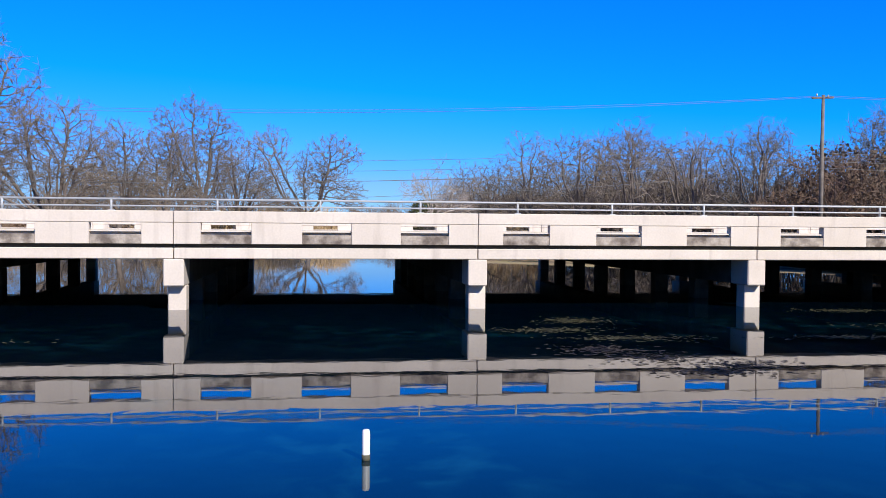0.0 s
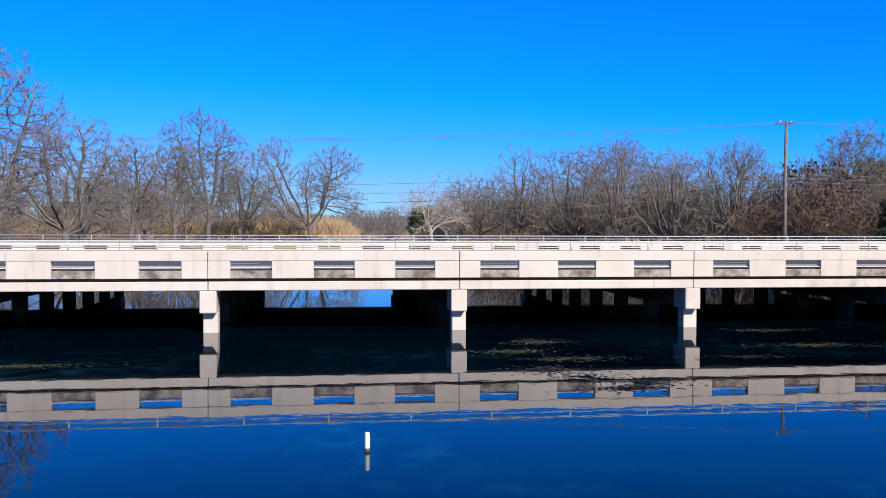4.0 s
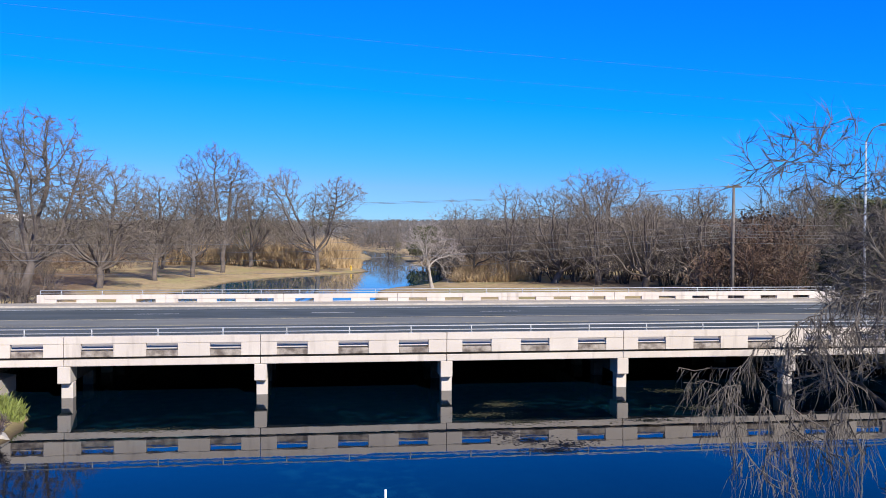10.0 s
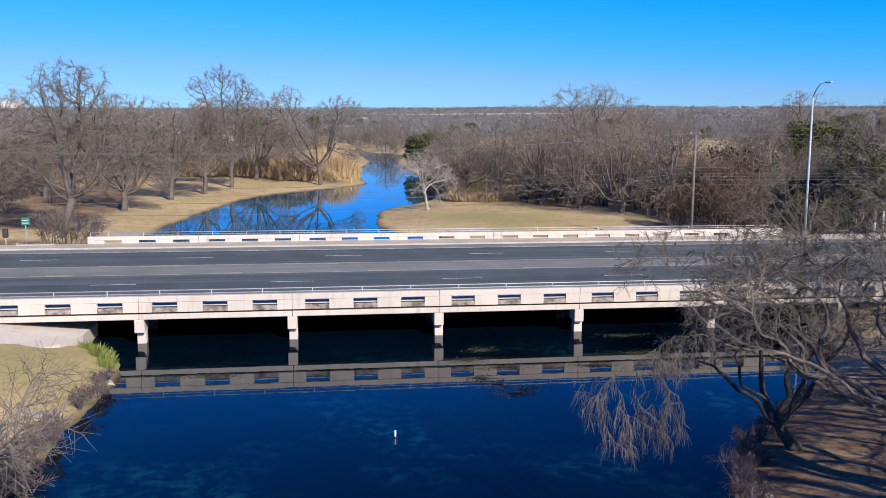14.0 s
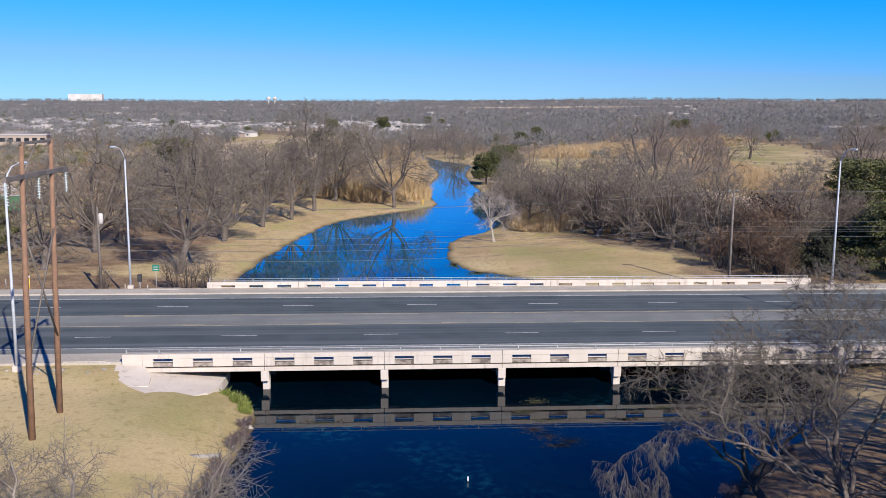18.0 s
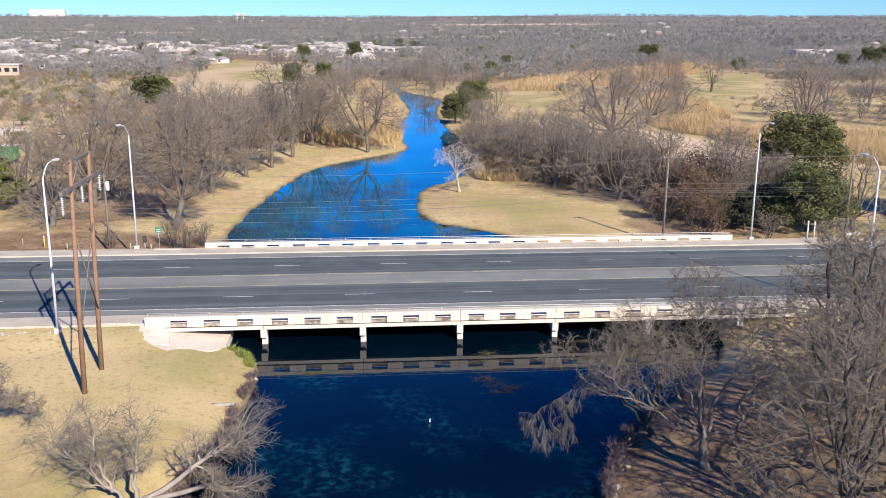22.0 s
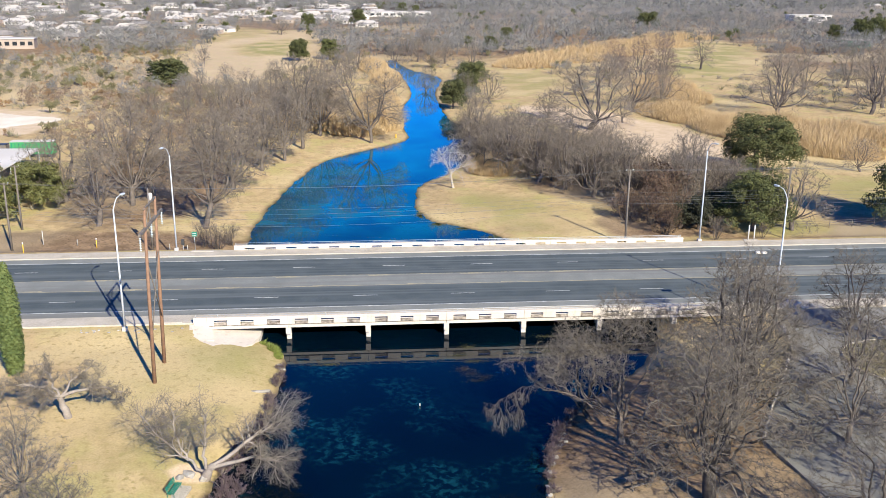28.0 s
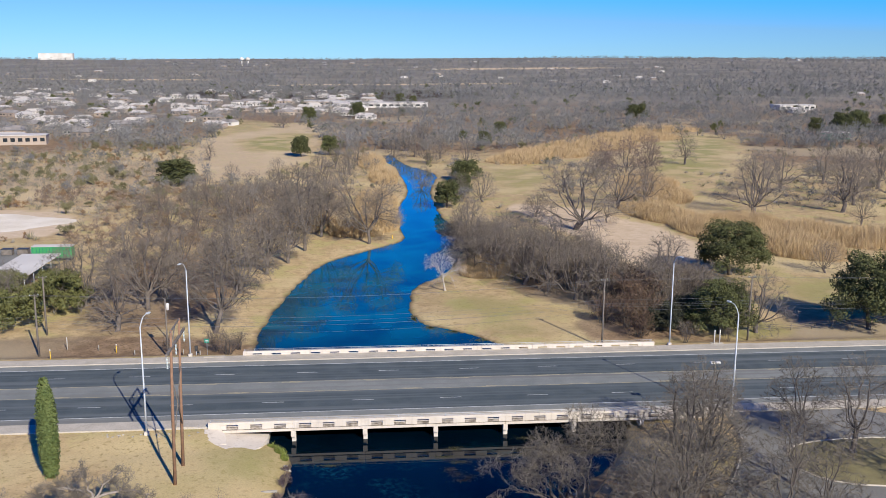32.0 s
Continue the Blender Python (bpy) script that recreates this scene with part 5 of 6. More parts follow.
# ---- reeds, far scrub and woods ----
def reed_patch(seed, loop_areas, count, h, fat=1.0):
    r = np.random.default_rng(seed)
    p, fall = [], []
    for cx, cy, rx, ry, turn, share in loop_areas:
        k = int(count * share)
        a, q = r.uniform(0, 6.283, k), np.sqrt(r.uniform(0, 1, k))
        u, w = rx * q * np.cos(a), ry * q * np.sin(a)
        c, s = math.cos(radians(turn)), math.sin(radians(turn))
        fall.append(0.35 + 0.65 * (1 - q ** 3) + 0.15 * r.normal(0, 1, k))
        p.append(np.stack([cx + u * c - w * s, cy + u * s + w * c], -1))
    p, fall = np.concatenate(p), np.clip(np.concatenate(fall), 0.25, 1.2)
    keep = from_line(p[:, 0], p[:, 1], RIVER_LINE) > -0.3
    p, fall = p[keep], fall[keep]
    k = len(p)
    z = ground_z(p[:, 0], p[:, 1])
    hh = h * fall * r.uniform(0.45, 1.15, k) * np.clip(1 + 0.22 * wave(p[:, 0], p[:, 1], 3.1) + 0.16 * wave(p[:, 0], p[:, 1], 8.0), 0.35, 1.5)
    a = r.uniform(0, 6.283, k)
    side = np.stack([np.cos(a), np.sin(a), np.zeros(k)], -1) * (fat * r.uniform(0.012, 0.026, k))[:, None]
    base = np.concatenate([p, z[:, None] - 0.1], 1)
    bend = r.normal(0, 0.34, (k, 2)) * hh[:, None]
    mid = base + np.concatenate([bend * 0.4, (hh * 0.6)[:, None]], 1)
    top = base + np.concatenate([bend, hh[:, None]], 1)
    v = np.stack([base - side, base + side, mid - side * 1.6, mid + side * 1.6, top], 1).reshape(-1, 3)
    i = np.arange(k)[:, None] * 5
    f = np.concatenate([i + np.array([[0, 1, 3]]), i + np.array([[0, 3, 2]]), i + np.array([[2, 3, 4]])])
    return v, f


def reeds(seed, areas, count, h, label, fat=1.0):
    v, f = reed_patch(seed, areas, count, h, fat)
    solo("reeds", raw_mesh("reeds", v, f, REED), label, "reeds", "stuff")


reeds(1, ((2, 182, 5.5, 12, 0, 0.22), (1, 200, 7, 14, 0, 0.16), (2, 226, 7, 20, 0, 0.14), (6, 290, 6, 26, 0, 0.10), (2, 345, 7, 28, 0, 0.08), (-5, 167, 8, 6, 30, 0.15), (-15, 174, 8, 6, 10, 0.09), (-26, 176, 9, 7, 20, 0.06)), 46000, 4.3, "tall golden dry reeds along the creek", 1.6)
reeds(2, ((24, 118, 6, 7, 0, 0.6), (30, 140, 5, 12, 0, 0.4)), 20000, 3.2, "golden dry reeds behind the grassy point")
reeds(3, ((88, 188, 9, 20, 12, 0.14), (94, 160, 9, 20, 8, 0.14), (104, 136, 11, 18, 20, 0.16), (101, 232, 13, 26, -8, 0.14), (108, 262, 12, 20, -10, 0.08), (118, 150, 16, 16, -20, 0.12), (134, 142, 18, 14, -12, 0.12), (160, 140, 22, 12, -8, 0.10), (106, 170, 13, 12, -10, 0.12)), 120000, 3.6, "broad golden reed bed beside the fairway", 1.05)
reeds(4, ((72, 345, 16, 14, 10, 0.16), (92, 372, 24, 20, 20, 0.24), (125, 415, 30, 24, 20, 0.26), (165, 470, 34, 26, 20, 0.2), (205, 530, 30, 20, 20, 0.14)), 36000, 3.8, "distant golden reed bed", 3.0)


GREEN_BLADE = surf("fresh green weeds", (0.21, 0.25, 0.05), (0.13, 0.15, 0.035), 2.0, 0.7)
v, f = reed_patch(9, ((-14.9, 24.6, 0.7, 1.2, 0, 0.5), (-14.2, 22.6, 0.5, 1.1, 0, 0.3), (-15.8, 26.0, 0.8, 0.6, 0, 0.2)), 1800, 0.5)
solo("green_weeds", raw_mesh("green_weeds", v, f, GREEN_BLADE), "fresh green weeds on the bank beside the bridge", "plant", "stuff")


def brush(seed, spots, heights, blades, material, name, label, width=0.09, spread=0.7):
    """Far bare scrub: every bush a fan of thin upward twigs."""
    r = np.random.default_rng(seed)
    n = len(spots)
    z = ground_z(spots[:, 0], spots[:, 1])
    base = np.repeat(np.concatenate([spots, z[:, None] - 0.1], 1), blades, 0)
    hh = np.repeat(heights, blades)
    k = n * blades
    a = r.uniform(0, 6.283, k)
    out = spread * np.sqrt(r.uniform(0, 1, k)) * hh
    up = hh * np.sqrt(np.clip(1 - (out / (hh * spread * 1.08)) ** 2, 0.05, 1)) * r.uniform(0.55, 1.0, k)
    low = r.uniform(0.1, 0.55, k)[:, None]
    tip = base + np.stack([np.cos(a) * out, np.sin(a) * out, up], -1)
    start = base + (tip - base) * low
    b = a + r.uniform(-1, 1, k)
    side = np.stack([-np.sin(b), np.cos(b), r.uniform(-0.5, 0.5, k)], -1) * (width * hh)[:, None]
    v = np.stack([start - side, start + side, tip], 1).reshape(-1, 3)
    f = np.arange(3 * k).reshape(-1, 3)
    solo(name, raw_mesh(name, v, f, material), label, "scrub", "stuff")


def crowns(seed, spots, heights, count, material, name, label, width=0.03, squash=0.8):
    """Far leafless trees: every crown a lobed ball of short twigs over a few limbs."""
    r = np.random.default_rng(seed)
    n = len(spots)
    z = ground_z(spots[:, 0], spots[:, 1])
    k = n * count
    hh = np.repeat(heights, count)
    foot = np.repeat(np.concatenate([spots, z[:, None] - 0.1], 1), count, 0)
    lobe = r.normal(0, 1, (n, 4, 3)) * np.array([0.26, 0.26, 0.13])
    pick = lobe[np.repeat(np.arange(n), count), r.integers(0, 4, k)]
    d = r.normal(size=(k, 3))
    d /= np.linalg.norm(d, axis=1)[:, None]
    centre = foot + (pick + np.array([0, 0, 0.56])) * hh[:, None]
    start = centre + d * (0.26 * r.uniform(0.2, 0.9, k) * hh)[:, None] * np.array([1, 1, squash])
    way = d + r.normal(0, 0.5, (k, 3)) + np.array([0, 0, 0.25])
    way /= np.linalg.norm(way, axis=1)[:, None]
    limb = r.uniform(0, 1, k) < 0.10
    start[limb] = foot[limb]
    ends = start + way * (r.uniform(0.10, 0.24, k) * hh)[:, None]
    ends[limb] = centre[limb]
    side = np.cross(way, r.normal(size=(k, 3)))
    side /= np.linalg.norm(side, axis=1)[:, None]
    side *= (width * hh)[:, None]
    v = np.stack([start - side, start + side, ends], 1).reshape(-1, 3)
    solo(name, raw_mesh(name, v, np.arange(3 * k).reshape(-1, 3), material), label, "woods", "stuff")


def free(p):
    """Keeps the spots that are off the fairways, the water and the road."""
    x, y = p[:, 0], p[:, 1]
    ok = (from_line(x, y, RIVER_LINE) > 3) & (np.abs(y - ROAD_Y) > 24)
    for cx, cy, rx, ry, turn in ((-58, 450, 33, 175, 4), (160, 390, 34, 130, -24), (58, 270, 16, 60, -8), (-120, 185, 34, 24, 0), (95, 370, 34, 30, 30), (68, 156, 12, 46, -8), (-54, 300, 16, 44, 20), (108, 232, 16, 40, 0),
                                 (-205, 422, 58, 42, 0), (110, 175, 40, 30, -25), (-80, 120, 30, 26, 0), (95, 90, 34, 30, 0)):
        c, s = math.cos(radians(turn)), math.sin(radians(turn))
        u, w = (x - cx) * c + (y - cy) * s, -(x - cx) * s + (y - cy) * c
        ok &= np.hypot(u / rx, w / ry) > 1 + (0.22 * wave(x, y, 17.0) if ry > 60 else 0.0)
    return p[ok]


fr = np.random.default_rng(77)
near = free(np.stack([fr.uniform(-190, 260, 4200), fr.uniform(66, 480, 4200)], -1))
near = near[(near[:, 1] > 200) | (near[:, 0] < -38) | (near[:, 0] > 150)]
near = near[~((near[:, 1] < 80) & (near[:, 0] < 0))]
near = near[wave(near[:, 0], near[:, 1], 13.0) + 0.5 * wave(near[:, 0], near[:, 1], 31.0) + fr.normal(0, 0.5, len(near)) > -0.3]
brush(1, near, 0.6 + 2.6 * fr.uniform(0, 1, len(near)) ** 1.8, 34, SCRUB, "scrub", "grey-brown leafless scrub covering the flats", 0.03, 0.95)
low_p = free(np.stack([fr.uniform(-215, -40, 3000), fr.uniform(185, 470, 3000)], -1))
low_p = low_p[wave(low_p[:, 0], low_p[:, 1], 19.0) + fr.normal(0, 0.5, len(low_p)) > -0.45]
crowns(8, low_p, 1.2 + 3.0 * fr.uniform(0, 1, len(low_p)) ** 1.6, 80, SCRUB, "low_scrub", "low tangled grey scrub on the western flats", 0.024)
def off_yard(p):
    return p[(from_line(p[:, 0], p[:, 1], RIVER_LINE) > 4.0) & ((p[:, 0] > -80) | (p[:, 1] > 212))]


under = off_yard(np.concatenate([np.stack([fr.uniform(-115, -42, 420), fr.uniform(146, 250, 420)], -1), np.stack([fr.uniform(-44, -8, 170), fr.uniform(176, 250, 170)], -1), np.stack([fr.uniform(-66, -34, 60), fr.uniform(120, 160, 60)], -1)]))
crowns(10, under, 1.6 + 2.8 * fr.uniform(0, 1, len(under)) ** 1.5, 150, surf("brown undergrowth", (0.25, 0.175, 0.12), (0.165, 0.12, 0.088), 0.06, 0.95), "undergrowth", "warm brown leafless undergrowth between the trees", 0.02)
tall = free(np.stack([fr.uniform(-170, 260, 500), fr.uniform(190, 480, 500)], -1))
tall = tall[wave(tall[:, 0], tall[:, 1], 22.0) > 0.1]
crowns(5, tall, fr.uniform(4.0, 8.0, len(tall)), 260, WOODS, "grove", "leafless round-crowned trees dotted over the flats", 0.013)
mid_y = 400 + 950 * fr.uniform(0, 1, 7000) ** 1.25
mid_p = free(np.stack([fr.uniform(-0.68, 0.68, 7000) * (mid_y + 120), mid_y], -1))
mid_p = mid_p[wave(mid_p[:, 0], mid_p[:, 1], 48.0) + fr.normal(0, 0.35, len(mid_p)) > -0.15 - 0.7 * (mid_p[:, 0] < 0.05 * mid_p[:, 1])]
mid_h = fr.uniform(4.5, 11.5, len(mid_p))
mid_h[(mid_p[:, 0] < 40) & (mid_p[:, 1] > 520) & (mid_p[:, 1] < 950)] *= 0.75
crowns(2, mid_p, mid_h, 90, WOODS, "woodland", "leafless woodland spreading into the distance", 0.019)
far_y = 1150 + 2900 * fr.uniform(0, 1, 11000) ** 1.1
far_p = np.stack([fr.uniform(-0.7, 0.7, 11000) * (far_y + 120), far_y], -1)
belt_y = np.concatenate([fr.uniform(520, 780, 240), fr.uniform(440, 640, 90), fr.uniform(470, 900, 230)])
belt_x = np.concatenate([fr.uniform(30, 460, 240), fr.uniform(250, 400, 90), fr.uniform(-0.5, 0.02, 230) * (belt_y[330:] + 90)])
belt = free(np.stack([belt_x, belt_y], -1))
crowns(9, belt, fr.uniform(6.0, 12.0, len(belt)) * np.where(belt[:, 0] < 20, 0.72, 1.0), 150, WOODS, "tree_belt", "belt of leafless trees between the fairways and houses", 0.016)
crowns(3, far_p, fr.uniform(6.0, 13.0, len(far_p)), 26, WOODS, "far_woodland", "grey-brown woodland towards the horizon", 0.092)
olive = free(np.stack([np.concatenate([fr.uniform(-230, 300, 300), fr.uniform(-215, -50, 280)]), np.concatenate([fr.uniform(150, 620, 300), fr.uniform(190, 460, 280)])], -1))
crowns(4, olive, fr.uniform(1.6, 4.4, len(olive)), 200, surf("olive scrub", (0.20, 0.18, 0.09), (0.135, 0.122, 0.066), 0.1, 0.9), "olive_scrub", "olive-green evergreen scrub dotted over the flats", 0.045)
rust = free(np.stack([fr.uniform(-200, -30, 260), fr.uniform(150, 420, 260)], -1))
crowns(6, rust, fr.uniform(1.4, 3.4, len(rust)), 180, surf("rusty scrub", (0.27, 0.16, 0.075), (0.19, 0.12, 0.06), 0.1, 0.9), "rusty_scrub", "low rusty-brown scrub on the flats", 0.035)
green_p = np.stack([fr.uniform(-0.6, 0.6, 260), fr.uniform(420, 1600, 260)], -1)
green_p[:, 0] *= green_p[:, 1] + 100
green_p = free(green_p)
crowns(7, green_p, fr.uniform(3.0, 8.0, len(green_p)), 240, LEAF, "evergreens", "dark evergreen trees scattered through far woods", 0.045)

# ---- poles, lamps and wires ----
def street_lamp(x, y, arm, label):
    """A tall tapered pole with a bent arm that reaches along arm (x, y) and a flat head."""
    z0 = 2.2
    ob = thing("street_lamp", (x, y, z0), label, "street lamp", "street lamps beside the road")
    child("base_plate", box_mesh("base_plate", -0.28, 0.28, -0.28, 0.28, -0.25, 0.35, CONCRETE, 0.03), ob)
    pole = child("pole", tube_mesh("pole", [(0, 0, 0.3), (0, 0, 6), (0, 0, 13.9)], [0.13, 0.11, 0.075], LAMP_STEEL, 10), ob)
    ax, ay = arm
    child("arm", tube_mesh("arm", [(0, 0, 13.8), (ax * 0.35, ay * 0.35, 14.5), (ax * 0.8, ay * 0.8, 15.0), (ax * 1.6, ay * 1.6, 15.2)], [0.07, 0.06, 0.05, 0.045], LAMP_STEEL, 8), ob)
    bm = bmesh.new()
    box(bm, -0.36, 0.36, -0.17, 0.17, -0.1, 0.08, 0.06)
    head = child("lamp_head", bm_mesh("lamp_head", bm, LAMP_STEEL), ob, m=pose(ax * 1.9, ay * 1.9, 15.2, 0, 0, math.degrees(math.atan2(ay, ax))))
    child("lens", box_mesh("lens", -0.25, 0.2, -0.12, 0.12, -0.13, -0.1, INSULATOR), head)
    return ob


street_lamp(-31.4, 26.7, (0.35, 0.9), "tall grey steel street lamp on the near kerb")
street_lamp(44.0, 26.7, (-0.35, 0.9), "tall grey steel street lamp behind bare trees")
street_lamp(-31.4, 57.6, (-0.35, -0.9), "tall grey steel street lamp on the far kerb")
street_lamp(46.2, 57.4, (0.3, -0.9), "tall grey steel street lamp beside the bridge end")

frame_ob = thing("power_pylon", (-25.5, 15.9, 1.9), "reddish wooden H-frame power pylon on the dry lawn", "power pylon")
for dy in (-2.4, 2.4):
    child("pole", tube_mesh("pole", [(0, dy, -0.4), (0.2, dy, 9), (0.45, dy * 0.98, 17.6)], [0.2, 0.17, 0.125], POLE_WOOD, 10), frame_ob)
child("crossarm", box_mesh("crossarm", -0.12, 0.12, -5.0, 5.0, -0.14, 0.14, GREY_WOOD, 0.01), frame_ob, m=pose(0.42, 0, 15.6))
child("top_beam", box_mesh("top_beam", -0.07, 0.07, -2.6, 2.6, -0.08, 0.08, GREY_WOOD, 0.01), frame_ob, m=pose(0.45, 0, 17.5))
for a, b in (((0.42, -2.3, 15.7), (0.44, -0.1, 17.4)), ((0.2, -2.3, 5.0), (0.35, 2.3, 12.0)), ((0.2, 2.3, 5.0), (0.35, -2.3, 12.0))):
    child("brace", tube_mesh("brace", [a, b], 0.06, GREY_WOOD, 6), frame_ob)
for dy in (-4.8, 0.0, 4.8):
    t = Tubes()
    for k in range(8):
        z = 15.35 - 0.16 * k
        t.add([(0.42, dy, z), (0.42, dy, z - 0.05), (0.42, dy, z - 0.07), (0.42, dy, z - 0.16)], [0.035, 0.14, 0.035, 0.035], 8)
    child("insulator", t.mesh("insulator", INSULATOR), frame_ob, "string of pale glass discs")


def wood_pole(x, y, top, label):
    z = at_ground(x, y)[2]
    ob = thing("utility_pole", (x, y, z), label, "utility pole", "utility poles along the far verge")
    child("pole", tube_mesh("pole", [(0, 0, -0.4), (0, 0, top * 0.5), (0.05, 0, top - z)], [0.17, 0.15, 0.11], GREY_WOOD, 10), ob)
    child("crossarm", box_mesh("crossarm", -0.06, 0.06, -0.75, 0.75, -0.07, 0.07, GREY_WOOD, 0.01), ob, m=pose(0, 0, top - z - 0.2, 0, 0, 70))
    for d in (-0.6, 0.6):
        child("insulator", tube_mesh("insulator", [(0, 0, 0), (0, 0, 0.1), (0, 0, 0.2)], [0.05, 0.07, 0.03], INSULATOR, 6), ob, m=pose(d * 0.94, d * 0.34, top - z - 0.14))
    return ob


wood_pole(-58.5, 74.0, 11.6, "weathered wooden utility pole behind the hedge")
POLES = [(-140, 62), (-56, 62.3), (36.1, 62.0), (61.8, 62.3), (120, 63), (200, 63)]
for px, py in POLES:
    wood_pole(px, py, 12.4 if px > 0 else 11.4, "weathered wooden utility pole on the grass verge")


def cable(points, sag, r, label="thin power cable strung between poles"):
    t = Tubes()
    for (a, b) in zip(points, points[1:]):
        a, b = np.array(a, float), np.array(b, float)
        s = np.linspace(0, 1, 15)
        p = a + (b - a) * s[:, None]
        p[:, 2] -= sag * (np.linalg.norm(b - a) / 90.0) ** 2 * 4 * s * (1 - s)
        t.add(p, r, 3)
    solo("power_cable", t.mesh("power_cable", WIRE), label, "cable", group="power cables")


for dz, dy, sag in ((-0.1, 0.3, 1.6), (-0.1, -0.3, 1.5), (-3.6, 0.1, 1.4), (-4.2, 0.0, 1.5), (-4.5, 0.15, 1.9), (-4.8, 0.1, 1.6), (-5.3, -0.1, 2.2)):
    cable([(px, py + dy, (12.4 if px > 0 else 11.4) + dz) for px, py in POLES], sag, 0.015)
for dy in (-4.8, 0.0, 4.8):
    cable([(-240, 15.9 + dy, 17), (-25.1, 15.9 + dy, 15.9), (170, 15.9 + dy, 20)], 1.2, 0.002, "transmission cable hung from the wooden pylon")

# column cypress
v, f = leaf_cloud(301, [(0, 0, z) for z in np.linspace(0.6, 11.4, 24)], [1.05 * min(1.0, 0.62 + z / 9.0) * (1 - max(0, (z - 7.0) / 5.6) ** 2) + 0.12 for z in np.linspace(0.6, 11.4, 24)], 20000, 0.19, 0.9)
cyp = thing("cypress", at_ground(-39.6, 16.2), "columnar green Italian cypress on the dry lawn", "tree")
child("trunk", tube_mesh("trunk", [(0, 0, -0.3), (0, 0, 4), (0, 0, 9)], [0.16, 0.12, 0.04], BARK, 8), cyp)
child("crown", raw_mesh("crown", v, f, CYPRESS_LEAF), cyp)

# marker post in the water
marker = thing("marker_post", (0.5, 9.8, 0), "white plastic marker pipe standing in the water", "post")
child("pipe", tube_mesh("pipe", [(0, 0, -2.2), (0, 0, 0.30), (0, 0, 0.33)], [0.045, 0.045, 0.035], surf("white plastic", (0.8, 0.8, 0.78), (0.7, 0.7, 0.68), 3.0, 0.4), 10), marker)
child("waterline_band", tube_mesh("waterline_band", [(0, 0, -0.02), (0, 0, 0.06)], 0.048, surf("algae stain", (0.05, 0.05, 0.03), (0.1, 0.09, 0.06), 6.0), 10), marker, "dark stained band")


# ---- south bank: slope paving, bench, stones, car park ----
def hull(name, loop, z_lo, material):
    """A slab with a free outline and a height for each corner of its top."""
    bm = bmesh.new()
    top = [bm.verts.new(p) for p in loop]
    low = [bm.verts.new((p[0], p[1], p[2] - z_lo)) for p in loop]
    bm.faces.new(top)
    bm.faces.new(low[::-1])
    for i in range(len(top)):
        j = (i + 1) % len(top)
        bm.faces.new((top[i], low[i], low[j], top[j]))
    bmesh.ops.triangulate(bm, faces=[f for f in bm.faces if len(f.verts) > 4])
    return bm_mesh(name, bm, material)


slope = thing("slope_paving", label="pale concrete slope paving beside the bridge abutment", category="abutment", kind="structure")
child("upper_slope", hull("upper_slope", [(-24.5, 27.6, 2.25), (-24.2, 25.6, 1.95), (-22.8, 24.3, 1.62), (-21.4, 24.6, 1.5), (-21.6, 26.2, 1.72), (-22.4, 27.65, 2.1)], 0.6, CONCRETE), slope)
child("lower_slope", hull("lower_slope", [(-22.8, 24.3, 1.6), (-20.6, 22.9, 1.25), (-18.6, 22.9, 1.0), (-17.2, 24.6, 0.95), (-16.6, 27.2, 0.85), (-16.6, 31, 0.75), (-22.3, 31, 1.6), (-22.3, 27.6, 1.6)], 0.8, CONCRETE), slope)
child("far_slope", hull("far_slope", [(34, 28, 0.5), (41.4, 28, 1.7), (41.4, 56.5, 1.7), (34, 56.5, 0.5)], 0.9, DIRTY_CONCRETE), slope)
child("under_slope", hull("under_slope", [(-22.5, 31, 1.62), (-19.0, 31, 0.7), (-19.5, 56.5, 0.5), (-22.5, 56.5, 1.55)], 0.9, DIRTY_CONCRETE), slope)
for xk, yk in ((-27.0, 28.4), (-27.5, 56.4)):
    drain = thing("drain_inlet", (xk, yk, 2.2), "kerb drain inlet with black plates for its openings", "drain")
    child("hood", box_mesh("hood", -1.6, 1.6, -0.35, 0.35, -0.3, 0.22, PAVEMENT, 0.03), drain)
    for d in (-0.8, 0.8):
        # thin black plates stand in for the shade inside the openings
        child("opening", box_mesh("opening", d - 0.65, d + 0.65, -0.37, -0.34, -0.06, 0.1, BLACK), drain)


def bench(x, y, turn):
    z = at_ground(x, y)[2] + 0.08
    ob = thing("bench", (x, y, z), "green metal slatted park bench on a concrete pad", "bench", turn=turn)
    for k in range(5):
        child("seat_slat", box_mesh("seat_slat", -0.9, 0.9, -0.25 + 0.11 * k, -0.17 + 0.11 * k, 0.43, 0.46, GREEN_PAINT, 0.006), ob)
    for k in range(4):
        child("back_slat", box_mesh("back_slat", -0.9, 0.9, 0.33 + 0.02 * k, 0.36 + 0.02 * k, 0.55 + 0.11 * k, 0.63 + 0.11 * k, GREEN_PAINT, 0.006), ob)
    for sx in (-0.75, 0.75):
        child("leg", tube_mesh("leg", [(sx, -0.2, 0), (sx, -0.2, 0.43), (sx, 0.28, 0.43), (sx, 0.42, 0.95)], 0.025, GREEN_PAINT, 6), ob)
        child("rear_leg", tube_mesh("rear_leg", [(sx, 0.3, 0.43), (sx, 0.34, 0)], 0.025, GREEN_PAINT, 6), ob)
    pad = thing("bench_pad", (x, y, z), "small square concrete pad under the bench", "slab", turn=turn)
    child("slab", box_mesh("slab", -1.2, 1.2, -0.9, 0.7, -0.3, -0.002, PAVEMENT, 0.02), pad)


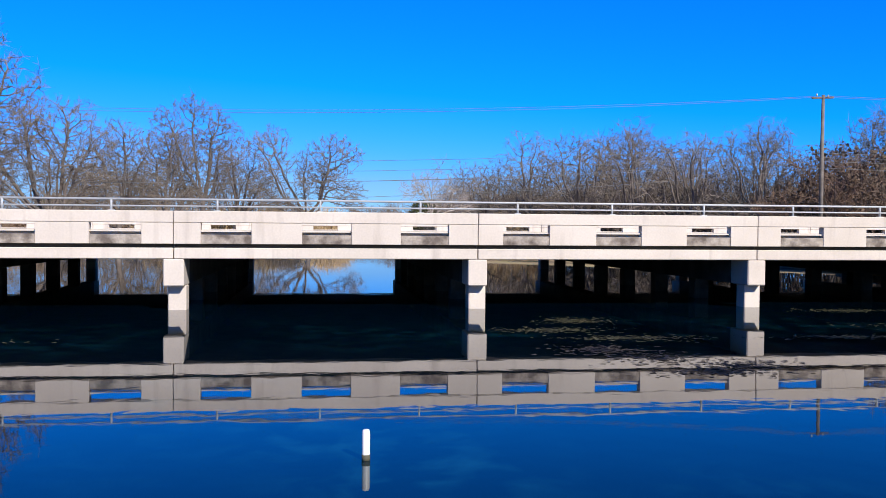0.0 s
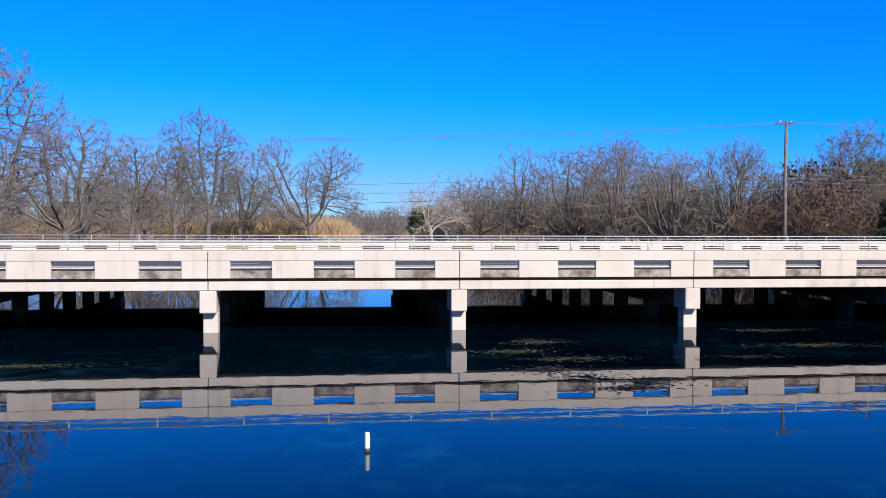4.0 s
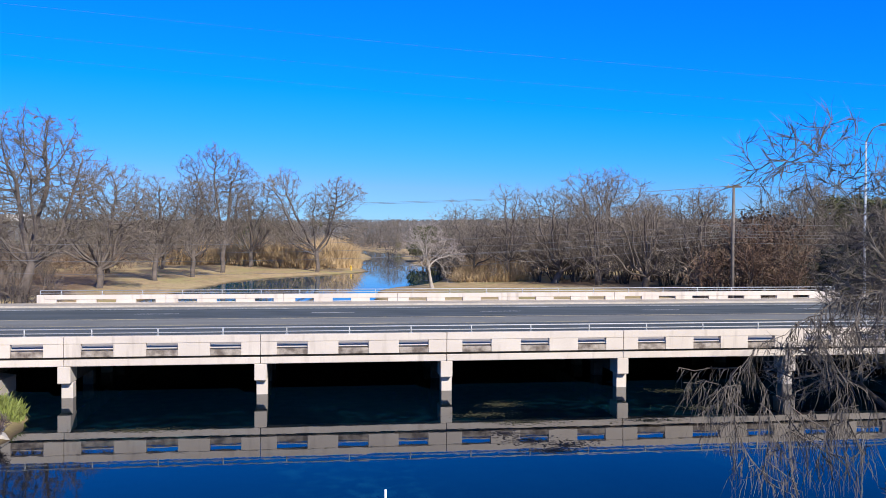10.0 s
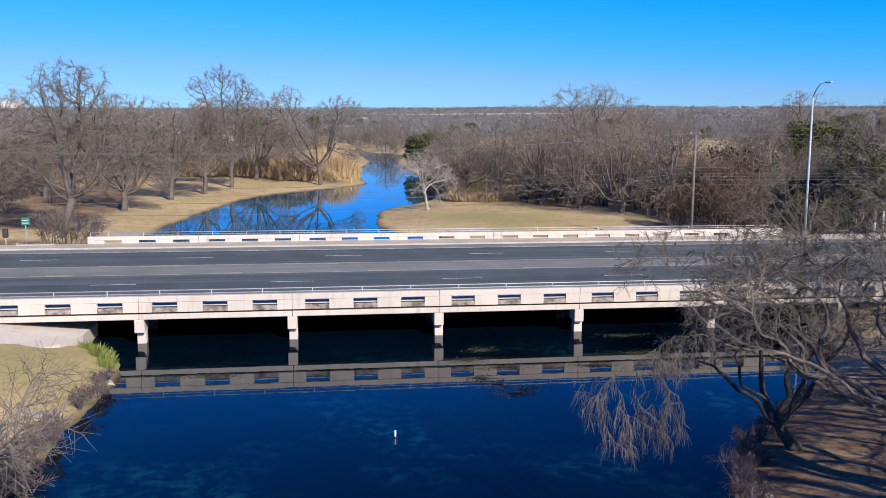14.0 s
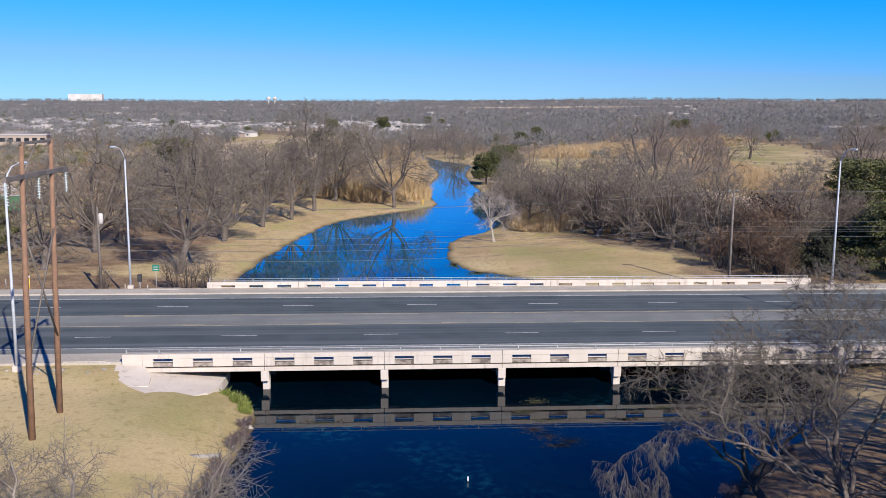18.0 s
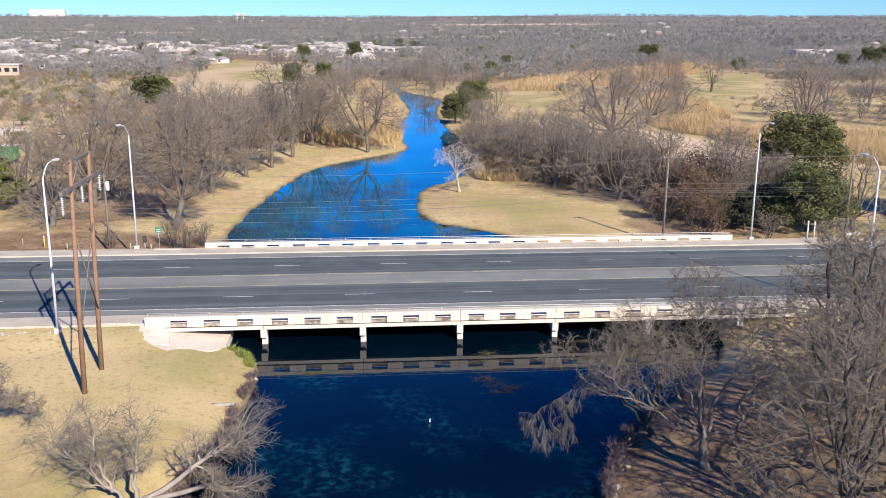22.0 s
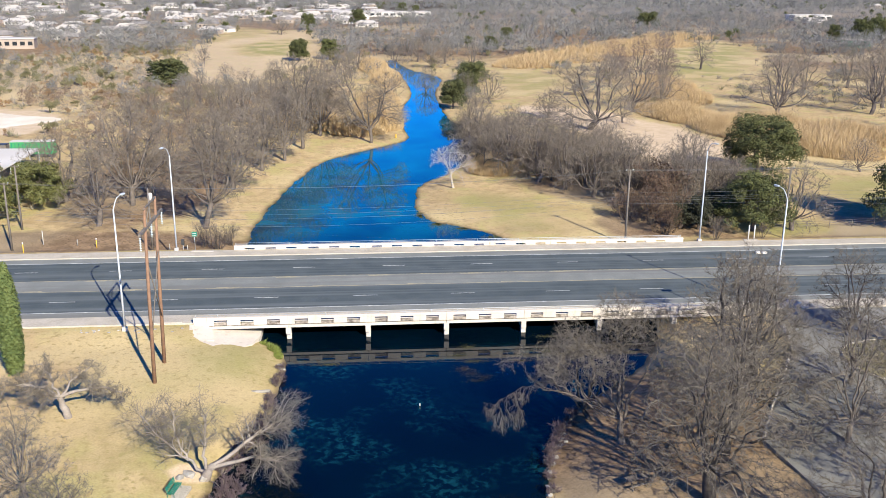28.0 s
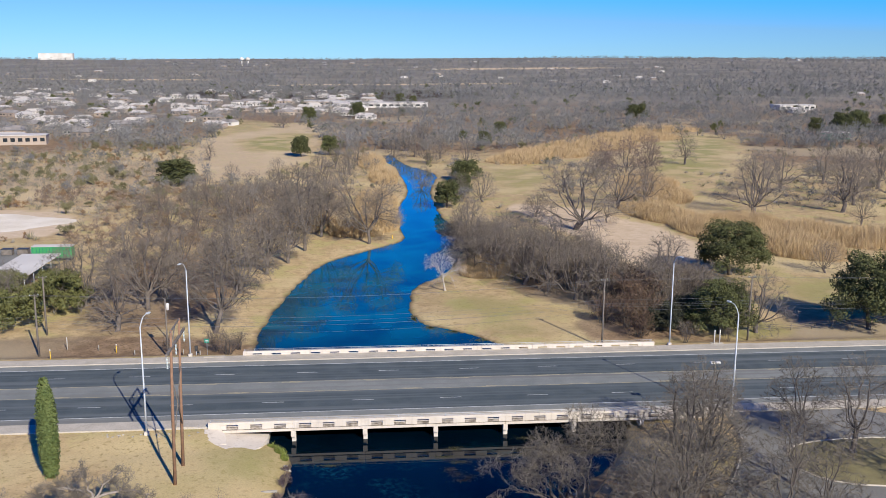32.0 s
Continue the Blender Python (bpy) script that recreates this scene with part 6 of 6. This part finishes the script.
bench(-20.1, -5.4, 80)
stand = thing("picnic_table", (16.6, -8.3, at_ground(16.6, -8.3)[2]), "small weathered wooden picnic table under bare trees", "table", turn=20)
for k in range(5):
    child("top_board", box_mesh("top_board", -0.9, 0.9, -0.38 + 0.155 * k, -0.24 + 0.155 * k, 0.71, 0.75, GREY_WOOD, 0.005), stand)
for sy in (-0.75, 0.62):
    child("seat_board", box_mesh("seat_board", -0.9, 0.9, sy, sy + 0.2, 0.42, 0.46, GREY_WOOD, 0.005), stand)
for sx in (-0.65, 0.65):
    for sy in (-1, 1):
        child("leg", tube_mesh("leg", [(sx, 0.62 * sy, 0), (sx, 0.2 * sy, 0.71)], 0.045, GREY_WOOD, 4), stand)


def stone_mesh(seed):
    r = np.random.default_rng(seed)
    bm = bmesh.new()
    bmesh.ops.create_icosphere(bm, subdivisions=1, radius=1.0)
    for v in bm.verts:
        v.co *= 1 + 0.75 * noise.noise(v.co * 1.1 + Vector((seed * 3.1, 0, 0)))
        v.co.z *= 0.62
    return bm_mesh("stone", bm, STONE)


stones = [stone_mesh(i) for i in range(4)]
sr = np.random.default_rng(9)
for i, (x, y, s) in enumerate(((10.7, -3.7, 0.32), (11.3, -2.4, 0.3), (11.6, -1.4, 0.34), (12.4, 0.6, 0.42), (12.9, 1.6, 0.36), (13.2, 2.6, 0.3), (13.6, 4.2, 0.26), (13.1, 1.0, 0.22), (10.1, -5.8, 0.34), (9.9, -7.2, 0.3),
                               (18.2, 9.2, 0.24), (19.0, 10.1, 0.28), (14.6, 5.4, 0.2), (-13.6, 19.4, 0.35), (-13.9, 20.2, 0.25), (-19.6, -2.6, 0.6), (-18.4, -2.9, 0.5), (-20.2, -3.2, 0.4), (-17.6, -6.4, 0.4))):
    st = solo("stone", stones[i % 4], "rough pale limestone rock at the water's edge", "rock", group="rocks along the bank", m=pose(x, y, at_ground(x, y)[2] + 0.05 * s, 0, 0, 57 * i))
    st.scale = (s, s * sr.uniform(0.7, 1.1), s)
for i in range(22):
    x, y, s = sr.uniform(-37, -25), 26.9 - abs(sr.normal(0, 0.5)), sr.uniform(0.07, 0.2)
    st = solo("stone", stones[i % 4], "small pale stone strewn along the verge", "rock", group="stones along the verge", m=pose(x, y, at_ground(x, y)[2] + 0.1 * s, 0, 0, 67 * i))
    st.scale = (s, s * sr.uniform(0.7, 1.2), s)
log = solo("drain_pipe", tube_mesh("drain_pipe", [(-0.9, 0, 0), (0.9, 0, 0)], 0.17, STONE, 10), "pale concrete pipe lying on the bank", "pipe", m=pose(-15.2, 13.2, at_ground(-15.2, 13.2)[2] + 0.12, 0, 0, 5))

ISLAND_GRASS = surf("dull island grass", (0.25, 0.215, 0.10), (0.17, 0.145, 0.07), 0.5, 0.95, 0.3, 9.0, stain=(0.33, 0.26, 0.14), stain_scale=0.25)
park = thing("car_park", label="grey asphalt car park with pale kerbs", category="car park", kind="structure")
child("surface", hull("surface", [(29.5, -3, 2.12), (33, 3, 2.12), (37.5, 10, 2.14), (41.8, 17.5, 2.16), (43.2, 23, 2.18), (43.4, 27.9, 2.18), (62, 27.9, 2.18), (75, 20, 2.14), (78, -30, 2.12), (34, -30, 2.12), (30.5, -12, 2.12)], 0.5, LOT_ASPHALT), park)
for name, loop in (("near_island", [(47.2, 18.0), (44.8, 11.2), (47.8, 6.4), (56, 5.0), (66, 8), (66, 18.5)]), ("far_island", [(47, -1), (45, -6), (48, -11), (60, -11), (62, -2)])):
    pts = smooth_loop(loop, 2)
    isl = thing("kerbed_island", label="dry grass island inside a pale concrete kerb", category="island", kind="structure")
    t = Tubes()
    ring = [(*p, 2.2) for p in pts] + [(*pts[0], 2.2)]
    t.add(ring, 0.13, 4)
    child("kerb", t.mesh("kerb", PAVEMENT, False), isl)
    child("turf", hull("turf", [(*p, 2.22) for p in pts], 0.2, ISLAND_GRASS), isl)
t = Tubes()
t.add([(29.4, -3.2, 2.1), (33.0, 3.0, 2.14), (37.5, 10.0, 2.2), (41.6, 17.0, 2.24), (43.0, 22.5, 2.3)], 0.14, 4)
solo("kerb", t.mesh("kerb", PAVEMENT, False), "pale concrete kerb along the car park entrance", "kerb", "structure")
flood = thing("flood_light", (39.6, 22.6, 2.0), "white twin floodlight on a slim steel pole", "flood light")
child("pole", tube_mesh("pole", [(0, 0, -0.3), (0, 0, 9.0)], [0.1, 0.07], GREY_WOOD, 8), flood)
for d in (-0.35, 0.35):
    child("lamp_head", box_mesh("lamp_head", d - 0.28, d + 0.28, -0.2, 0.2, 8.95, 9.2, WHITE_WALL, 0.04), flood)

# ---- verge furniture along the far kerb ----
def marker(name, x, y, h, r, material, label, category, cap=None):
    ob = thing(name, at_ground(x, y), label, category)
    child("post", tube_mesh("post", [(0, 0, -0.3), (0, 0, h)], r, material, 8), ob)
    if cap:
        child("cap", tube_mesh("cap", [(0, 0, h), (0, 0, h + 0.25)], r * 1.3, cap, 8), ob)
    return ob


for x, y in ((-52.8, 57.9), (-44.3, 63.7)):
    marker("pipeline_marker", x, y, 1.3, 0.07, YELLOW, "yellow plastic pipeline marker post on the verge", "post", WHITE_WALL)
for x, y in ((-52.6, 65.6), (-47.5, 65.2), (-41, 62), (-33.5, 63), (-30.5, 61)):
    marker("bollard", x, y, 0.9 if x != -52.6 else 2.2, 0.08, STONE, "short pale stub post in the bare verge", "post")
marker("bank_marker", 4.6, 161.5, 0.7, 0.16, YELLOW, "stubby yellow marker on the far creek bank", "post", YELLOW)
sign = thing("road_sign", (-29.0, 58.9, 2.1), "small green road sign on a thin post", "road sign")
child("post", tube_mesh("post", [(0, 0, -0.3), (0, 0, 2.4)], 0.035, GALV, 6), sign)
child("panel", box_mesh("panel", -0.38, 0.38, -0.04, -0.015, 1.75, 2.45, GREEN_PAINT, 0.01), sign)
for k in range(2):
    child("writing_bar", box_mesh("writing_bar", -0.26, 0.26, -0.048, -0.041, 1.9 + 0.25 * k, 1.98 + 0.25 * k, WHITE_WALL), sign)
box_ob = thing("control_box", (-30.6, 58.3, 2.1), "black control box beside the lamp pole", "box")
child("cabinet", box_mesh("cabinet", -0.22, 0.22, -0.18, 0.18, 0.7, 1.5, BLACK, 0.03), box_ob)
child("stand", tube_mesh("stand", [(0, 0, -0.2), (0, 0, 0.72)], 0.05, GALV, 6), box_ob)
trans = thing("transformer_pole", (-35.6, 61.2, at_ground(-35.6, 61.2)[2]), "grey wooden pole carrying a white transformer can", "utility pole")
child("pole", tube_mesh("pole", [(0, 0, -0.4), (0, 0, 9.5)], [0.16, 0.11], GREY_WOOD, 10), trans)
child("transformer", tube_mesh("transformer", [(0.32, 0, 7.6), (0.32, 0, 7.7), (0.32, 0, 8.7), (0.32, 0, 8.8)], [0.1, 0.26, 0.26, 0.1], WHITE_WALL, 12), trans)
gate = thing("gate_posts", (54.4, 57.6, 2.1), "pair of white posts on a concrete footing", "post")
for d in (-0.45, 0.45):
    child("post", tube_mesh("post", [(d, 0, -0.1), (d, 0, 2.4)], 0.1, WHITE_WALL, 8), gate)
child("footing", box_mesh("footing", -1.1, 1.1, -0.4, 0.4, -0.3, 0.12, PAVEMENT, 0.04), gate)
fence = thing("fence", label="low weathered wooden rail fence along the park edge", category="fence")
fx = np.linspace(60, 128, 18)
fp = [at_ground(float(x), 66.5 + 0.06 * (float(x) - 60)) for x in fx]
post_mesh = tube_mesh("post", [(0, 0, -0.3), (0, 0, 1.25)], 0.06, GREY_WOOD, 6)
for p in fp:
    child("post", post_mesh, fence, m=pose(*p))
for h in (0.5, 0.85, 1.2):
    child("rail", tube_mesh("rail", [(p[0], p[1], p[2] + h) for p in fp], 0.03, GREY_WOOD, 4), fence)


# pale gravel lot beside the yard
ga = np.linspace(0, 2 * math.pi, 49)[:-1]
gr = 1 + 0.10 * np.sin(3 * ga + 1) + 0.06 * np.sin(7 * ga)
rings = [np.stack([-122 + 33 * q * gr * np.cos(ga), 184 + 21 * q * gr * np.sin(ga)], -1) for q in (0.05, 0.35, 0.65, 0.85, 1.0)]
lot_p = np.concatenate(rings)
lot_v = np.concatenate([lot_p, ground_z(lot_p[:, 0], lot_p[:, 1])[:, None] + np.repeat([0.12, 0.12, 0.12, 0.10, -0.05], 48)[:, None]], 1)
lot_f = [(k * 48 + j, k * 48 + (j + 1) % 48, (k + 1) * 48 + (j + 1) % 48, (k + 1) * 48 + j) for k in range(4) for j in range(48)]
solo("gravel_lot", raw_mesh("gravel_lot", lot_v, np.array(lot_f)[:, ::-1], surf("pale caliche gravel", (0.86, 0.77, 0.64), (0.74, 0.64, 0.50), 0.12, 0.95, 0.2, 3.0)), "pale crushed-stone lot beside the yard", "lot", "structure")

# ---- buildings ----
def house_meshes(w, d, h, rise, wall, roof):
    bm = bmesh.new()
    box(bm, -w / 2, w / 2, -d / 2, d / 2, -0.5, h)
    walls = bm_mesh("wall", bm, wall)
    bm = bmesh.new()
    o = 0.5
    a = [bm.verts.new(p) for p in ((-w / 2 - o, -d / 2 - o, h), (w / 2 + o, -d / 2 - o, h), (w / 2 + o, d / 2 + o, h), (-w / 2 - o, d / 2 + o, h))]
    r = [bm.verts.new((-w / 2 + rise, 0, h + rise)), bm.verts.new((w / 2 - rise, 0, h + rise))]
    for f in ((a[0], a[1], r[1], r[0]), (a[2], a[3], r[0], r[1]), (a[1], a[2], r[1]), (a[3], a[0], r[0]), (a[3], a[2], a[1], a[0])):
        bm.faces.new(f)
    return walls, bm_mesh("roof", bm, roof), box_mesh("window", -0.7, 0.7, -0.04, 0.04, 0, 1.2, GLASS_DARK), box_mesh("door", -0.5, 0.5, -0.04, 0.04, 0, 2.05, GREY_WOOD)


def house(kit, w, d, x, y, turn, label):
    z = at_ground(x, y)[2]
    ob = thing("house", (x, y, z), label, "house", "houses of the far town", turn=turn)
    child("wall", kit[0], ob)
    child("roof", kit[1], ob)
    child("door", kit[3], ob, m=pose(w * 0.08, -d / 2 - 0.02, 0))
    for k in (-0.34, -0.14, 0.32):
        child("window", kit[2], ob, m=pose(w * k, -d / 2 - 0.02, 0.9))
    return ob


KITS = [(w, d, house_meshes(w, d, h, rise, wall, roof)) for w, d, h, rise, wall, roof in ((15, 10, 3.0, 2.1, WHITE_WALL, PALE_ROOF), (14, 9.5, 2.9, 1.9, TAN_WALL, PALE_ROOF), (15, 10, 3.0, 2.1, TAN_WALL, GREY_ROOF), (12, 9, 2.8, 1.8, WHITE_WALL, GREY_ROOF), (18, 10, 3.0, 1.6, TAN_WALL, PALE_ROOF))]
LABELS = ["white house with a pale low roof", "tan house with a pale low roof", "tan house with a grey shingle roof", "small white house with a grey shingle roof", "long tan house with a pale roof"]
hr = np.random.default_rng(21)
town = [(-226, 596), (-233, 756), (-162, 630), (-133, 630), (-86, 759), (-53, 814), (-29, 814), (-223, 566), (-181, 511), (-203, 466), (412, 755), (705, 1163)]
for _ in range(3000):
    if len(town) > 215:
        break
    y = hr.uniform(470, 1350)
    x = hr.uniform(-0.52, 0.02) * (y + 90)
    if y < 560 and x > -150:
        continue
    if min((x - a) ** 2 + (y - b) ** 2 for a, b in town) > 19 ** 2:
        town.append((x, y))
for _ in range(46):
    y = hr.uniform(1600, 3600)
    town.append((hr.uniform(-0.4, 0.55) * y, y))
for i, (x, y) in enumerate(town):
    w, d, kit = KITS[i % 5]
    house(kit, w, d, float(x), float(y), float(hr.uniform(-25, 25)), LABELS[i % 5])


def block(name, x, y, w, d, h, wall, roof, label, turn=0.0, z=None, bays=8, floors=1):
    """A flat-roofed building with a parapet roof and rows of windows."""
    z = at_ground(x, y)[2] if z is None else z
    ob = thing(name, (x, y, z), label, "building", turn=turn)
    child("wall", box_mesh("wall", -w / 2, w / 2, -d / 2, d / 2, -3.0, h, wall), ob)
    child("roof", box_mesh("roof", -w / 2 - 0.4, w / 2 + 0.4, -d / 2 - 0.4, d / 2 + 0.4, h, h + 0.5, roof), ob)
    win = box_mesh("window", -w / bays * 0.3, w / bays * 0.3, -0.05, 0.05, 0, h / floors * 0.4, GLASS_DARK)
    for f in range(floors if name != "hotel" else 0):
        for k in range(bays):
            child("window", win, ob, m=pose(-w / 2 + w * (k + 0.5) / bays, -d / 2 - 0.03, h / floors * (f + 0.35)))
    return ob


block("school", 20, 860, 95, 26, 4.5, WHITE_WALL, PALE_ROOF, "long low white school building with a pale roof", 4, bays=14)
block("school", -30, 900, 60, 22, 4.5, TAN_WALL, PALE_ROOF, "low tan building with a pale flat roof", -6, bays=10)
block("shed", 291, 458, 14, 9, 4.0, GREEN_PAINT, PALE_ROOF, "small green shed among trees", 0, bays=2)
block("depot", 430, 800, 40, 18, 5.0, WHITE_WALL, WHITE_WALL, "white flat depot among woodland", 8, bays=6)
block("hotel", -1172, 3700, 130, 24, 25.0, WHITE_WALL, WHITE_WALL, "large white slab building on the skyline", 0, None, 10, 3)
for i, (x, y, turn) in enumerate(((-222, 445, 12), (-190, 440, 10), (-225, 415, 12), (-245, 470, 15))):
    block("apartment_block", x, y, 30, 11, 5.0, TAN_WALL, PALE_ROOF, "long low tan apartment block with a pale roof", turn, bays=8)
for x in (-372, -352):
    tw = thing("water_tower", (x, 3000, at_ground(x, 3000)[2]), "white water tower on the skyline", "water tower", "water towers on the skyline")
    child("stem", tube_mesh("stem", [(0, 0, -3), (0, 0, 18)], 2.0, WHITE_WALL, 10), tw)
    child("tank", tube_mesh("tank", [(0, 0, 16), (0, 0, 19), (0, 0, 25), (0, 0, 28)], [2, 7, 7, 1.5], WHITE_WALL, 14), tw)

# the yard beyond the west wood
yard = thing("yard", label="grey asphalt yard behind a long white roof", category="yard", kind="structure")
child("surface", hull("surface", [(-79, 92, 2.5), (-79, 143, 2.5), (-118, 143, 2.5), (-118, 92, 2.5)], 0.5, LOT_ASPHALT), yard)
car_shed = thing("long_shed", (-75.8, 105.5, 2.0), "long low white metal shed roof beside the yard", "shed")
child("roof", box_mesh("roof", -4.2, 4.2, -20, 20, 2.7, 2.95, WHITE_WALL, 0.03), car_shed)
for k in range(8):
    for sx in (-4.0, 4.0):
        child("post", tube_mesh("post", [(sx, -19.5 + 5.5 * k, -0.5), (sx, -19.5 + 5.5 * k, 2.7)], 0.08, GALV, 6), car_shed)
cont = thing("container", (-76.0, 134.0, 2.3), "green steel shipping container beside the yard", "container")
child("body", box_mesh("body", -4.5, 4.5, -1.3, 1.3, 0, 2.7, surf("leaf green steel", (0.05, 0.30, 0.10), (0.04, 0.24, 0.08), 0.6, 0.5), 0.03), cont)
child("roof", box_mesh("roof", -4.6, 4.6, -1.35, 1.35, 2.7, 2.8, WHITE_WALL), cont)
for k in range(12):
    child("rib", box_mesh("rib", -4.2 + 0.75 * k, -4.05 + 0.75 * k, -1.36, -1.3, 0.15, 2.6, GREEN_PAINT), cont)
for x in (-87.2, -83.6):
    skip = thing("skip", (x, 136.5, 2.5), "brown steel waste skip in the yard", "skip", "waste skips")
    child("bin", box_mesh("bin", -1.2, 1.2, -0.9, 0.9, 0.1, 1.4, GREY_WOOD, 0.05), skip)
    child("lid", box_mesh("lid", -1.25, 1.25, -0.95, 0.95, 1.4, 1.5, BLACK, 0.02), skip)
foot = thing("footbridge", (226, 620, at_ground(226, 620)[2]), "low wooden footbridge among distant reeds", "bridge")
child("deck", box_mesh("deck", -18, 18, -1.2, 1.2, 1.0, 1.3, GREY_WOOD), foot)
for k in range(9):
    child("post", box_mesh("post", -18 + 4.4 * k, -17.7 + 4.4 * k, -1.2, -1.0, -1, 2.6, GREY_WOOD), foot)
child("rail", box_mesh("rail", -18, 18, -1.2, -1.05, 2.4, 2.6, GREY_WOOD), foot)

# ---- floating weed and leaves ----
def floating(seed, areas, count, size, material, name, label):
    r = np.random.default_rng(seed)
    vs, fs = [], []
    for i in range(count):
        cx, cy, rx, ry = areas[r.integers(len(areas))]
        a, q = r.uniform(0, 6.283), min(abs(r.normal(0, 0.5)), 1.4)
        x, y = cx + rx * q * math.cos(a), cy + ry * q * math.sin(a)
        k = r.integers(5, 8)
        s = size * r.uniform(0.4, 1.5)
        b = len(vs)
        for j in range(k):
            w = j * 6.283 / k
            vs.append((x + s * r.uniform(0.6, 1.3) * math.cos(w) * 1.5, y + s * r.uniform(0.6, 1.3) * math.sin(w), 0.006 + 0.004 * (i % 3)))
        fs.append(tuple(range(b, b + k)))
    solo(name, mesh_of(name, vs, fs, material), label, "weed", "stuff")


floating(31, [(6.6, 17.0, 1.5, 1.3), (7.8, 16.0, 1.4, 1.0), (5.8, 18.2, 1.2, 0.9), (7.0, 15.2, 1.5, 0.6)], 1500, 0.03, surf("dead leaves", (0.05, 0.04, 0.03), (0.09, 0.07, 0.05), 2.0), "floating_leaves", "dark dead leaves drifting on the still water")
floating(32, [(6.9, 24.2, 1.2, 1.0), (5.6, 22.0, 1.8, 0.8), (7.2, 20.2, 2.2, 0.7), (16.6, 26.8, 2.0, 0.8), (16.2, 22.4, 2.4, 0.8), (-8.5, 20.5, 3.0, 0.6), (12.5, 20.0, 2.0, 0.5)], 3000, 0.028, surf("pond weed", (0.10, 0.095, 0.035), (0.055, 0.055, 0.022), 1.5), "floating_weed", "olive pond weed mats floating beneath the bridge")
floating(33, [(17.5, 69.5, 4.0, 1.6), (22.5, 65.5, 4.0, 1.6), (12.5, 74.6, 3.0, 1.4), (27.0, 62.0, 3.5, 1.4), (8.2, 77.6, 1.6, 1.6), (5.6, 84.0, 0.9, 4.0)], 2400, 0.09, surf("green pond weed", (0.10, 0.115, 0.035), (0.055, 0.06, 0.022), 0.8), "shore_weed", "olive green weed lining the shallow shore of the point")
